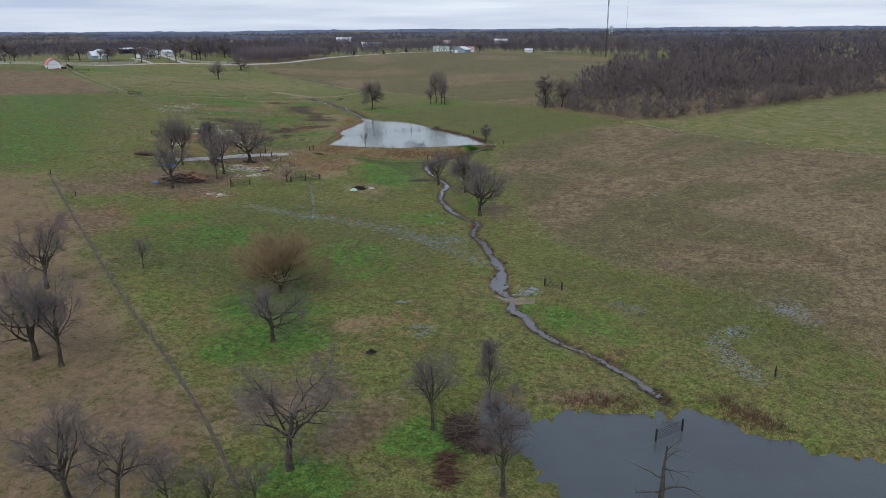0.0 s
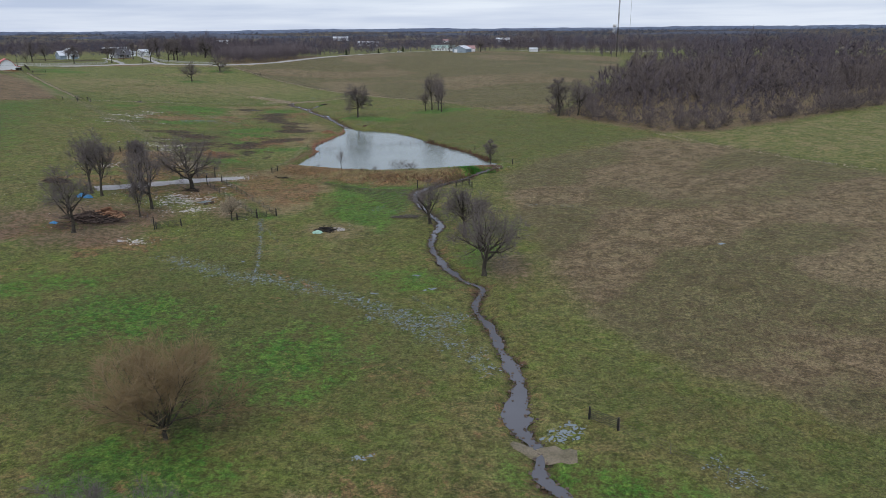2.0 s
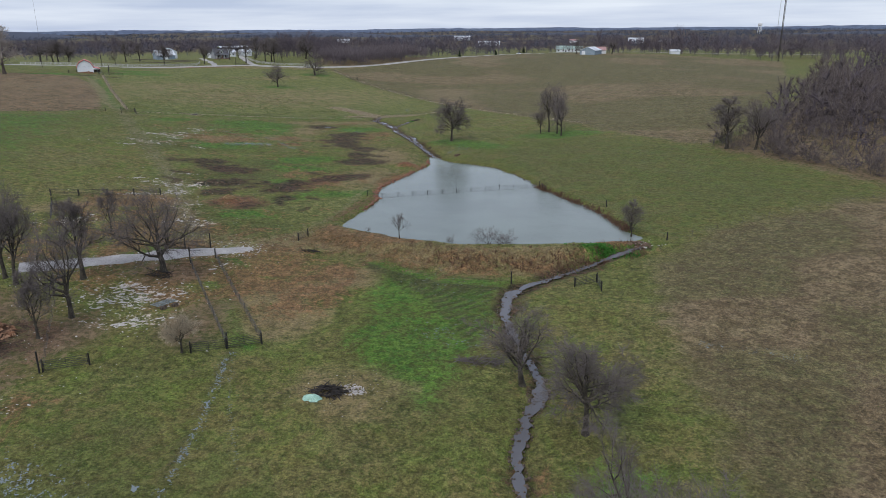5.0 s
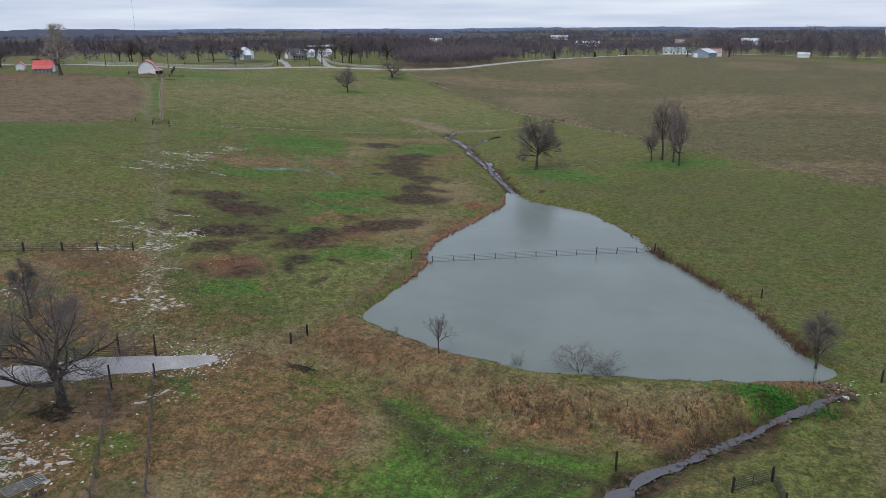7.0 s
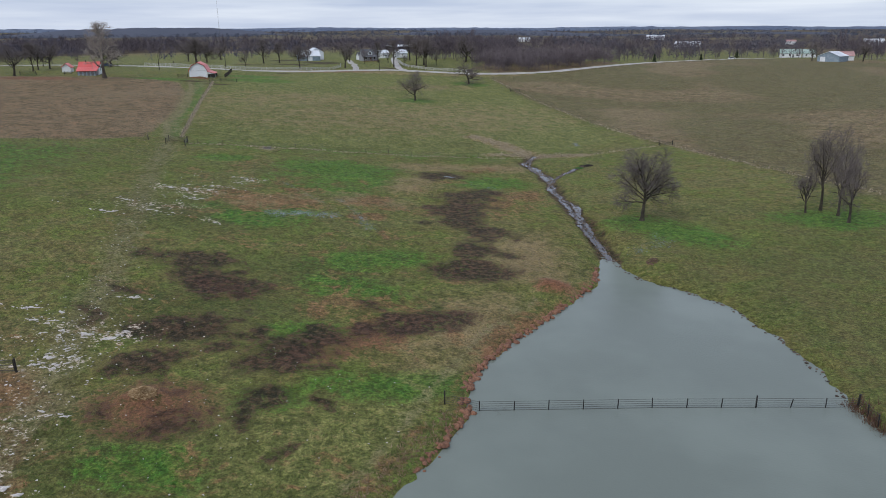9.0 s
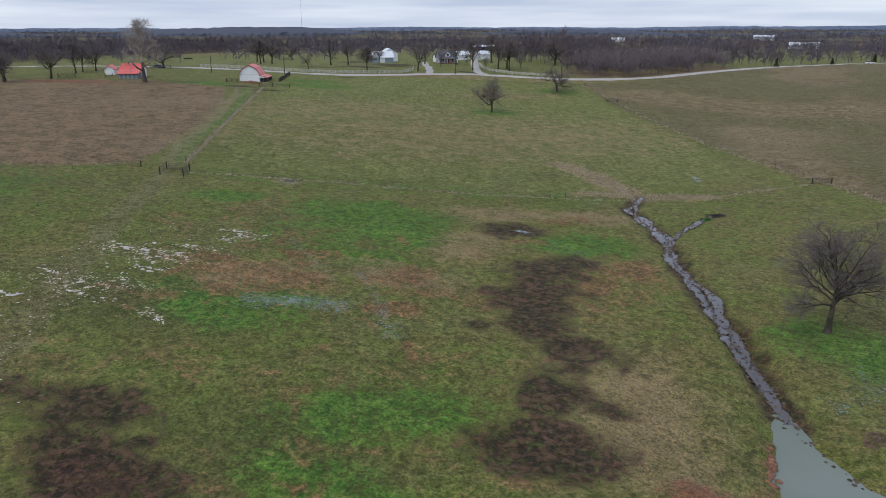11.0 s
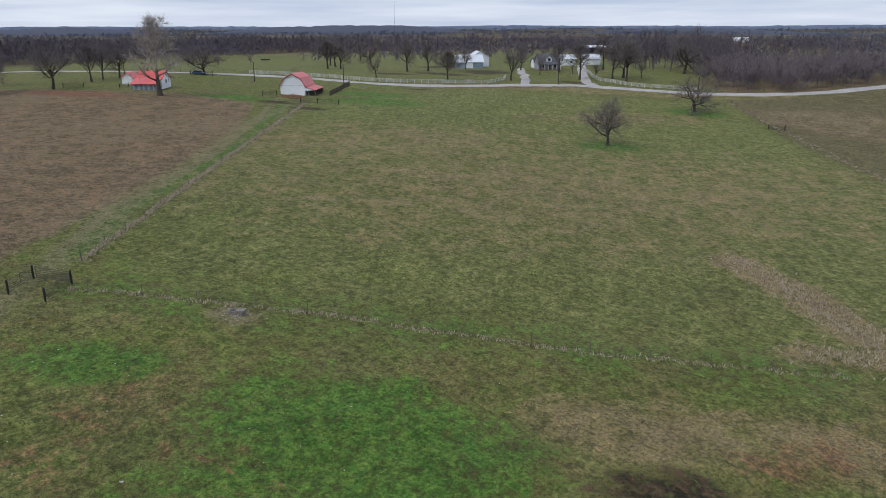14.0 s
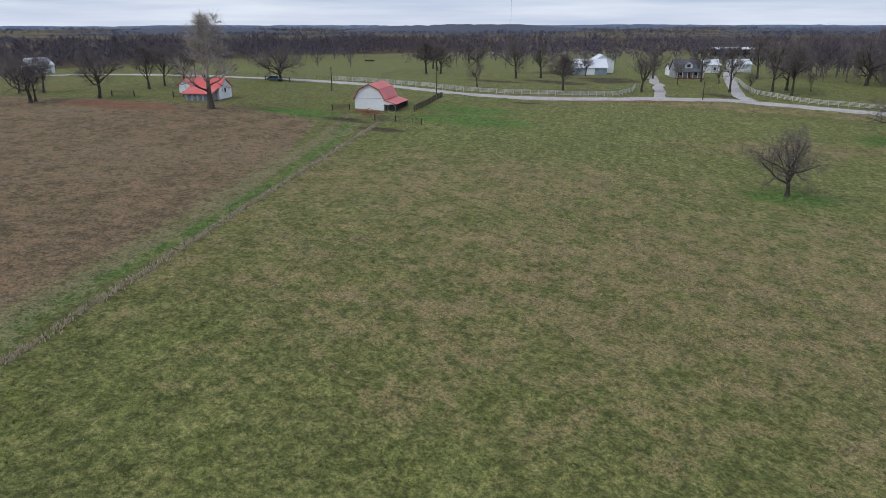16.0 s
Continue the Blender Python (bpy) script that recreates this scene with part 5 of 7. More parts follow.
for x, y, h, w, label in ((-14.2, 219.6, 3.3, 1.6, "leafless bush at the pond edge"), (-11.6, 219.9, 2.8, 1.4, "leafless bush at the pond edge"), (-20.6, 219.4, 1.9, 0.8, "small leafless bush at the pond edge"),
                          (-35.5, 221.8, 1.2, 0.7, "small leafless bush at the pond edge"), (-26.4, 215.0, 1.2, 1.2, "rusty brown shrub on the dam face"), (-23.0, 214.6, 1.4, 1.1, "rusty brown shrub on the dam face"),
                          (-16.5, 211.5, 1.1, 1.2, "rusty brown shrub on the dam face"), (20.6, 83.1, 0.9, 1.6, "dark low shrub beside the creek"), (30.4, 71.8, 1.2, 1.6, "brown low shrub at the pool edge"),
                          (27.6, 72.2, 1.0, 1.6, "brown low shrub at the pool edge"), (-58.0, 113.5, 0.9, 1.3, "dark low shrub on thin grass"), (9.6, 219.4, 1.3, 1.4, "rusty brown shrub at the spillway"),
                          (-38.5, 249.3, 1.8, 0.7, "bare bush in the pond at the fence"), (-57.0, 330.0, 1.0, 0.6, "thin dead weed beside the spring run")):
    plant("bush", x, y, h, x * 40 % 360, 0, label, "shrub", "shrub", twig=M_RUST if "brown" in label or "dark" in label else M_TWIG, wide=w)

# ---- woods ----


def low_tree(seed, limbs, twigs, blade_w, wide=0.36, low=0.25, stem=0.02, long=1.0):
    """A light bare tree of unit height: a stem, bent limbs and thin blades that sprout from them. Triangles only."""
    r = np.random.RandomState(seed)
    v, f = [], []
    mid, tall = (1 + low) / 2, (1 - low) / 2

    def spike(p, q, w, sides=3):
        d = q - p
        a = np.cross(d, r.normal(size=3))
        a *= w / (np.linalg.norm(a) + 1e-9)
        b = np.cross(d / (np.linalg.norm(d) + 1e-9), a)
        k = len(v)
        if sides == 1:
            v.extend([p - a, p + a, q])
            f.append((k, k + 1, k + 2))
        else:
            v.extend([p + a, p - a * 0.5 + b * 0.87, p - a * 0.5 - b * 0.87, q])
            f.extend([(k, k + 1, k + 3), (k + 1, k + 2, k + 3), (k + 2, k, k + 3)])

    def unit(p):
        return p / (np.linalg.norm(p) + 1e-9)

    spike(np.array([0, 0, -0.06]), np.array([r.normal() * 0.03, r.normal() * 0.03, 0.8]), stem)
    arms = []
    for k in range(limbs):
        d = unit(r.normal(size=3) + np.array([0, 0, 0.35]))
        q = d * np.array([wide, wide, tall]) * r.uniform(0.62, 0.92) * (1 + 0.22 * math.sin(3 * d[0] + seed) * math.sin(4 * d[1])) + np.array([0, 0, mid])
        p = np.array([0, 0, max(0.06, min(0.55, q[2] * r.uniform(0.3, 0.62)))])
        m = p + (q - p) * 0.5 + np.array([q[0], q[1], 0]) * 0.18
        spike(p, m + unit(m - p) * 0.05, stem * 0.42)
        spike(m, q, stem * 0.22)
        arms.append((p, m, q))
    for k in range(twigs):
        if arms:
            p, m, q = arms[r.randint(limbs)]
            t = r.rand() ** 0.6
            b = m + (q - m) * t if r.rand() < 0.72 else p + (m - p) * (0.35 + 0.65 * t)
            w = unit(b - np.array([0, 0, mid * 0.75])) * 0.75 + r.normal(size=3) * 0.42 + np.array([0, 0, 0.35])
        else:
            d = unit(r.normal(size=3))
            b = d * np.array([wide, wide, tall]) * (r.rand() ** 0.45) * 0.9 + np.array([0, 0, mid])
            w = d * 0.6 + r.normal(size=3) * 0.5 + np.array([0, 0, 0.45])
        spike(b, b + unit(w) * r.uniform(0.07, 0.17) * long, blade_w, 1)
    return np.array(v), np.array(f)


def forest(name, label, places, models, material, seed):
    """Many bare trees as one mesh. places: rows of x, y, height."""
    r = np.random.RandomState(seed)
    places = np.array(places)
    places[:, 2] *= (1 + 0.26 * waves(places[:, 0], places[:, 1], 16, 33)) * r.uniform(0.82, 1.15, len(places))
    z = on_sheet(places[:, 0], places[:, 1])
    V, F, base = [], [], 0
    which = r.randint(len(models), size=len(places))
    for m, (mv, mf) in enumerate(models):
        sel = np.where(which == m)[0]
        if not len(sel):
            continue
        a = r.uniform(0, 6.28, len(sel))
        h = places[sel, 2]
        w = h * r.uniform(0.8, 1.25, len(sel))
        x = (mv[None, :, 0] * np.cos(a)[:, None] - mv[None, :, 1] * np.sin(a)[:, None]) * w[:, None] + places[sel, 0][:, None]
        y = (mv[None, :, 0] * np.sin(a)[:, None] + mv[None, :, 1] * np.cos(a)[:, None]) * w[:, None] + places[sel, 1][:, None]
        zz = mv[None, :, 2] * h[:, None] + z[sel][:, None]
        V.append(np.stack([x, y, zz], -1).reshape(-1, 3))
        F.append((mf[None] + (np.arange(len(sel)) * len(mv))[:, None, None] + base).reshape(-1, 3))
        base += len(sel) * len(mv)
    return tagged(part(name, raw_mesh(name, np.concatenate(V), np.concatenate(F)), material), label, "woods", kind="stuff")


def fill(poly, count, lo, hi, seed, clump=0.0):
    """Random places with heights inside an outline."""
    r = np.random.RandomState(seed)
    xs, ys = [p[0] for p in poly], [p[1] for p in poly]
    out = []
    while len(out) < count:
        x, y = r.uniform(min(xs), max(xs), 4000), r.uniform(min(ys), max(ys), 4000)
        ok = inside(x, y, poly) < 0
        if clump:
            ok &= waves(x, y, clump, seed) > -0.25 + 0.5 * r.rand(len(x))
        out += [(a, b, r.uniform(lo, hi)) for a, b in zip(x[ok], y[ok])]
    return out[:count]


NEAR_MODELS = [low_tree(k, 13, 430, 0.004, 0.42, 0.2, 0.012, 1.25) for k in range(5)]
SCRUB = [low_tree(10 + k, 18, 640, 0.0042, 0.56, 0.02, 0.009, 1.3) for k in range(5)]
MID_MODELS = [low_tree(20 + k, 4, 124, 0.011, 0.46, 0.12, 0.02, 1.5) for k in range(4)]
ROW_MODELS = [low_tree(25 + k, 15, 250, 0.0052, 0.42, 0.24, 0.019, 1.5) for k in range(5)]
FAR_MODELS = [low_tree(30 + k, 0, 36, 0.036, 0.5, 0.05, 0.03, 1.5) for k in range(4)]
HORIZON_MODELS = [low_tree(40 + k, 0, 15, 0.09, 0.5, 0.03, 0.03, 2.0) for k in range(4)]
EDGE = [(33, 303), (40, 291), (51, 275), (62, 259.5), (75, 257), (102, 269.5), (133, 292), (193, 333), (260, 370)]
rr = np.random.RandomState(5)
rim = []
for k in range(len(EDGE) - 1):
    n = int(math.hypot(EDGE[k + 1][0] - EDGE[k][0], EDGE[k + 1][1] - EDGE[k][1]) / 1.7)
    for s in range(n):
        f = s / n
        rim.append((EDGE[k][0] * (1 - f) + EDGE[k + 1][0] * f + rr.normal() * 2 + 2, EDGE[k][1] * (1 - f) + EDGE[k + 1][1] * f + abs(rr.normal()) * 4 + 2, rr.uniform(3.6, 6.2)))
WOOD_EAST = [(33, 305), (42, 292), (53, 278), (63, 263), (76, 261), (102, 273), (133, 296), (193, 337), (330, 410), (420, 640), (200, 640), (150, 560), (95, 430), (60, 350)]
forest("scrub_woods", "dense grey-brown leafless scrub along the field edge", rim, SCRUB, M_WOODS, 1)
deep_wood = [(x, y, h * min(1.2, 0.45 + 0.014 * float(near_line(x, y, EDGE)[0]))) for x, y, h in fill(WOOD_EAST[:6] + [(193, 337), (230, 420), (150, 470), (95, 430), (60, 350)], 560, 6.5, 11.5, 3)]
forest("woodland", "dense leafless woodland, grey-brown and purplish", deep_wood + [(36, 313, 10), (44, 309, 9), (40, 311, 7), (47, 300, 8), (66, 372, 13), (70, 360, 12)], NEAR_MODELS, M_WOODS, 2)
forest("woodland_back", "leafless woodland stretching away behind", [(x, y, h * min(1.15, 0.35 + 0.013 * float(near_line(x, y, EDGE)[0]))) for x, y, h in fill(WOOD_EAST, 900, 8, 13, 4)], MID_MODELS, M_DARKWOODS, 3)
forest("thicket", "dense purplish thicket beside the road", fill([(-168, 543), (-152, 537), (-133, 557), (-117, 602), (-112, 632), (-140, 640), (-178, 600)], 280, 6.5, 9.5, 6), NEAR_MODELS, M_THICKET, 4)
row = [(x + rr.normal() * 2, y + rr.normal() * 4, rr.uniform(10, 16)) for x, y in zip(np.linspace(-100, 330, 110), np.interp(np.linspace(-100, 330, 110), [-100, -60, 20, 130, 330], [655, 712, 720, 690, 690]))]
row += [(x + rr.normal() * 3, y + rr.normal() * 5, rr.uniform(8, 13)) for x, y in zip(np.linspace(-178, -95, 40), np.linspace(660, 672, 40))]
row += fill([(10, 690), (120, 640), (330, 640), (300, 760), (10, 800)], 160, 8, 13, 9)
row += fill([(-330, 640), (-225, 640), (-230, 760), (-360, 760)], 16, 10, 15, 19) + fill([(-450, 480), (-300, 560), (-320, 640), (-520, 600)], 9, 10, 14, 23)
forest("tall_grove", "tall bare trees behind the farmhouse", fill([(-215, 580), (-182, 575), (-172, 640), (-195, 690), (-240, 680)], 75, 10, 14.5, 7), ROW_MODELS, M_DARKWOODS, 14)
forest("tree_rows", "bare trees in rows along the lanes behind the farm", row, ROW_MODELS, M_DARKWOODS, 5)
west = fill([(-540, 300), (-700, 330), (-950, 560), (-860, 900), (-560, 880), (-600, 760), (-640, 620), (-590, 520), (-560, 440)], 1300, 10, 14.5, 8)
west += fill([(-480, 740), (-560, 800), (-760, 1000), (-420, 1300), (-120, 1000), (-200, 860), (-330, 900)], 450, 9, 14, 12, 60)
forest("woods_west", "broad band of leafless woods beyond the fields", west, MID_MODELS, M_DARKWOODS, 6)


def sector(count, r0, r1, lo, hi, seed, clump):
    r = np.random.RandomState(seed)
    out = []
    while len(out) < count:
        a, d = np.radians(r.uniform(-40, 92, 5000)), np.sqrt(r.uniform(r0 * r0, r1 * r1, 5000))
        x, y = -d * np.sin(a), d * np.cos(a)
        ok = waves(x, y, clump, seed) > -0.05 + 0.3 * r.rand(5000)
        out += [(p, q, r.uniform(lo, hi)) for p, q in zip(x[ok], y[ok])]
    return out[:count]


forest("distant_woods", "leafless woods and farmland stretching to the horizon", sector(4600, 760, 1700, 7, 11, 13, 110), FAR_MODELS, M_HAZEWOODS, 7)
forest("horizon_woods", "wooded ridges along the horizon with haze in their colour", sector(6500, 1700, 4200, 7, 12, 15, 260), HORIZON_MODELS, M_FARWOODS, 8)


def far_ridge(name, label, r0, depth, top, seed, material):
    """A long low ridge closing the distance all round the view."""
    n = 420
    a = np.radians(np.linspace(-55, 110, n))
    rough = np.random.RandomState(seed).normal(size=n)
    t = np.array([top(math.degrees(v)) for v in a]) + 1.3 * waves(a * 600, a * 0, 9, seed) + 0.7 * rough
    v = []
    for d, z in ((r0, None), (r0 + depth * 0.35, 0.75), (r0 + depth * 0.5, 1.0), (r0 + depth, 0.5)):
        x, y = -d * np.sin(a), d * np.cos(a)
        v.append(np.stack([x, y, np.full(n, -3.0) if z is None else t * z - (1 - z) * 4], 1))
    k = np.arange(n - 1)
    f = np.concatenate([np.stack([j * n + k, j * n + k + 1, (j + 1) * n + k + 1, (j + 1) * n + k], 1) for j in range(3)])
    return tagged(part(name, raw_mesh(name, np.concatenate(v), f), material), label, "backdrop", kind="structure")


# both ridges carry their haze in the material colour
far_ridge("backdrop_far", "wooded ridge on the horizon with blue haze in its colour", 4250, 500, lambda d: 32.5 + 2.0 * math.sin(d * 0.23) + 1.5 * math.sin(d * 0.61), 3, M_BLUERIDGE)
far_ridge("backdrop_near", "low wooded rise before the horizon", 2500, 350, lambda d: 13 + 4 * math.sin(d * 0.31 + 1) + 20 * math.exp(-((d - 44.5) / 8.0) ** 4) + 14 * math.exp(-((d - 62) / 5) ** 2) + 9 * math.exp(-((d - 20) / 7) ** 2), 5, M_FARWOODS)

# ---- fences and gates ----


def along(line, gap):
    """Places every gap metres along a polyline, ends included."""
    out, left = [], 0.0
    for k in range(len(line) - 1):
        a, b = Vector(line[k]), Vector(line[k + 1])
        l = (b - a).length
        s = left
        while s < l:
            out.append(a.lerp(b, s / l))
            s += gap
        left = s - l
    out.append(Vector(line[-1]))
    return out


def post_mesh(name, h, r, sides):
    return Geo().tube([(0, 0, -0.25), (0, 0, h * 0.5), (0, 0, h)], [r, r * 0.98, r * 0.92], sides).mesh(name)


POSTS = {}


def add_post(parent, x, y, h, r, material, name="post", lean=0.0):
    key = (name, h, r, material.name)
    if key not in POSTS:
        POSTS[key] = post_mesh(name, h, r, 7)
        POSTS[key].materials.append(material)
    ob = new(name, POSTS[key])
    ob.parent = parent
    ob.matrix_basis = pose(x, y, gz(x, y), lean, lean * 0.7, 0)
    return ob


def wire_fence(label, line, gap=4.0, h=1.15, strands=4, r=0.035, wire=0.006, material=None, level=None):
    """Posts and strands; a fence through water keeps one level."""
    ob = thing("wire_fence", label, "fence", group="pasture fences")
    pts = along(line, gap)
    rnd = random.Random(len(pts) + int(line[0][0]))
    zs = on_sheet([p.x for p in pts], [p.y for p in pts])
    for k, p in enumerate(pts):
        q = add_post(ob, p.x, p.y, h + (0.25 if k % 9 == 0 else 0), r * (1.5 if k % 9 == 0 else 1), material or M_STAKE, lean=rnd.gauss(0, 3))
        if level is not None:
            q.location.z = max(level - 0.1, q.location.z)
            zs[k] = q.location.z
    for s in range(strands):
        g = Geo()
        zz = h * (s + 0.6) / strands
        for k in range(len(pts) - 1):
            g.beam((pts[k].x, pts[k].y, zs[k] + zz), (pts[k + 1].x, pts[k + 1].y, zs[k + 1] + zz), wire * 2)
        part("wire", g, M_WIRE, ob)
    return ob


def pipe_gate(label, a, b, h=1.25, rails=6, name="farm_gate", category="gate", posts=(True, True), tall=1.45, level=None, material=None):
    """A pipe gate between two round posts."""
    ob = thing(name, label, category, group="farm gates")
    za, zb = (gz(*a), gz(*b)) if level is None else (level, level)
    mat = material or M_BLACK
    for on, (x, y), z in ((posts[0], a, za), (posts[1], b, zb)):
        if on:
            q = add_post(ob, x, y, tall, 0.1, mat)
            q.location.z = z
    A, B = Vector((*a, za)), Vector((*b, zb))
    d = (B - A).normalized()
    A, B = A + d * 0.14, B - d * 0.14
    for k in range(rails):
        z = 0.2 + (h - 0.2) * k / (rails - 1)
        part("rail", Geo().tube([A + Vector((0, 0, z)), B + Vector((0, 0, z))], [0.026, 0.026], 5), mat, ob)
    n = max(2, int((B - A).length / 1.8) + 1)
    for k in range(n):
        p = A.lerp(B, k / (n - 1))
        part("upright", Geo().tube([p + Vector((0, 0, 0.17)), p + Vector((0, 0, h + 0.03))], [0.03, 0.03], 5), mat, ob)
    return ob


pipe_gate("closed black pipe gate at the creek crossing", (13.8, 108.2), (16.3, 106.1))
pipe_gate("black pipe gate standing in the flooded pool", (20.2, 64.3), (23.5, 66.3), level=LOW_WATER)
pipe_gate("short black pipe gate at the end of the dam", (-46.2, 217.0), (-45.4, 219.4))
pipe_gate("closed black pipe gate below the pond spillway", (-0.3, 205.6), (2.8, 208.0))
pipe_gate("short black pipe brace panel below the spillway", (2.8, 208.0), (3.4, 204.8), posts=(False, True), name="corral_fence", category="fence")
pipe_gate("black pipe gate at the corner of the old yard", (-55.4, 168.5), (-51.7, 171.0))
pipe_gate("black pipe panel beside a small shrub tree", (-42.8, 176.4), (-39.5, 178.5), rails=5, name="corral_fence", category="fence")
pipe_gate("closed black pipe gate across the fenced lane", (-39.5, 178.5), (-36.2, 180.8), posts=(False, True))
pipe_gate("long black pipe gate beside the gravel lane", (-64.3, 204.6), (-57.6, 208.7))
pipe_gate("black pipe panel at the pasture corner", (-143.3, 312.2), (-145.6, 315.4), name="corral_fence", category="fence")
pipe_gate("closed black pipe gate at the pasture corner", (-145.4, 315.5), (-142.3, 317.7), posts=(False, True))
pipe_gate("black pipe brace panel at the pasture corner", (-142.3, 317.7), (-139.4, 314.0), posts=(False, True), name="corral_fence", category="fence")
pipe_gate("black pipe gate at the foot of the hill field", (-48.2, 394.0), (-44.8, 394.9))
pipe_gate("black pipe gate beside the hill field", (-125.6, 487.5), (-121.8, 488.6))
pipe_gate("dark pipe panel in the field beside the trees", (-284.3, 377.3), (-280.8, 381.5), name="corral_fence", category="fence")
pipe_gate("dark pipe panel beside the red-roofed shed", (-274.3, 388.6), (-272.8, 390.6), name="corral_fence", category="fence")
pipe_gate("dark pipe gate beside the white barn", (-237.8, 411.0), (-236.4, 414.8))
pipe_gate("dark pipe corral panel in front of the white barn", (-223.0, 412.3), (-220.0, 415.6), name="corral_fence", category="fence")
pipe_gate("dark pipe corral panel in front of the white barn", (-220.0, 415.6), (-214.7, 418.4), posts=(False, True), name="corral_fence", category="fence")
pipe_gate("dark pipe gate beside the broad oak", (-299.5, 426.2), (-294.0, 431.2))
for p, q in (((-97, 222.4), (-92.8, 224.6)), ((-92.8, 224.6), (-88.5, 227.1)), ((-88.5, 227.1), (-84.6, 229.5)), ((-84.6, 229.5), (-80.7, 232.2)), ((-97, 222.4), (-93.4, 218.2)), ((-93.4, 218.2), (-90.4, 214.3)), ((-90.4, 214.3), (-87.5, 210.4))):
    pipe_gate("black pipe fence panel round the dry corral", p, q, rails=5, name="corral_fence", category="fence", posts=(True, q == (-80.7, 232.2)))
for x, y, h in ((-57.6, 208.7, 2.6), (-61.4, 207.6, 2.4), (-55.0, 205.3, 1.5), (-57.2, 201.8, 2.6), (-9.3, 206.0, 1.9), (14.2, 226.3, 1.4), (4.9, 246.3, 1.3), (37.8, 77.4, 1.4), (-149.3, 312.8, 1.1), (-55.6, 168.2, 2.5), (-39.6, 178.9, 1.9), (-97.7, 165.2, 1.3), (-84, 150, 1.2)):
    tagged(part("lone_post", post_mesh("lone_post", h, 0.1, 8), M_BLACK), "single dark round fence post in the grass", "post", "lone posts").matrix_basis = pose(x, y, gz(x, y))
W = "wire fence on thin dark posts across the pasture"
wire_fence("wire fence on dark posts standing across the pond", [(-43.4, 247.6), (-41.0, 248.4), (-26, 256.0), (-13, 262.2), (-9.0, 263.8)], 3.2, 1.1, 5, 0.05, 0.011, M_BLACK, level=WATER)
wire_fence(W, [(-9.0, 263.8), (-7.6, 261.0)], 1.6, 1.2, 4, 0.07, 0.01, M_BLACK)
wire_fence(W, [(-139.4, 314.0), (-141.3, 316.9), (-121, 332.2), (-100, 344.6), (-82, 357), (-75, 362.4), (-62.6, 374), (-48.4, 393.6)], 5.5)
wire_fence(W, [(-149.3, 312.8), (-157.5, 300.0), (-200, 262), (-250, 218)], 5.5)
wire_fence(W, [(-147.4, 321), (-161.8, 338.5), (-185.8, 367.7), (-220.8, 412)], 5.5)
wire_fence("wire fence along the edge of the hill field", [(30.6, 306), (9.6, 329), (0.4, 346.4), (-15.5, 361.5), (-28, 376), (-43, 391.6), (-62.5, 414), (-90, 448.6), (-118, 479), (-146, 517)], 5.0)
wire_fence("wire fence between the brown field and the straw field", [(59.4, 258.5), (72.5, 237.7), (83.3, 216.7), (93.6, 201.6), (110.8, 185.4), (150, 152)], 6.0)
wire_fence("wire fence along the edge of the brown field", [(14.2, 226.3), (25.7, 236.3), (44.6, 248.5), (57.4, 254.5)], 6.0)
wire_fence("old wire fence running beside leaf-strewn ground", [(-18, 51)] + FENCE_WEST, 4.5, 1.1)
wire_fence(W, [(-194, 419), (-179, 440), (-162, 462), (-145, 488), (-127.6, 491.5)], 5.5)
wire_fence("wire fence beside the lane of the old yard", [(-39.5, 178.8), (-46.9, 188.3), (-57.2, 201.8)], 3.0, 1.25, 6, 0.05, 0.012)
wire_fence("wire fence beside the lane of the old yard", [(-36.4, 181.2), (-47.0, 194.8), (-55.0, 205.3)], 3.0, 1.25, 6, 0.05, 0.012)
wire_fence("wire fence round the old yard", [(-55.4, 168.5), (-62, 178), (-70, 190), (-78, 199)], 3.5, 1.2, 5)
wire_fence("sagging wire fence beyond the creek", [(16.4, 106), (26, 97), (34, 86), (37.8, 77.4), (44, 66)], 5.5)
wire_fence("wire fence in the fields behind the road", [(-345, 411), (-310, 436), (-296, 447)], 4.0)
wire_fence("wire fence in the fields behind the road", [(-300, 470), (-330, 500), (-345, 545)], 5.0)


def board_fence(label, line):
    """White posts with four boards."""
    ob = thing("board_fence", label, "fence", group="white fences")
    pts = along(line, 2.4)
    zs = on_sheet([p.x for p in pts], [p.y for p in pts])
    for p, z in zip(pts, zs):
        key = ("board_post", M_BOARD.name)
        if key not in POSTS:
            POSTS[key] = Geo().box((0, 0, 0.6), (0.14, 0.14, 1.6)).mesh("post")
            POSTS[key].materials.append(M_BOARD)
        q = new("post", POSTS[key])
        q.parent = ob
        q.location = (p.x, p.y, z)
    for s in (0.4, 0.72, 1.04, 1.32):
        g = Geo()
        for k in range(len(pts) - 1):
            g.beam((pts[k].x, pts[k].y, zs[k] + s), (pts[k + 1].x, pts[k + 1].y, zs[k + 1] + s), 0.04, 0.11)
        part("board", g, M_BOARD, ob)
    return ob


board_fence("long white four-board fence beside the gravel road", offset([(-290, 439.5), (-285, 442), (-265.5, 452), (-249.5, 456.5), (-235.5, 465.4), (-225.5, 477.4), (-216, 492.5)], 7.0) + [(-224, 506), (-230, 516)])
board_fence("white four-board fence along the driveway and road", [(-222, 560), (-213, 549), (-205.3, 538), (-198.5, 530.5), (-190, 528), (-183, 526.5), (-163, 532.5)])
ob = thing("plank_fence", "dark weathered plank fence beside the white barn", "fence")
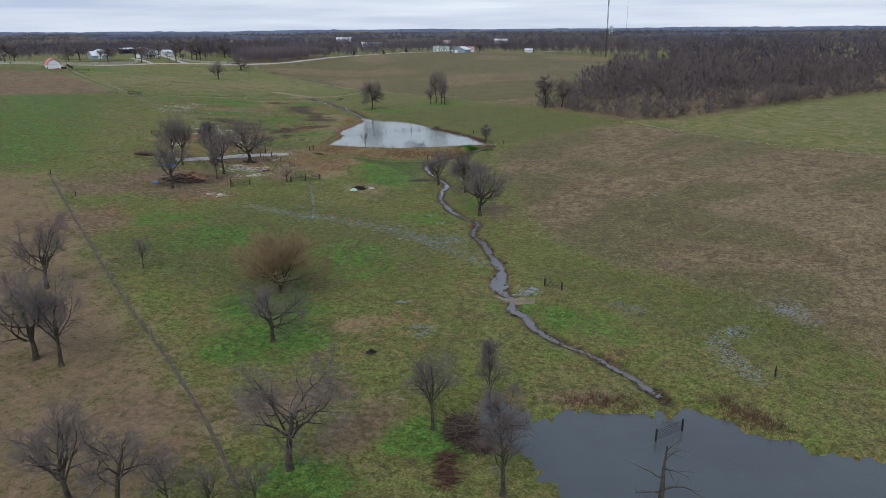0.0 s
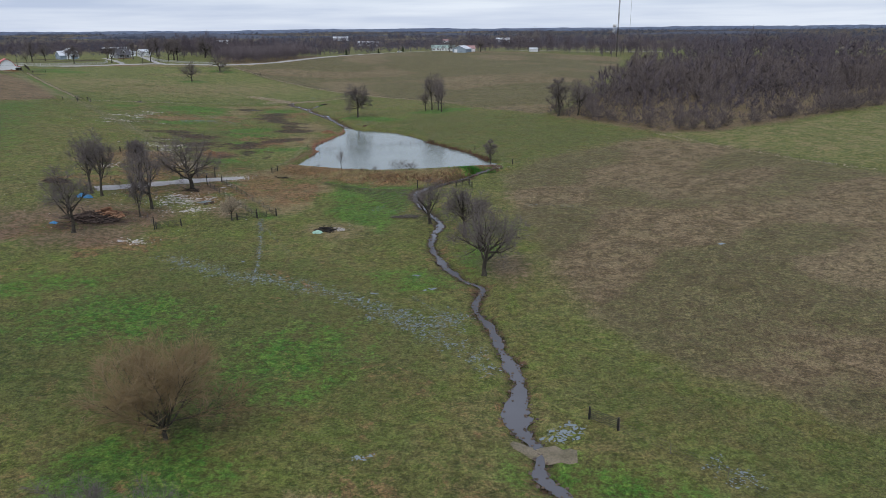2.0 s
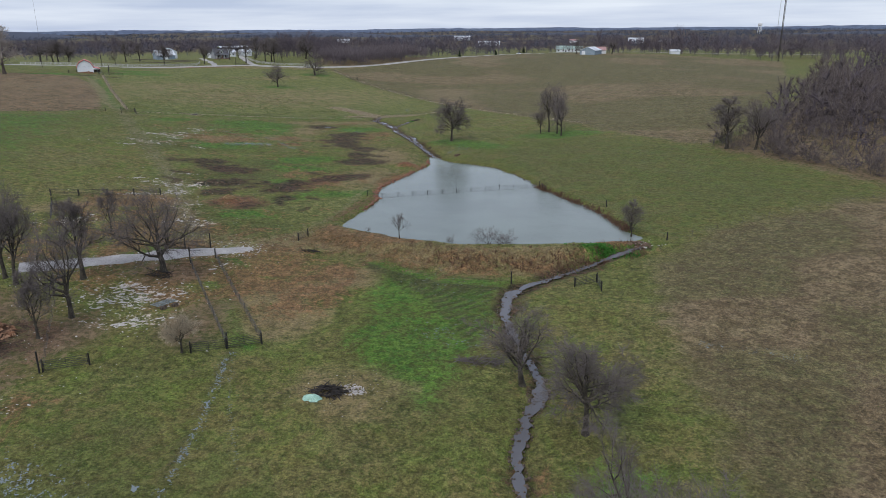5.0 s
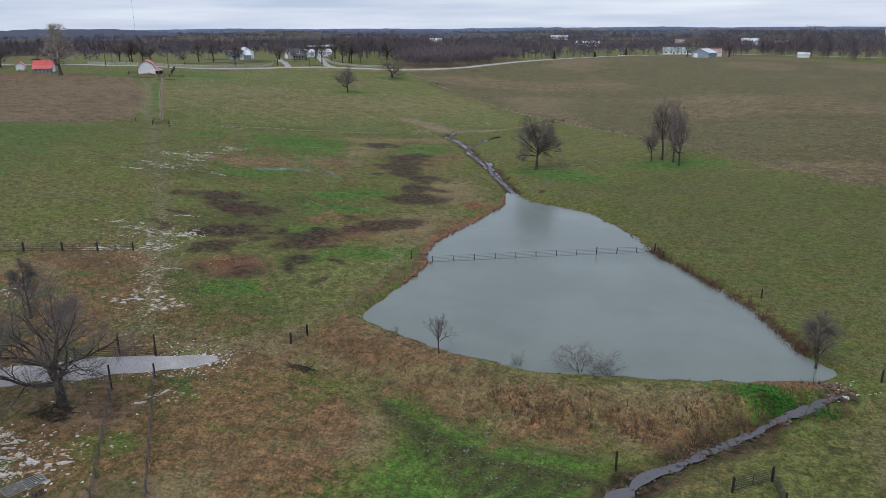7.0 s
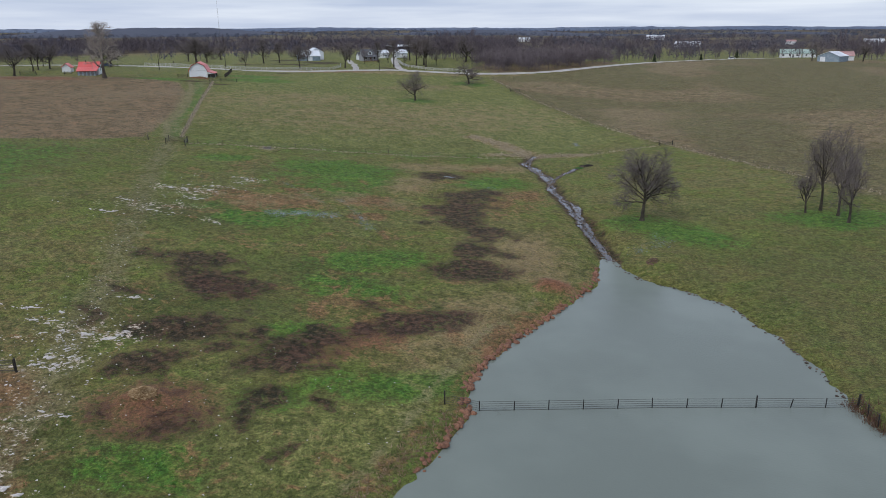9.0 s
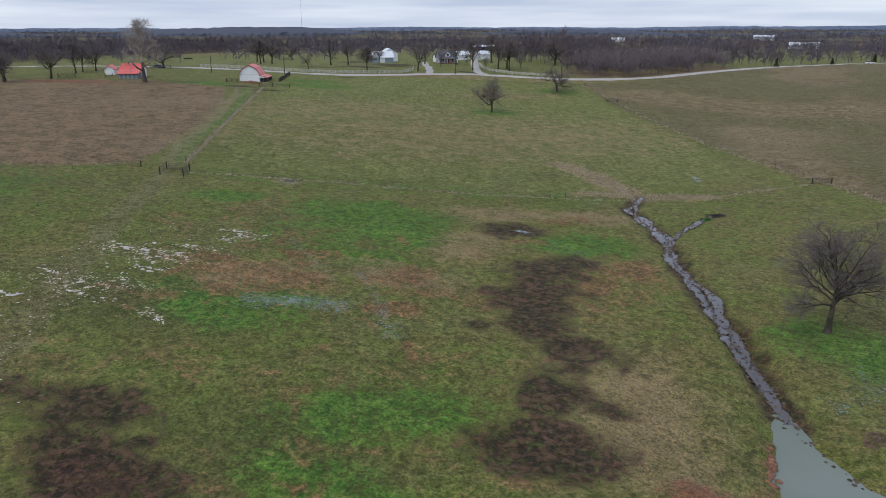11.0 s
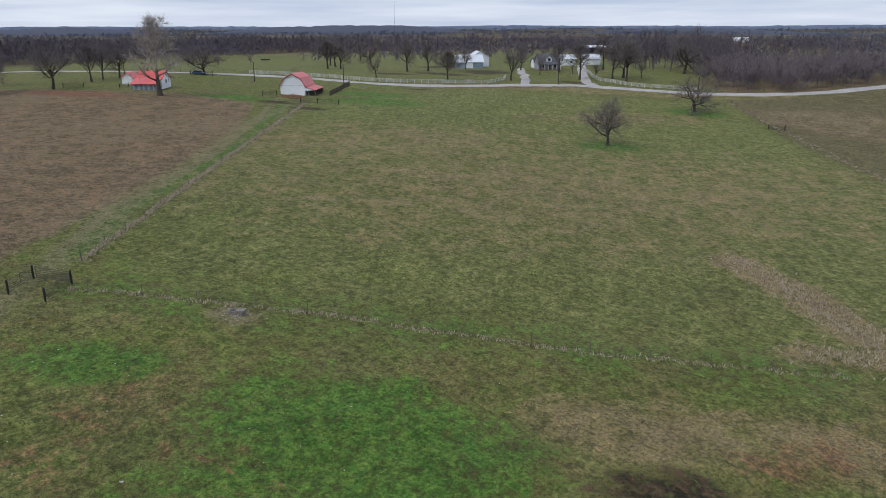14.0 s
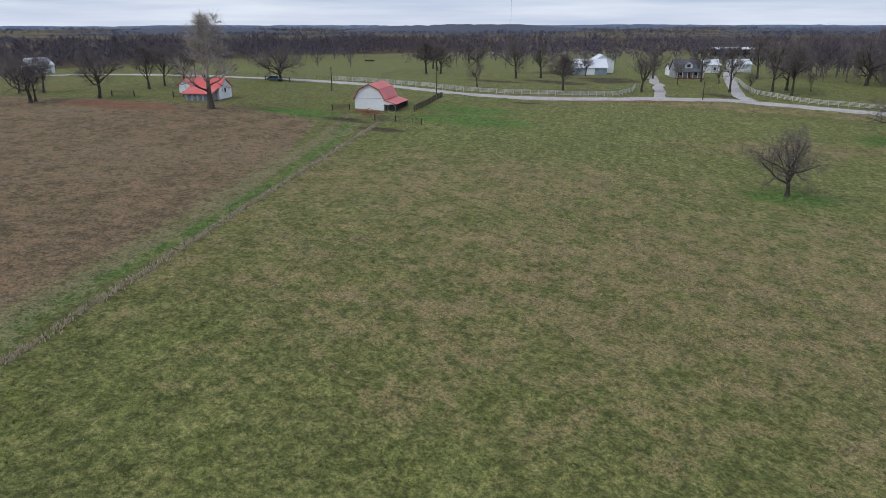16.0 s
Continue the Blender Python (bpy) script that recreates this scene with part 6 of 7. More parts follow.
for k in range(17):
    x, y = -228.6 - 14.8 * k / 16, 427.5 + 21 * k / 16
    q = part("plank", Geo().box((0, 0, 0.6), (0.3, 0.16, 1.7)), M_POST, ob)
    q.matrix_basis = pose(x, y, gz(x, y), 0, 0, 30)
g = Geo()
for s in (0.5, 1.1):
    g.beam((-228.6, 427.5, gz(-228.6, 427.5) + s), (-243.4, 448.5, gz(-243.4, 448.5) + s), 0.06, 0.12)
part("rail", g, M_POST, ob)

# ---- stones, puddles, dead grass ----


def slab_mesh(seed, thick, material=None):
    r = random.Random(seed)
    n = r.randint(9, 13)
    rim = [(math.cos(6.283 * k / n) * (q := r.uniform(0.4, 1.25)), math.sin(6.283 * k / n) * q) for k in range(n)]
    v = [(x * 1.05, y * 1.05, -0.15) for x, y in rim] + [(x, y, thick * r.uniform(0.5, 0.9)) for x, y in rim] + [(x * 0.6, y * 0.6, thick * r.uniform(0.9, 1.2)) for x, y in rim]
    f = [(k, (k + 1) % n, (k + 1) % n + n, k + n) for k in range(n)] + [(k + n, (k + 1) % n + n, (k + 1) % n + 2 * n, k + 2 * n) for k in range(n)] + [tuple(range(2 * n, 3 * n))]
    me = Geo().add(v, f).mesh("slab")
    me.materials.append(material or M_ROCK)
    return me


SLABS = [slab_mesh(k, 0.16) for k in range(7)]
rs = random.Random(77)
for x, y, a, b, turn, count in (
    (-57, 188.5, 5.5, 2.6, 25, 34), (-60, 191.3, 3.2, 1.2, 20, 12), (-53.6, 181.8, 3.8, 1.0, 32, 16), (-56.6, 161.2, 3.2, 1.2, 5, 15), (-79.3, 235.6, 2.6, 1.3, 45, 16), (-81.2, 240.8, 3.6, 0.9, 35, 14),
    (-85.6, 231, 3.0, 0.6, 35, 9), (-92.2, 241.4, 2.2, 0.5, 10, 6), (-88, 240.5, 2.4, 0.5, 20, 7), (-85, 250, 1.4, 0.4, 20, 4), (-85, 213, 4.2, 1.3, 55, 14), (-114.6, 287.3, 4.8, 0.9, 25, 16), (-110.6, 301.0, 2.6, 0.6, 25, 8),
    (-109.9, 297.4, 1.2, 0.9, 20, 5), (-110.6, 292.4, 3.4, 0.7, 30, 10), (-108.8, 284, 2.0, 0.4, 20, 5), (-113, 270, 2.5, 0.5, 20, 7), (-115, 276.3, 3.0, 0.5, 20, 7), (-106.5, 275, 3.0, 0.6, 20, 8), (-97, 276.5, 1.5, 0.4, 0, 4),
    (-70, 219.4, 3.5, 0.8, 30, 9), (-72.2, 229.6, 1.2, 0.4, 20, 3), (-52.8, 202.6, 1.6, 0.6, 60, 5), (10.4, 223.6, 2.0, 0.9, 20, 12)):
    ob = thing("limestone_outcrop", "scattered pale limestone slabs showing through the grass", "rocks", pose(x, y, gz(x, y)), "limestone outcrops")
    for k in range(int(count * 2.8)):
        u, v = rs.gauss(0, 0.6) * a, rs.gauss(0, 0.75) * b
        c, s = math.cos(radians(turn)), math.sin(radians(turn))
        px, py = u * c - v * s, u * s + v * c
        q = new("slab", SLABS[rs.randrange(7)])
        q.parent = ob
        w = min(0.33, 0.065 * math.exp(abs(rs.gauss(0, 0.95))))
        q.matrix_basis = pose(px, py, gz(x + px, y + py) - gz(x, y) - 0.05, rs.gauss(0, 4), rs.gauss(0, 4), turn + rs.gauss(0, 20)) @ Matrix.Diagonal((w * rs.uniform(1.2, 2.6), w * rs.uniform(0.7, 1.2), rs.uniform(0.3, 0.6), 1))


def scatter_flat(name, label, category, spots, material, sides, lift, seed, squash=0.6, dome=0.01):
    """Many small ragged patches lying on the ground, in one mesh. spots: x, y, radius."""
    r = np.random.RandomState(seed)
    P = np.array(spots)
    n = len(P)
    a = np.linspace(0, 6.283, sides, endpoint=False)[None, :] + r.uniform(0, 6.28, (n, 1))
    rad = P[:, 2:3] * r.uniform(0.45, 1.2, (n, sides))
    turn = r.uniform(0, 3.14, (n, 1))
    ex, ey = np.cos(a) * rad, np.sin(a) * rad * squash
    x, y = P[:, 0:1] + ex * np.cos(turn) - ey * np.sin(turn), P[:, 1:2] + ex * np.sin(turn) + ey * np.cos(turn)
    z = on_sheet(x.ravel(), y.ravel()).reshape(x.shape) + lift
    rim = np.stack([x, y, z], -1)
    mid = np.stack([P[:, 0], P[:, 1], on_sheet(P[:, 0], P[:, 1]) + lift + dome * (1 + P[:, 2])], -1)[:, None]
    v = np.concatenate([rim, mid], 1).reshape(-1, 3)
    k = np.arange(sides)
    f = np.stack([k, (k + 1) % sides, np.full(sides, sides)], 1)[None] + (np.arange(n) * (sides + 1))[:, None, None]
    return tagged(part(name, raw_mesh(name, v, f.reshape(-1, 3)), material), label, category, kind="stuff")


def along_spots(line, wide, count, lo, hi, seed):
    r = np.random.RandomState(seed)
    L = along(line, 0.5)
    out = []
    for _ in range(count):
        p = L[r.randint(len(L))]
        out.append((p.x + r.normal() * wide, p.y + r.normal() * wide, r.uniform(lo, hi)))
    return out


wet = along_spots([(-47, 153.3), (-41.8, 151), (-36.2, 148.2), (-28.2, 145.8), (-21.8, 143.3)], 1.4, 420, 0.07, 0.3, 1)
wet += along_spots([(-21.8, 143.3), (-19, 142.7), (-15, 138.7), (-9.6, 137.1), (-7, 133.5), (-3.9, 128), (1.9, 123.5), (4.2, 117.8)], 1.1, 420, 0.07, 0.3, 2) + [(-12.1, 141.8, 0.9), (-11.8, 133.4, 0.7), (-35.2, 153.9, 0.7), (-6.2, 149.3, 0.8), (-3.3, 143.7, 0.8), (-4.6, 143.2, 0.5), (45.3, 160.5, 1.0), (-14, 139.6, 0.6)] + along_spots([(-6.3, 140.4), (1.2, 130.7)], 0.1, 70, 0.06, 0.16, 26) + along_spots([(-12, 136.5), (-6, 131.5), (-1.5, 131), (0.3, 134), (-3.5, 133.6)], 1.3, 260, 0.07, 0.32, 3)
wet += along_spots([(-38.7, 177.7), (-34.9, 164.1), (-32.7, 154), (-31.2, 145.5)], 0.16, 160, 0.1, 0.25, 4) + along_spots([(-36.5, 173.9), (-34.5, 169), (-27.7, 157.5)], 0.12, 50, 0.06, 0.15, 5)
wet += along_spots([(45.5, 97), (48.5, 97.3), (49, 93)], 1.4, 170, 0.08, 0.32, 6) + along_spots([(40.4, 91.4), (34, 88.1), (33.9, 84.8), (34.5, 81.6), (36.5, 75.8)], 0.9, 220, 0.08, 0.32, 7) + along_spots([(24, 100), (26.5, 98)], 0.8, 50, 0.08, 0.3, 8)
wet += along_spots([(-6.5, 91.5), (-4.5, 92), (-3.8, 90.3), (-5.6, 88.6)], 0.35, 70, 0.08, 0.25, 9) + along_spots([(-8.8, 101), (-8, 101.2)], 0.2, 6, 0.3, 0.5, 10) + along_spots([(9.5, 104.5), (12.5, 106.5)], 0.8, 40, 0.2, 0.5, 11)
wet += along_spots([(-93.5, 286), (-89.5, 289.3), (-84.8, 291.6)], 0.8, 300, 0.06, 0.26, 12) + along_spots([(-82.1, 294.9), (-80, 292.4), (-76, 289)], 0.6, 120, 0.06, 0.2, 13) + along_spots([(-70.4, 390.3), (-69.8, 388.5), (-68.6, 386)], 0.35, 30, 0.15, 0.5, 14)
wet += along_spots([(-34.5, 309), (-33, 306), (-35, 303), (-36, 300)], 0.9, 110, 0.08, 0.22, 15) + along_spots([(-24, 207), (-12, 200)], 2.2, 90, 0.05, 0.18, 16) + along_spots([(-17, 190), (-13, 186)], 2.0, 60, 0.06, 0.25, 17) + along_spots([(-83.5, 330.6), (-81.5, 331)], 0.35, 14, 0.15, 0.5, 18)
wet += along_spots([(14, 190), (25, 187)], 0.5, 60, 0.05, 0.2, 19) + along_spots([(-75, 330), (-70, 326)], 1.5, 26, 0.06, 0.3, 20) + along_spots([(-104.4, 303.8), (-95.3, 299.3), (-90.1, 296.7)], 0.12, 90, 0.06, 0.14, 24) + along_spots([(-90.6, 301.3), (-82.1, 294.9)], 0.12, 80, 0.06, 0.14, 25)
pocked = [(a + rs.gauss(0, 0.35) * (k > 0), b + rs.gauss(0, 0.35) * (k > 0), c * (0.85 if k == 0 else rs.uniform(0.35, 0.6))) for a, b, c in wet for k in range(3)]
scatter_flat("standing_water", "small puddles in hoof-pocked wet grass, sky tone painted in their colour", "puddles", pocked, M_PUDDLE, 7, 0.05, 1, 0.5)
bits = [(rs.uniform(-100, -45), rs.uniform(160, 250), rs.uniform(0.04, 0.13)) for _ in range(700)] + [(rs.gauss(-128, 14), rs.gauss(312, 14), rs.uniform(0.03, 0.09)) for _ in range(220)] + along_spots([(-66, 200), (-78, 186)], 3, 120, 0.05, 0.16, 31)
bits += [(rs.gauss(-58, 5), rs.gauss(187, 5), rs.uniform(0.05, 0.22)) for _ in range(320)] + [(rs.gauss(-82, 4), rs.gauss(238, 5), rs.uniform(0.05, 0.2)) for _ in range(200)] + [(rs.gauss(-112, 5), rs.gauss(284, 9), rs.uniform(0.05, 0.2)) for _ in range(160)] + [(rs.gauss(-23, 2.5), rs.gauss(173, 2), rs.uniform(0.04, 0.12)) for _ in range(60)]
bits += along_spots(TRACK[:6], 2.2, 220, 0.05, 0.16, 33) + [(rs.gauss(-126, 1.0), rs.gauss(325.8, 0.8), rs.uniform(0.03, 0.09)) for _ in range(160)] + [(rs.gauss(-53.5, 2.2), rs.gauss(209.6, 1.6), rs.uniform(0.06, 0.22)) for _ in range(260)] + [(-53 - k * 0.9 + rs.gauss(0, 0.5), 209.5 - k * 0.62 + rs.choice((-2.0, 2.0)) + rs.gauss(0, 0.45), rs.uniform(0.05, 0.2)) for k in range(26) for _ in range(9)]
scatter_flat("stone_chips", "small pale stones strewn over thin grass", "stones", bits, M_ROCK, 5, 0.06, 2, 0.75)


def lumps(name, label, category, spots, material, seed, sides=6):
    """Small rounded stones and clods in one mesh. spots: x, y, z, radius."""
    r = np.random.RandomState(seed)
    P = np.asarray(spots)
    n = len(P)
    a = np.linspace(0, 6.283, sides, endpoint=False)[None, :] + r.uniform(0, 6.28, (n, 1))
    rings = []
    for grow, rise in ((1.1, -0.35), (0.85, 0.32)):
        rad = P[:, 3:4] * grow * r.uniform(0.65, 1.2, (n, sides))
        rings.append(np.stack([P[:, 0:1] + np.cos(a) * rad, P[:, 1:2] + np.sin(a) * rad * 0.8, P[:, 2:3] + P[:, 3:4] * rise * r.uniform(0.7, 1.2, (n, sides))], -1))
    top = (P[:, :3] + np.stack([np.zeros(n), np.zeros(n), P[:, 3] * 0.55], 1))[:, None]
    k = np.arange(sides)
    nx = (k + 1) % sides
    f = np.concatenate([np.stack([k, nx, nx + sides], 1), np.stack([k, nx + sides, k + sides], 1), np.stack([k + sides, nx + sides, np.full(sides, 2 * sides)], 1)])
    v = np.concatenate([rings[0], rings[1], top], 1).reshape(-1, 3)
    f = (f[None] + (np.arange(n) * (2 * sides + 1))[:, None, None]).reshape(-1, 3)
    return tagged(part(name, raw_mesh(name, v, f), material), label, category, kind="stuff")


rc = np.random.RandomState(44)
edge_rows, mid_rows = [], []
for k, shore in enumerate(SHORES):
    m = len(shore) // 3
    edge_rows.append(np.repeat(shore[:2 * m], 2, 0))
    if k:
        mid_rows.append(shore[2 * m:].copy())
edge_rows, mid_rows = np.concatenate(edge_rows), np.concatenate(mid_rows)
edge_rows[:, :2] += rc.normal(size=(len(edge_rows), 2)) * 0.2
mid_rows[:, :2] += rc.normal(size=(len(mid_rows), 2)) * 0.55
lumps("stream_stones", "brown stones and clods along the stream edges", "stones", np.column_stack([edge_rows, rc.uniform(0.05, 0.24, len(edge_rows))]), M_CLOD, 3)
red_bank = np.array([(p.x + rc.normal() * 0.28, p.y + rc.normal() * 0.35, WATER + rc.uniform(0.0, 0.3), rc.uniform(0.12, 0.42)) for p in along([(-41.2, 238), (-41.2, 247), (-43.3, 252), (-43.7, 258.3), (-42.9, 264.9), (-40.8, 275.1), (-39.2, 286.1), (-40.6, 293)], 0.14)])
lumps("bank_clay", "crumbling red-brown clay ledge along the pond bank", "soil", red_bank, M_REDCLAY, 5)
pond_rim = np.array([(p.x + rc.normal() * 0.3, p.y + rc.normal() * 0.3, WATER + 0.03, rc.uniform(0.06, 0.22)) for p in along(POND[:13], 0.3)])
lumps("pond_edge_stones", "dark stones and clods along the waterline", "stones", pond_rim, M_CLOD, 6)
lumps("spring_stones", "wet grey-brown stones lying in the spring run", "stones", np.column_stack([mid_rows, rc.uniform(0.05, 0.2, len(mid_rows))]), M_CLOD, 4)


def blades(name, label, spots, material, seed, h0, h1, wide=0.05, per=5, lean=0.35, category="grass"):
    """Tufts of thin upright blades in one mesh."""
    r = np.random.RandomState(seed)
    P = np.repeat(np.array(spots)[:, :2], per, 0) + r.normal(size=(len(spots) * per, 2)) * 0.14
    n = len(P)
    z = on_sheet(P[:, 0], P[:, 1]) - 0.03
    h = r.uniform(h0, h1, n)
    t = r.uniform(0, 6.28, n)
    w = wide * r.uniform(0.6, 1.4, n)
    base = np.stack([P[:, 0], P[:, 1], z], 1)
    side = np.stack([np.cos(t), np.sin(t), np.zeros(n)], 1) * w[:, None]
    top = base + np.stack([r.normal(size=n) * lean * h, r.normal(size=n) * lean * h, h], 1)
    v = np.stack([base - side, base + side, top], 1).reshape(-1, 3)
    return tagged(part(name, raw_mesh(name, v, np.arange(3 * n).reshape(-1, 3)), material), label, category, kind="stuff")


verge = [(p[0] + rc.normal() * 0.3, p[1] + rc.normal() * 0.3, 1) for p in SHORES[0][:2 * (len(SHORES[0]) // 3)]]
strips = along_spots([(-147.4, 321), (-161.8, 338.5), (-185.8, 367.7), (-220.8, 412)], 0.22, 1300, 1, 1, 50) + along_spots([(-141, 317), (-121, 332.2), (-100, 344.6), (-82, 357), (-75, 362.4), (-62.6, 374), (-48.4, 393.6)], 0.2, 480, 1, 1, 51)
strips += along_spots([(0.4, 346.4), (-28, 376), (-62.5, 414), (-90, 448.6), (-146, 517)], 0.5, 700, 1, 1, 52) + along_spots([(-98, 383), (-88, 377), (-80, 369.5), (-74, 365)], 1.5, 900, 1, 1, 53) + along_spots([(-84, 361), (-63, 373.5)], 1.2, 500, 1, 1, 54)
bank = along_spots([(-45, 219), (-35, 215.5), (-22, 212), (-12, 212), (-3, 214.5)], 2.2, 1500, 1, 1, 55) + along_spots([(-44, 228), (-42.5, 238), (-42, 246)], 1.0, 400, 1, 1, 56) + [(rs.gauss(-83, 4), rs.gauss(226.5, 1.8), 1) for _ in range(600)]
strips += along_spots([(-9, 263), (-17, 262.5)], 0.35, 200, 1, 1, 57) + along_spots([(59.4, 258.5), (83.3, 216.7), (110.8, 185.4)], 0.4, 300, 1, 1, 58)
blades("creek_grass", "short green and tan grass hanging over the creek banks", verge, M_TUFT, 12, 0.12, 0.3, 0.07, 5, 0.7)
blades("bank_grass", "tan-brown dead grass matted over the pond dam", bank, M_DAMGRASS, 9, 0.1, 0.28, 0.06, 5, 0.7)
blades("dead_grass", "tall straw-coloured dead grass along fences and banks", strips, M_STRAW, 5, 0.15, 0.42, 0.055, 5)
bank += [(a, b, 1) for a, b, _ in fill([(-88, 224), (-80.5, 230), (-74.5, 222), (-70, 214.5), (-65, 208.5), (-62, 205), (-70, 203), (-86, 213)], 1300, 1, 1, 71)]
rushes = along_spots([(16.9, 64.8), (21.0, 67.1), (23.5, 67.6)], 0.35, 160, 1, 1, 62) + along_spots([(8, 231), (5, 237.5), (2.5, 244), (-2, 251.5), (-6.5, 258.5), (-9.5, 263.5)], 0.6, 1500, 1, 1, 60) + along_spots([(-22, 212), (-8, 211.5), (1, 216.5), (8, 221.5)], 1.4, 330, 1, 1, 61) + along_spots([(29, 71.5), (34, 66)], 0.8, 160, 1, 1, 63) + along_spots([(13, 72), (19, 71.2)], 0.8, 120, 1, 1, 64)
blades("brown_rushes", "rusty brown rushes and brambles along the pond edge", rushes, M_RUST, 6, 0.3, 0.9, 0.05, 4)
blades("watercress", "bright green watercress at the pond spillway", [(rs.gauss(4.2, 1.6), rs.gauss(219.6, 0.7), 1) for _ in range(380)] + [(rs.gauss(7.5, 1.0), rs.gauss(219.8, 0.4), 1) for _ in range(160)] + [(rs.gauss(-60.4, 0.4), rs.gauss(357.5, 0.4), 1) for _ in range(40)], M_WATERWEED, 7, 0.12, 0.3, 0.16, 5, 0.8, "plants")


def cover_at(band, x, y):
    """A cover band at given places."""
    i, j = np.clip(np.searchsorted(GX, x), 0, len(GX) - 1), np.clip(np.searchsorted(GY, y), 0, len(GY) - 1)
    return band.reshape(XX.shape)[j, i]


rt = np.random.RandomState(91)
tx, ty = rt.uniform(-165, 75, 150000), rt.uniform(42, 405, 150000)
way, _ = near_line(tx, ty, [(2, 50), (0, 130), (-20, 200), (-60, 265), (-120, 330), (-160, 370)])
bare = np.maximum.reduce([cover_at(b, tx, ty) for b in (mud, rock, soil)])
wetness = np.minimum(np.minimum(inside(tx, ty, POND), inside(tx, ty, LOW_POND)), np.minimum(near_line(tx, ty, CREEK)[0], near_line(tx, ty, SPRING)[0]) - 1.2)
keep = (way < 62 + 12 * rt.randn(len(tx))) & (bare < 0.35) & (wetness > 0.4) & (waves(tx, ty, 7, 21) + 0.45 * waves(tx, ty, 2.2, 22) + 0.35 * rt.randn(len(tx)) > 0.05)
tan = np.maximum(cover_at(brown, tx, ty), np.maximum(cover_at(dry, tx, ty), cover_at(leaf, tx, ty))) + 0.25 * rt.randn(len(tx)) > 0.45
for sel, name, label, mat in ((keep & ~tan, "grass_tufts", "short green tufts over the grazed pasture", M_TUFT), (keep & tan, "straw_tufts", "short straw-coloured tufts over the brown fields", M_STRAWTUFT)):
    blades(name, label, np.stack([tx[sel], ty[sel]], 1), mat, 8, 0.08, 0.24, 0.07, 3, 0.6)

# ---- farm buildings ----


def gable(w, d, eave, ridge, over=0.35, thick=0.14):
    """Wall and roof meshes of a gabled block: front along x, ridge along x."""
    walls = Geo().prism([(0, -0.6), (d, -0.6), (d, eave), (d / 2, ridge), (0, eave)], 0, w, Matrix(((0, 1, 0, 0), (1, 0, 0, 0), (0, 0, 1, 0), (0, 0, 0, 1))))
    roofs = []
    k = (ridge - eave) / (d / 2)
    for s in (0, 1):
        y0 = -over if s == 0 else d + over
        ym = d / 2
        z0, z1 = eave - over * k + 0.03, ridge + 0.05
        roofs.append(Geo().add([(-over, y0, z0), (w + over, y0, z0), (w + over, ym, z1), (-over, ym, z1), (-over, y0, z0 + thick), (w + over, y0, z0 + thick), (w + over, ym, z1 + thick), (-over, ym, z1 + thick)],
                               [(3, 2, 1, 0), (4, 5, 6, 7), (0, 1, 5, 4), (1, 2, 6, 5), (2, 3, 7, 6), (3, 0, 4, 7)]))
    return walls, roofs


def window(parent, x, z, w, h, y=0.0, side=False):
    """A framed window on the front wall (or the right-hand wall)."""
    turn = pose(0, 0, 0, 0, 0, 90) if side else Matrix.Identity(4)
    f = part("window", Geo().box((x, -0.03, z), (w + 0.2, 0.08, h + 0.2)), M_WHITE, parent)
    f.matrix_basis = pose(y, 0, 0) @ turn if side else pose(0, y, 0)
    part("pane", Geo().box((x, -0.075, z), (w, 0.03, h)), M_GLASS, f)


def block(name, label, x, y, turn, w, d, eave, ridge, wall, roof, windows=(), doors=(), category="building", across=False):
    """A gabled building with its front left corner at x, y; turn in degrees. across: the gable end is the front."""
    base = min(gz(x, y), gz(x + math.cos(radians(turn)) * w, y + math.sin(radians(turn)) * w)) + 0.05
    ob = thing(name, label, category, pose(x, y, base, 0, 0, turn))
    ww, dd = (d, w) if across else (w, d)
    walls, roofs = gable(ww, dd, eave, ridge)
    fix = pose(w, 0, 0, 0, 0, 90) if across else Matrix.Identity(4)
    part("wall", walls, wall, ob).matrix_basis = fix
    for r in roofs:
        part("roof", r, roof, ob).matrix_basis = fix
    for a, z, ww2, h in windows:
        window(ob, a, z, ww2, h)
    for a, ww2, h, mat in doors:
        part("door", Geo().box((a, -0.03, h / 2), (ww2, 0.08, h)), mat, ob)
    return ob


# white gambrel barn with a lean-to, its gable end to the field
turn = math.degrees(math.atan2(0.6, 0.8))
bz = gz(-237.8, 417.2) - 0.1
barn = thing("barn", "white gambrel barn with a bright red metal roof and open lean-to", "barn", pose(-237.8, 417.2, bz, 0, 0, turn))
W_, D_ = 7.0, 10.5
prof = [(0, -0.8), (W_, -0.8), (W_, 2.5), (5.85, 4.35), (3.5, 5.5), (1.15, 4.35), (0, 2.5)]
part("wall", Geo().prism(prof, 0, D_), M_SIDING, barn)
edges = [(-0.25, 2.15), (1.1, 4.45), (3.5, 5.62), (5.9, 4.45), (7.25, 2.15)]
for k in range(4):
    (a, b), (c, d) = edges[k], edges[k + 1]
    nx, nz = -(d - b), c - a
    l = math.hypot(nx, nz)
    nx, nz = nx / l * 0.12, nz / l * 0.12
    part("roof", Geo().prism([(a, b), (c, d), (c + nx, d + nz), (a + nx, b + nz)], -0.4, D_ + 0.4), M_REDROOF, barn, "red metal roof slope")
    trim = part("roof_trim", Geo().prism([(a, b - 0.14), (c, d - 0.14), (c, d), (a, b)], -0.34, -0.2), M_BRICK, barn)
part("siding_joint", Geo().box((W_ / 2, -0.01, 2.45), (W_ - 0.06, 0.03, 0.05)), M_GREYWALL, barn)
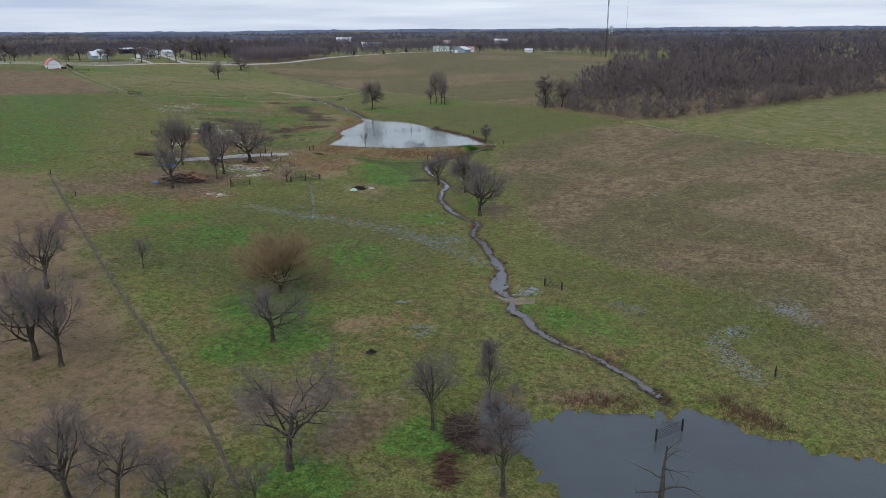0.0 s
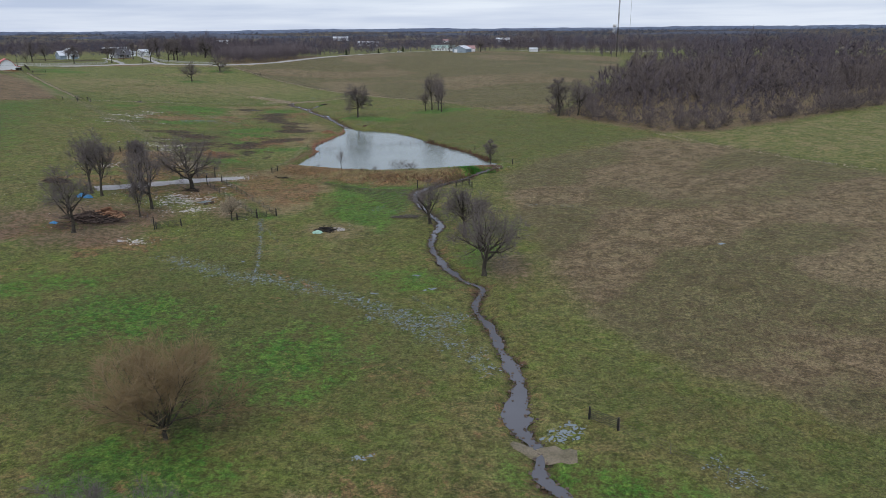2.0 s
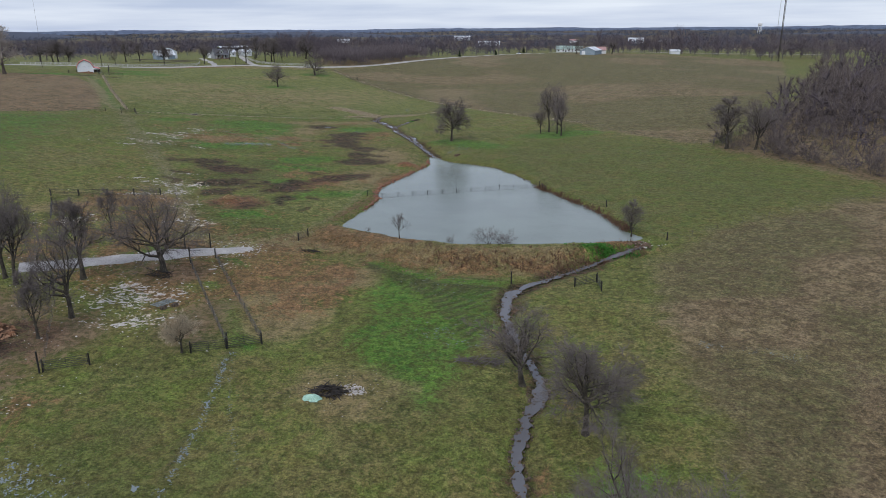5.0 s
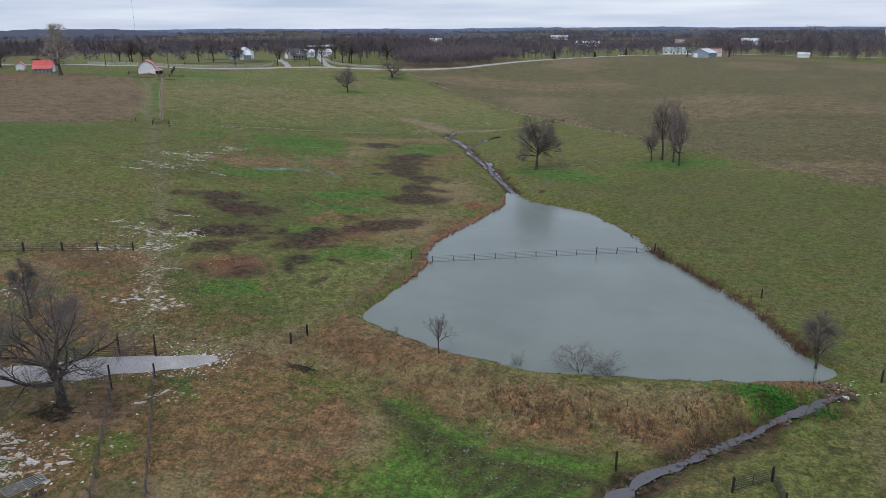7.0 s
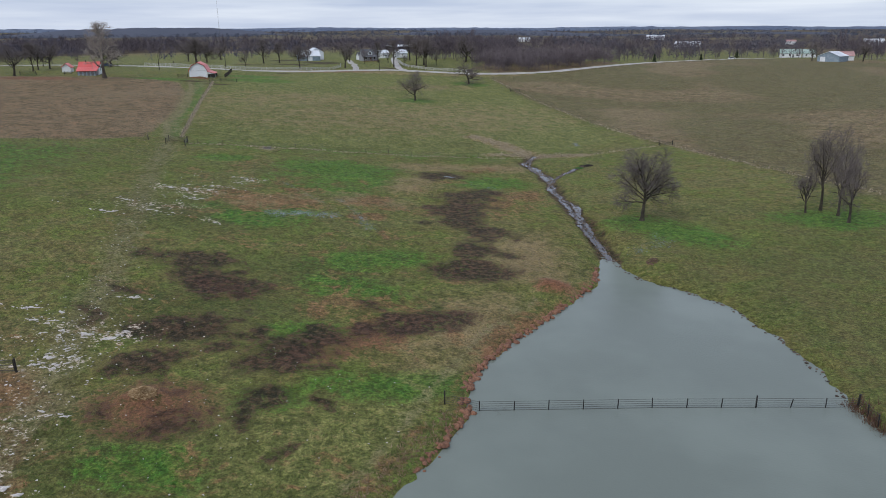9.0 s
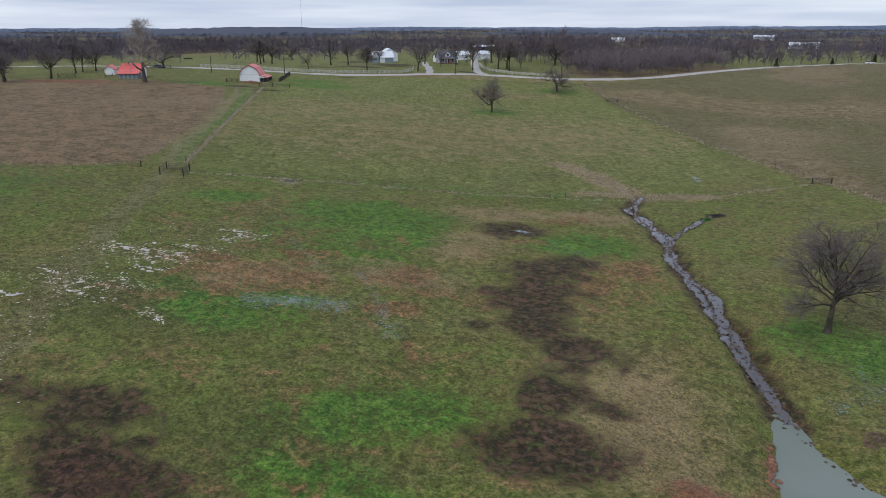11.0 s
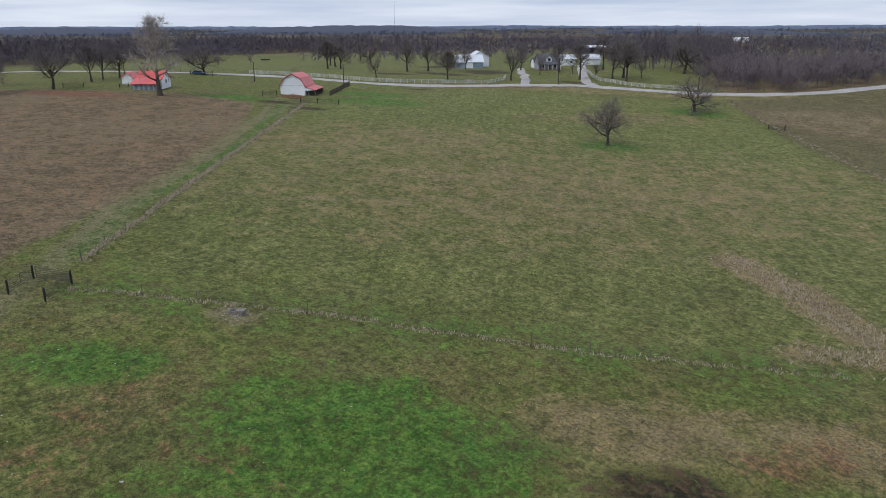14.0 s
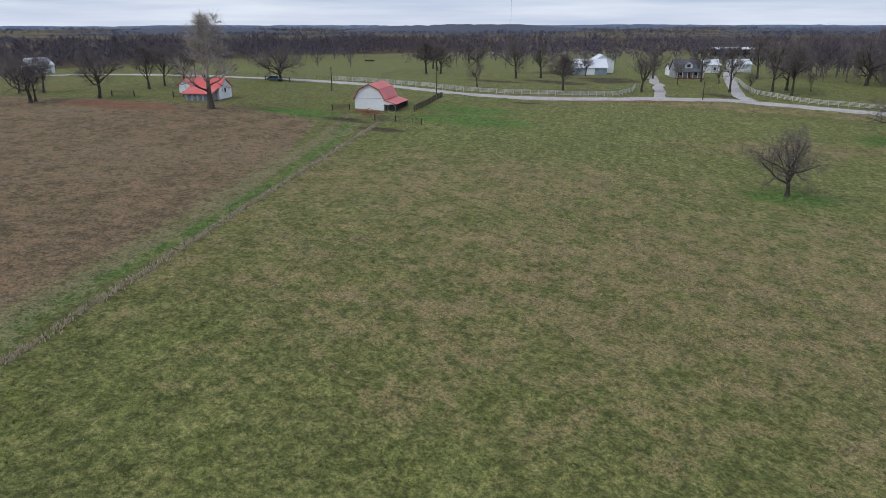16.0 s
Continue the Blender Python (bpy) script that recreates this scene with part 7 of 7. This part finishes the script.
part("clerestory", Geo().box((7.02, D_ / 2, 1.95), (0.08, D_ - 0.3, 0.9)), M_GREYWALL, barn, "grey weathered boards")
part("lean_to_roof", Geo().prism([(6.95, 2.05), (10.0, 1.15), (10.0, 1.27), (6.95, 2.19)], -0.2, D_ + 0.2), M_REDROOF, barn, "red metal lean-to roof")
part("lean_to_gable", Geo().prism([(7.0, 1.1), (9.4, 1.1), (9.4, 1.25), (7.0, 1.98)], 0.0, 0.08), M_SIDING, barn)
part("lean_to_back", Geo().prism([(7.02, -0.8), (9.6, -0.8), (9.6, 1.2), (7.02, 1.9)], D_ - 0.1, D_), M_GREYWALL, barn)
for k in range(8):
    part("lean_to_post", Geo().box((9.7, 0.1 + k * (D_ - 0.2) / 7, 0.2), (0.2, 0.2, 2.0)), M_POST, barn)
for k in range(7):
    part("stall_wall", Geo().box((8.3, 0.9 + k * 1.45, 0.1), (2.3, 0.08, 1.4)), M_POST, barn)
pile = thing("log_pile", "heap of split logs and boards beside the barn", "logs", pose(-231.6, 416.4, gz(-231.6, 416.4)))
LOGS = [Geo().tube([(-0.5, 0, 0), (0, 0.02, 0.01), (0.5, 0, 0)], [0.11, 0.12, 0.1], k).mesh("log") for k in (5, 6, 8)]
for me in LOGS:
    me.materials.append(M_SAWN)
for k in range(110):
    x, y = rs.gauss(0, 1.7), rs.gauss(0, 1.5)
    h = max(0.08, 0.9 - 0.28 * math.hypot(x, y)) * rs.random() + 0.06
    q = new("log", LOGS[k % 3])
    q.parent = pile
    q.matrix_basis = pose(x, y, gz(x - 231.6, y + 416.4) - gz(-231.6, 416.4) + h, rs.gauss(0, 9), rs.gauss(0, 9), rs.uniform(0, 360)) @ Matrix.Diagonal((rs.uniform(0.5, 1.3), rs.uniform(0.5, 1.1), rs.uniform(0.5, 1.0), 1))
tagged(part("hay_ring", Geo().tube([(math.cos(t) * 0.95, 0, math.sin(t) * 0.95 + 0.95) for t in np.linspace(0, 6.283, 17)], [0.07] * 17, 6), M_OLDGATE), "upright round metal feeder ring leaning at the barn", "feeder").matrix_basis = pose(-229.3, 421.5, gz(-229.3, 421.5), 0, 0, 40)

# red-roofed shed beside the sycamore
rz_ = gz(-266.4, 388.9)
shed = thing("shed", "white shed with a red metal roof and grey lean-to front", "shed", pose(-266.8, 388.4, rz_, 0, 0, 38.5))
walls, roofs = gable(7.2, 6.4, 2.7, 4.7)
part("wall", walls, M_SIDING, shed).matrix_basis = pose(0, 3.4, 0)
for r in roofs:
    part("roof", r, M_REDROOF, shed, "red metal roof").matrix_basis = pose(0, 3.4, 0)
part("lean_to_wall", Geo().box((3.4, 1.75, 0.55), (6.6, 3.4, 2.3)), M_GREYWALL, shed, "grey weathered boards")
part("lean_to_roof", Geo().prism([(-0.4, 1.55), (3.9, 2.95), (3.9, 3.07), (-0.4, 1.68)], -0.3, 7.3, Matrix(((0, 1, 0, 0), (1, 0, 0, 0), (0, 0, 1, 0), (0, 0, 0, 1)))), M_REDROOF, shed, "red metal lean-to roof")
for k in range(5):
    part("board", Geo().box((0.6 + k * 1.4, 0.03, 0.6), (0.5, 0.06, 1.6)), M_BLUEWALL, shed)
f = part("window", Geo().box((7.24, 6.4, 2.0), (0.08, 0.9, 1.2)), M_WHITE, shed)
part("pane", Geo().box((7.29, 6.4, 2.0), (0.04, 0.7, 1.0)), M_GLASS, f)
part("chimney", Geo().box((2.2, 6.6, 4.9), (0.35, 0.35, 1.1)), M_POST, shed)
block("well_house", "small white gabled shed with a red roof", -280.6, 392.6, 38.5, 3.2, 4.5, 2.0, 3.3, M_SIDING, M_REDROOF, category="shed", across=True)

# farmyard beyond the road
T = 47.0
big = block("machine_barn", "large white metal barn with a pale roof", -271.6, 537.6, T, 11.6, 9.0, 2.6, 5.4, M_BLUEWALL, M_TINROOF, category="barn")
part("door", Geo().box((5.6, -0.04, 1.1), (3.0, 0.08, 2.4)), M_SIDING, big)
block("white_barn", "tall white gabled barn with a pale roof", -273.6, 549.6, T, 8.4, 10.0, 4.2, 6.6, M_SIDING, M_TINROOF, category="barn", across=True)
house = block("farmhouse", "white farmhouse with dark shingle roof, dormer and porch", -237.6, 550.2, T, 9.0, 8.0, 2.7, 6.2, M_HOUSEWALL, M_SHINGLE, [(2.0, 1.6, 1.0, 1.3), (6.9, 1.6, 1.0, 1.3)], [(4.5, 1.0, 2.1, M_BRICK)], "house")
part("porch_roof", Geo().add([(-0.3, -2.2, 2.2), (9.3, -2.2, 2.2), (9.3, 0.2, 3.0), (-0.3, 0.2, 3.0), (-0.3, -2.2, 2.34), (9.3, -2.2, 2.34), (9.3, 0.2, 3.14), (-0.3, 0.2, 3.14)], [(3, 2, 1, 0), (4, 5, 6, 7), (0, 1, 5, 4), (1, 2, 6, 5), (2, 3, 7, 6), (3, 0, 4, 7)]), M_SHINGLE, house)
for k in range(6):
    part("porch_post", Geo().box((0.1 + k * 1.76, -2.0, 1.1), (0.18, 0.18, 2.3)), M_WHITE, house)
part("porch_floor", Geo().box((4.5, -1.1, 0.0), (9.4, 2.3, 0.5)), M_BRICK, house)
dormer = part("dormer", Geo().prism([(3.2, 2.9), (5.8, 2.9), (5.8, 4.6), (4.5, 5.7), (3.2, 4.6)], 0.6, 3.6), M_SIDING, house)
for s in (-1, 1):
    part("dormer_roof", Geo().prism([(4.5, 5.75), (4.5 + s * 1.65, 4.35), (4.5 + s * 1.65, 4.47), (4.5, 5.88)], 0.4, 3.9), M_SHINGLE, house)
part("dormer_window", Geo().box((4.5, 0.57, 4.2), (1.1, 0.08, 1.0)), M_GLASS, house)
block("house_wing", "low white rear wing of the farmhouse", -244.5, 557.6, T, 6.0, 7.0, 2.4, 4.2, M_SIDING, M_SHINGLE, category="house")
block("garage", "pale grey metal garage behind the farmhouse", -245.2, 580.0, T, 7.0, 8.0, 2.9, 4.6, M_SIDING, M_TINROOF, [(5.0, 1.5, 0.9, 0.9)], [(2.0, 2.4, 2.2, M_WHITE)], "garage")
block("garage", "pale grey metal garage behind the farmhouse", -239.0, 592.0, T, 7.0, 8.0, 2.9, 4.6, M_TINROOF, M_TINROOF, (), [(3.0, 2.6, 2.2, M_WHITE)], "garage")
hay = thing("hay_barn", "long open-sided hay barn with a pale metal roof", "barn", pose(-398, 862, gz(-398, 862), 0, 0, T) @ Matrix.Diagonal((1.3, 1.0, 1.0, 1)))
part("roof", Geo().add([(-0.5, -0.5, 5.0), (24.5, -0.5, 5.0), (24.5, 6, 6.6), (-0.5, 6, 6.6), (-0.5, -0.5, 5.15), (24.5, -0.5, 5.15), (24.5, 6, 6.75), (-0.5, 6, 6.75)], [(3, 2, 1, 0), (4, 5, 6, 7), (0, 1, 5, 4), (1, 2, 6, 5), (2, 3, 7, 6), (3, 0, 4, 7)]), M_TINROOF, hay)
part("roof", Geo().add([(-0.5, 6, 6.6), (24.5, 6, 6.6), (24.5, 12.5, 5.0), (-0.5, 12.5, 5.0), (-0.5, 6, 6.75), (24.5, 6, 6.75), (24.5, 12.5, 5.15), (-0.5, 12.5, 5.15)], [(3, 2, 1, 0), (4, 5, 6, 7), (0, 1, 5, 4), (1, 2, 6, 5), (2, 3, 7, 6), (3, 0, 4, 7)]), M_TINROOF, hay)
for k in range(7):
    for yy in (0, 12):
        part("post", Geo().box((k * 4, yy, 2.3), (0.25, 0.25, 5.6)), M_POST, hay)
part("back_wall", Geo().box((12, 11.9, 2.2), (24, 0.1, 5.4)), M_CHAR, hay)

# hilltop houses
block("house", "low white house with a pale green metal roof", -26, 742, 3, 13, 9, 2.7, 5.2, M_SIDING, M_GREENROOF, [(2, 1.5, 1.2, 1.0), (6, 1.5, 1.2, 1.0), (10.5, 1.5, 1.2, 1.0)], [(8, 1.0, 2.0, M_GREYWALL)], "house")
block("house", "low white house with a pale green metal roof", -12, 746, 3, 8, 9, 2.7, 5.0, M_SIDING, M_GREENROOF, [(2, 1.5, 1.0, 1.0), (5.5, 1.5, 1.0, 1.0)], (), "house")
block("metal_barn", "pale blue-white metal barn with a rusty red roof", -5.5, 664, -25, 12, 12, 3.0, 5.4, M_BLUEWALL, M_TINROOF, (), [(3, 2.8, 2.6, M_SIDING)], "barn", across=True)
block("red_roofed_house", "white house with a faded red roof", 4, 676, 10, 10, 8, 2.6, 4.8, M_SIDING, M_DULLRED, [(2, 1.5, 1.0, 1.0)], (), "house")
block("shed", "small white shed beside the tree row", 62, 690, 5, 7, 5, 2.2, 3.4, M_SIDING, M_TINROOF, category="shed")
block("white_barn", "white barn half hidden by bare trees", -500, 398, 30, 9, 12, 4.0, 7.4, M_SIDING, M_TINROOF, category="barn", across=True)
for x, y, w, d, e, r, t, wall, roof in ((-150, 1130, 30, 14, 4, 7, 5, M_SIDING, M_TINROOF), (60, 1250, 22, 12, 5, 9, 0, M_SIDING, M_TINROOF), 
                                        
                                        (-450, 1400, 22, 12, 4, 7, 20, M_SIDING, M_TINROOF), (120, 1420, 18, 10, 4, 6, 0, M_SIDING, M_SHINGLE), (-250, 1500, 30, 12, 5, 8, 10, M_SIDING, M_TINROOF),
                                        (-30, 1350, 14, 9, 4, 6, 0, M_SIDING, M_DULLRED)):
    block("farm_building", "distant pale farm building among bare trees", x, y, t, w, d, e, r, wall, roof, category="building")

# masts, water tower, poles
mast = thing("radio_mast", "tall thin dark lattice radio mast on the plain", "mast", pose(127, 640, gz(127, 640)))
for k in range(3):
    a = 2.094 * k
    part("leg", Geo().tube([(0.45 * math.cos(a), 0.45 * math.sin(a), -0.5), (0.45 * math.cos(a), 0.45 * math.sin(a), 95)], [0.14, 0.14], 4), M_POST, mast)
g = Geo()
for k in range(60):
    for s in range(3):
        a, b = 2.094 * (s + k % 2), 2.094 * (s + 1 + k % 2)
        g.beam((0.45 * math.cos(a), 0.45 * math.sin(a), k * 1.58), (0.45 * math.cos(b), 0.45 * math.sin(b), k * 1.58 + 1.58), 0.07)
part("lattice", g, M_POST, mast)
for x, y, h in ((560, 2500, 110), (-640, 880, 90)):
    m2 = thing("thin_mast", "faint slender mast near the horizon", "mast", pose(x, y, gz(x, y)))
    part("pole", Geo().tube([(0, 0, -1), (0, 0, h)], [0.4 if y > 2000 else 0.12, 0.25 if y > 2000 else 0.08], 5), M_WIRE, m2)
tower = thing("water_tower", "white water tower far off on the plain", "water tower", pose(520, 2550, gz(520, 2550)))
part("tank", Geo().tube([(0, 0, 24), (0, 0, 26), (0, 0, 32), (0, 0, 34)], [3.5, 6.5, 6.5, 2.5], 14), M_WHITE, tower)
for k in range(5):
    part("leg", Geo().tube([(6 * math.cos(k * 1.257), 6 * math.sin(k * 1.257), -1), (5 * math.cos(k * 1.257), 5 * math.sin(k * 1.257), 27)], [0.5, 0.5], 5), M_WHITE, tower)
for x, y, h in ((-266, 428.6, 6.4), (-249.3, 451.5, 6.2), (-202.5, 508.5, 5.0), (-158, 521.0, 6.5), (-318, 412, 6.5)):
    pole = thing("utility_pole", "weathered wooden utility pole beside the road", "pole", pose(x, y, gz(x, y)), "utility poles")
    part("shaft", Geo().tube([(0, 0, -0.5), (0, 0, h)], [0.15, 0.1], 8), M_POST, pole)
    part("crossarm", Geo().box((0, 0, h - 0.5), (0.5, 0.08, 0.1)), M_POST, pole)


def car(name, label, x, y, turn, paint):
    """A parked saloon car with wheels, windows and bumpers."""
    ob = thing(name, label, "car", pose(x, y, gz(x, y) + 0.02, 0, 0, turn))
    part("body", Geo().prism([(-2.2, 0.3), (2.2, 0.3), (2.25, 0.6), (2.1, 0.82), (1.2, 0.92), (-1.5, 0.95), (-2.15, 0.9), (-2.25, 0.6)], -0.85, 0.85), paint, ob)
    part("cabin", Geo().prism([(1.1, 0.92), (0.45, 1.42), (-1.0, 1.45), (-1.75, 0.95)], -0.74, 0.74), M_GLASS, ob)
    part("roof", Geo().prism([(0.45, 1.42), (-1.0, 1.45), (-0.95, 1.5), (0.4, 1.47)], -0.72, 0.72), paint, ob)
    for a in (-1.35, 1.35):
        for b in (-0.8, 0.8):
            wheel = part("wheel", Geo().tube([(a, b - 0.11, 0.32), (a, b + 0.11, 0.32)], [0.32, 0.32], 12), M_RUBBER, ob)
            part("rim", Geo().tube([(a, b - 0.12, 0.32), (a, b + 0.12, 0.32)], [0.18, 0.18], 8), M_OLDGATE, wheel)
    return ob


car("car", "dark blue car parked beside the broad oak", -297.6, 428.2, 25, M_CARBLUE)
car("car", "white car standing on the hill road", -53, 695, 40, M_WHITE)

# ---- yard clutter ----
trough = thing("water_trough", "octagonal concrete stock trough on pale stony ground", "trough", pose(-126.1, 326.0, gz(-126.1, 326.0), 0, 0, 35) @ Matrix.Diagonal((0.55, 0.55, 0.6, 1)))
rim = [(1.5, 0.25), (1.1, 0.65), (-1.1, 0.65), (-1.5, 0.25), (-1.5, -0.25), (-1.1, -0.65), (1.1, -0.65), (1.5, -0.25)]
rin = [(a * 0.8, b * 0.7) for a, b in rim]
v = [(a * 1.05, b * 1.05, -0.15) for a, b in rim] + [(a, b, 0.6) for a, b in rim] + [(a, b, 0.6) for a, b in rin] + [(a * 0.9, b * 0.9, 0.2) for a, b in rin]
f = [(k + j * 8, (k + 1) % 8 + j * 8, (k + 1) % 8 + 8 + j * 8, k + 8 + j * 8) for j in range(3) for k in range(8)] + [tuple(range(24, 32))]
part("basin", Geo().add(v, [q[::-1] for q in f]), M_CONCRETE, trough)
part("lid", Geo().box((0.75, 0, 0.66), (1.5, 1.25, 0.1)), M_CONCRETE, trough)
part("water", Geo().add([(a * 0.95, b * 0.95, 0.4) for a, b in rin], [tuple(range(8))[::-1]]), M_LOW, trough)


def stick_heap(name, label, x, y, rx, ry, h, count, material, seed, l0=0.6, l1=2.2, category="brush pile", thick=0.06):
    r = random.Random(seed)
    g = Geo()
    for k in range(count):
        a, d = r.uniform(0, 6.28), math.sqrt(r.random())
        px, py = x + math.cos(a) * d * rx, y + math.sin(a) * d * ry
        z = gz(px, py) + 0.05 + max(0, h * (1 - d)) * r.random()
        t, l = r.uniform(0, 6.28), r.uniform(l0, l1)
        dz = r.gauss(0, 0.18) * l
        w = r.uniform(0.4, 1.4) * thick
        g.tube([(px - math.cos(t) * l / 2, py - math.sin(t) * l / 2, z - dz / 2), (px, py, z + 0.04 * l), (px + math.cos(t) * l / 2, py + math.sin(t) * l / 2, z + dz / 2)], [w, w * 0.85, w * 0.5], 5)
    return tagged(part(name, g, material), label, category)


stick_heap("brush_heap", "dark tangled brush heap beside the pool", 0.4, 65.2, 1.7, 3.0, 1.9, 460, M_BRUSH, 1, 1.0, 3.6, thick=0.035)
stick_heap("brush_heap", "dark tangled brush heap beside the pool", 2.0, 62.4, 1.2, 1.5, 1.0, 110, M_BRUSH, 2, 1.0, 3.0, thick=0.04)
stick_heap("fallen_tree", "splintered fallen trunk lying in the grass", -1.2, 58.0, 0.5, 3.4, 0.7, 80, M_RUST, 3, 1.2, 3.6, "log", 0.07)
stick_heap("deadwood", "long heap of dead limbs and logs under bare trees", -68.6, 171.0, 4.6, 2.4, 1.6, 300, M_BRUSH, 4, 0.8, 3.4, "log pile", 0.1)
stick_heap("firewood", "orange-brown sawn logs heaped under bare trees", -67.2, 174.4, 3.0, 1.9, 1.9, 230, M_SAWN, 5, 0.4, 1.4, "log pile", 0.14)
stick_heap("brush_heap", "dark brush heap at the edge of the old yard", -87.4, 193.8, 2.6, 1.4, 1.4, 120, M_BRUSH, 6, 0.8, 2.6)
stick_heap("burn_pile", "charred heap of burnt rubbish in the grass", -24.7, 172.0, 1.7, 1.2, 1.0, 130, M_CHAR, 7, 0.4, 2.0, "burn pile")
stick_heap("ash_spread", "pale ash and rubble beside the burnt heap", -22.6, 173.0, 1.6, 1.0, 0.3, 60, M_ROCK, 8, 0.2, 0.7, "rubble", 0.07)
stick_heap("fallen_branches", "grey fallen branches beside the creek tree", -10.2, 181.8, 2.8, 0.9, 0.7, 110, M_TWIG, 9, 1.0, 3.0, "branches", 0.03)
stick_heap("fallen_branches", "fallen branch lying on the grass below the dam", -42.4, 212.4, 1.8, 0.5, 0.3, 26, M_CHAR, 10, 0.8, 2.6, "branches", 0.04)
stick_heap("stump_roots", "dark broken stump in the grass", -11.3, 82.8, 0.5, 0.4, 0.6, 30, M_CHAR, 11, 0.4, 1.0, "stump", 0.08)
stick_heap("oak_root_litter", "dark sticks heaped round the broad oak's foot", -59.0, 196.6, 1.8, 1.3, 0.4, 90, M_CHAR, 12, 0.4, 1.6, "branches", 0.04)
stick_heap("driftwood", "dead limb lying in the flooded pool", 16.2, 66.4, 0.9, 0.3, 0.3, 12, M_CHAR, 13, 0.8, 1.8, "log", 0.07).location.z = 0.4
stick_heap("spillway_rubble", "orange-brown rubble at the pond spillway", 9.6, 223.2, 1.8, 1.0, 0.4, 130, M_LOG, 14, 0.15, 0.5, "rubble", 0.1)
stick_heap("spring_bank_rubble", "dark stones and roots heaped on the spring bank", -59.4, 360.6, 1.5, 0.8, 0.5, 70, M_CHAR, 15, 0.3, 1.0, "rubble", 0.09)
stick_heap("washed_straw", "orange straw washed up beside the pond inlet", -33.2, 296.8, 0.7, 1.3, 0.25, 120, M_LOG, 16, 0.2, 0.6, "straw", 0.04)


def draped(name, label, x, y, rx, ry, h, material, seed, category="tarp"):
    """A crumpled sheet lying over rubbish."""
    n = 12
    v, f = [], []
    r = random.Random(seed)
    for j in range(n + 1):
        for i in range(n + 1):
            u, w = 2 * i / n - 1, 2 * j / n - 1
            px, py = x + u * rx * (1 + 0.15 * math.sin(3 * w + seed)), y + w * ry * (1 + 0.15 * math.sin(4 * u))
            px, py = px + r.gauss(0, 0.07) * rx, py + r.gauss(0, 0.07) * ry
            v.append((px, py, gz(px, py) + 0.04 + h * max(0, 1 - u * u) * max(0, 1 - w * w) + r.uniform(0, 0.16) * h))
    f = [(j * (n + 1) + i, j * (n + 1) + i + 1, (j + 1) * (n + 1) + i + 1, (j + 1) * (n + 1) + i) for j in range(n) for i in range(n)]
    return tagged(part(name, Geo().add(v, f), material), label, category)


draped("tarp", "crumpled mint-green tarp beside the burnt heap", -26.0, 170.4, 0.9, 0.6, 0.45, M_MINT, 1)
draped("tarp", "blue tarp over a heap beside the gravel lane", -76.6, 184.6, 1.5, 0.7, 0.9, M_BLUE, 2)
draped("tarp", "small blue tarp under bare trees", -73.6, 167.2, 0.6, 0.4, 0.4, M_BLUE, 4)
stick_heap("hay_mound", "small heap of old tan hay on bare mud", -67.8, 235.2, 1.3, 1.0, 0.4, 900, M_HAY, 3, 0.15, 0.45, "hay", 0.03)
grate = thing("loose_gate", "galvanised pipe gate lying flat on the ground", "gate", pose(-53.2, 188.0, gz(-53.2, 188.0) + 0.12, 0, 3, 70))
for k in range(7):
    part("rail", Geo().tube([(-1.5, -0.75 + k * 0.25, 0), (1.5, -0.75 + k * 0.25, 0)], [0.035, 0.035], 5), M_OLDGATE, grate)
for s in (-1.5, 0, 1.5):
    part("upright", Geo().tube([(s, -0.78, 0), (s, 0.78, 0)], [0.04, 0.04], 5), M_OLDGATE, grate)
for x, y in ((-51.4, 187.6), (-52.2, 186.2)):
    tagged(part("boulder", slab_mesh(11, 0.6, M_CLOD), M_CLOD), "dark weathered boulder beside the loose gate", "boulder").matrix_basis = pose(x, y, gz(x, y), 0, 0, 40) @ Matrix.Diagonal((0.4, 0.32, 0.7, 1))
feeder = thing("hay_feeder", "dark metal hay feeder far out in the field", "feeder", pose(-500, 600, gz(-500, 600), 0, 0, 50))
for k in range(6):
    part("bar", Geo().tube([(k * 1.2, 0, -0.1), (k * 1.2, 0, 1.6)], [0.1, 0.1], 5), M_POST, feeder)
part("rack", Geo().box((3, 0, 1.0), (6.4, 1.4, 0.9)), M_POST, feeder)
for x, y, h in ((-92, 641, 4.5), (-52, 722, 5.5), (-70, 680, 3.5)):
    ob = thing("cedar", "small dark evergreen cedar beside the road", "tree", pose(x, y, gz(x, y)), "cedars")
    part("trunk", Geo().tube([(0, 0, -0.3), (0, 0, h * 0.5)], [0.15, 0.08], 6), M_BARK, ob)
    r = np.random.RandomState(int(h * 10))
    n = 900
    hz = r.uniform(0.05, 1, n) * h
    rad = (1 - hz / h) * h * 0.33 * np.sqrt(r.rand(n)) + 0.05
    t = r.uniform(0, 6.28, n)
    c = np.stack([np.cos(t) * rad, np.sin(t) * rad, hz], 1)
    tri = c[:, None] + r.normal(size=(n, 3, 3)) * 0.16
    part("crown", raw_mesh("crown", tri.reshape(-1, 3), np.arange(3 * n).reshape(-1, 3)), M_FARFIELD, ob)
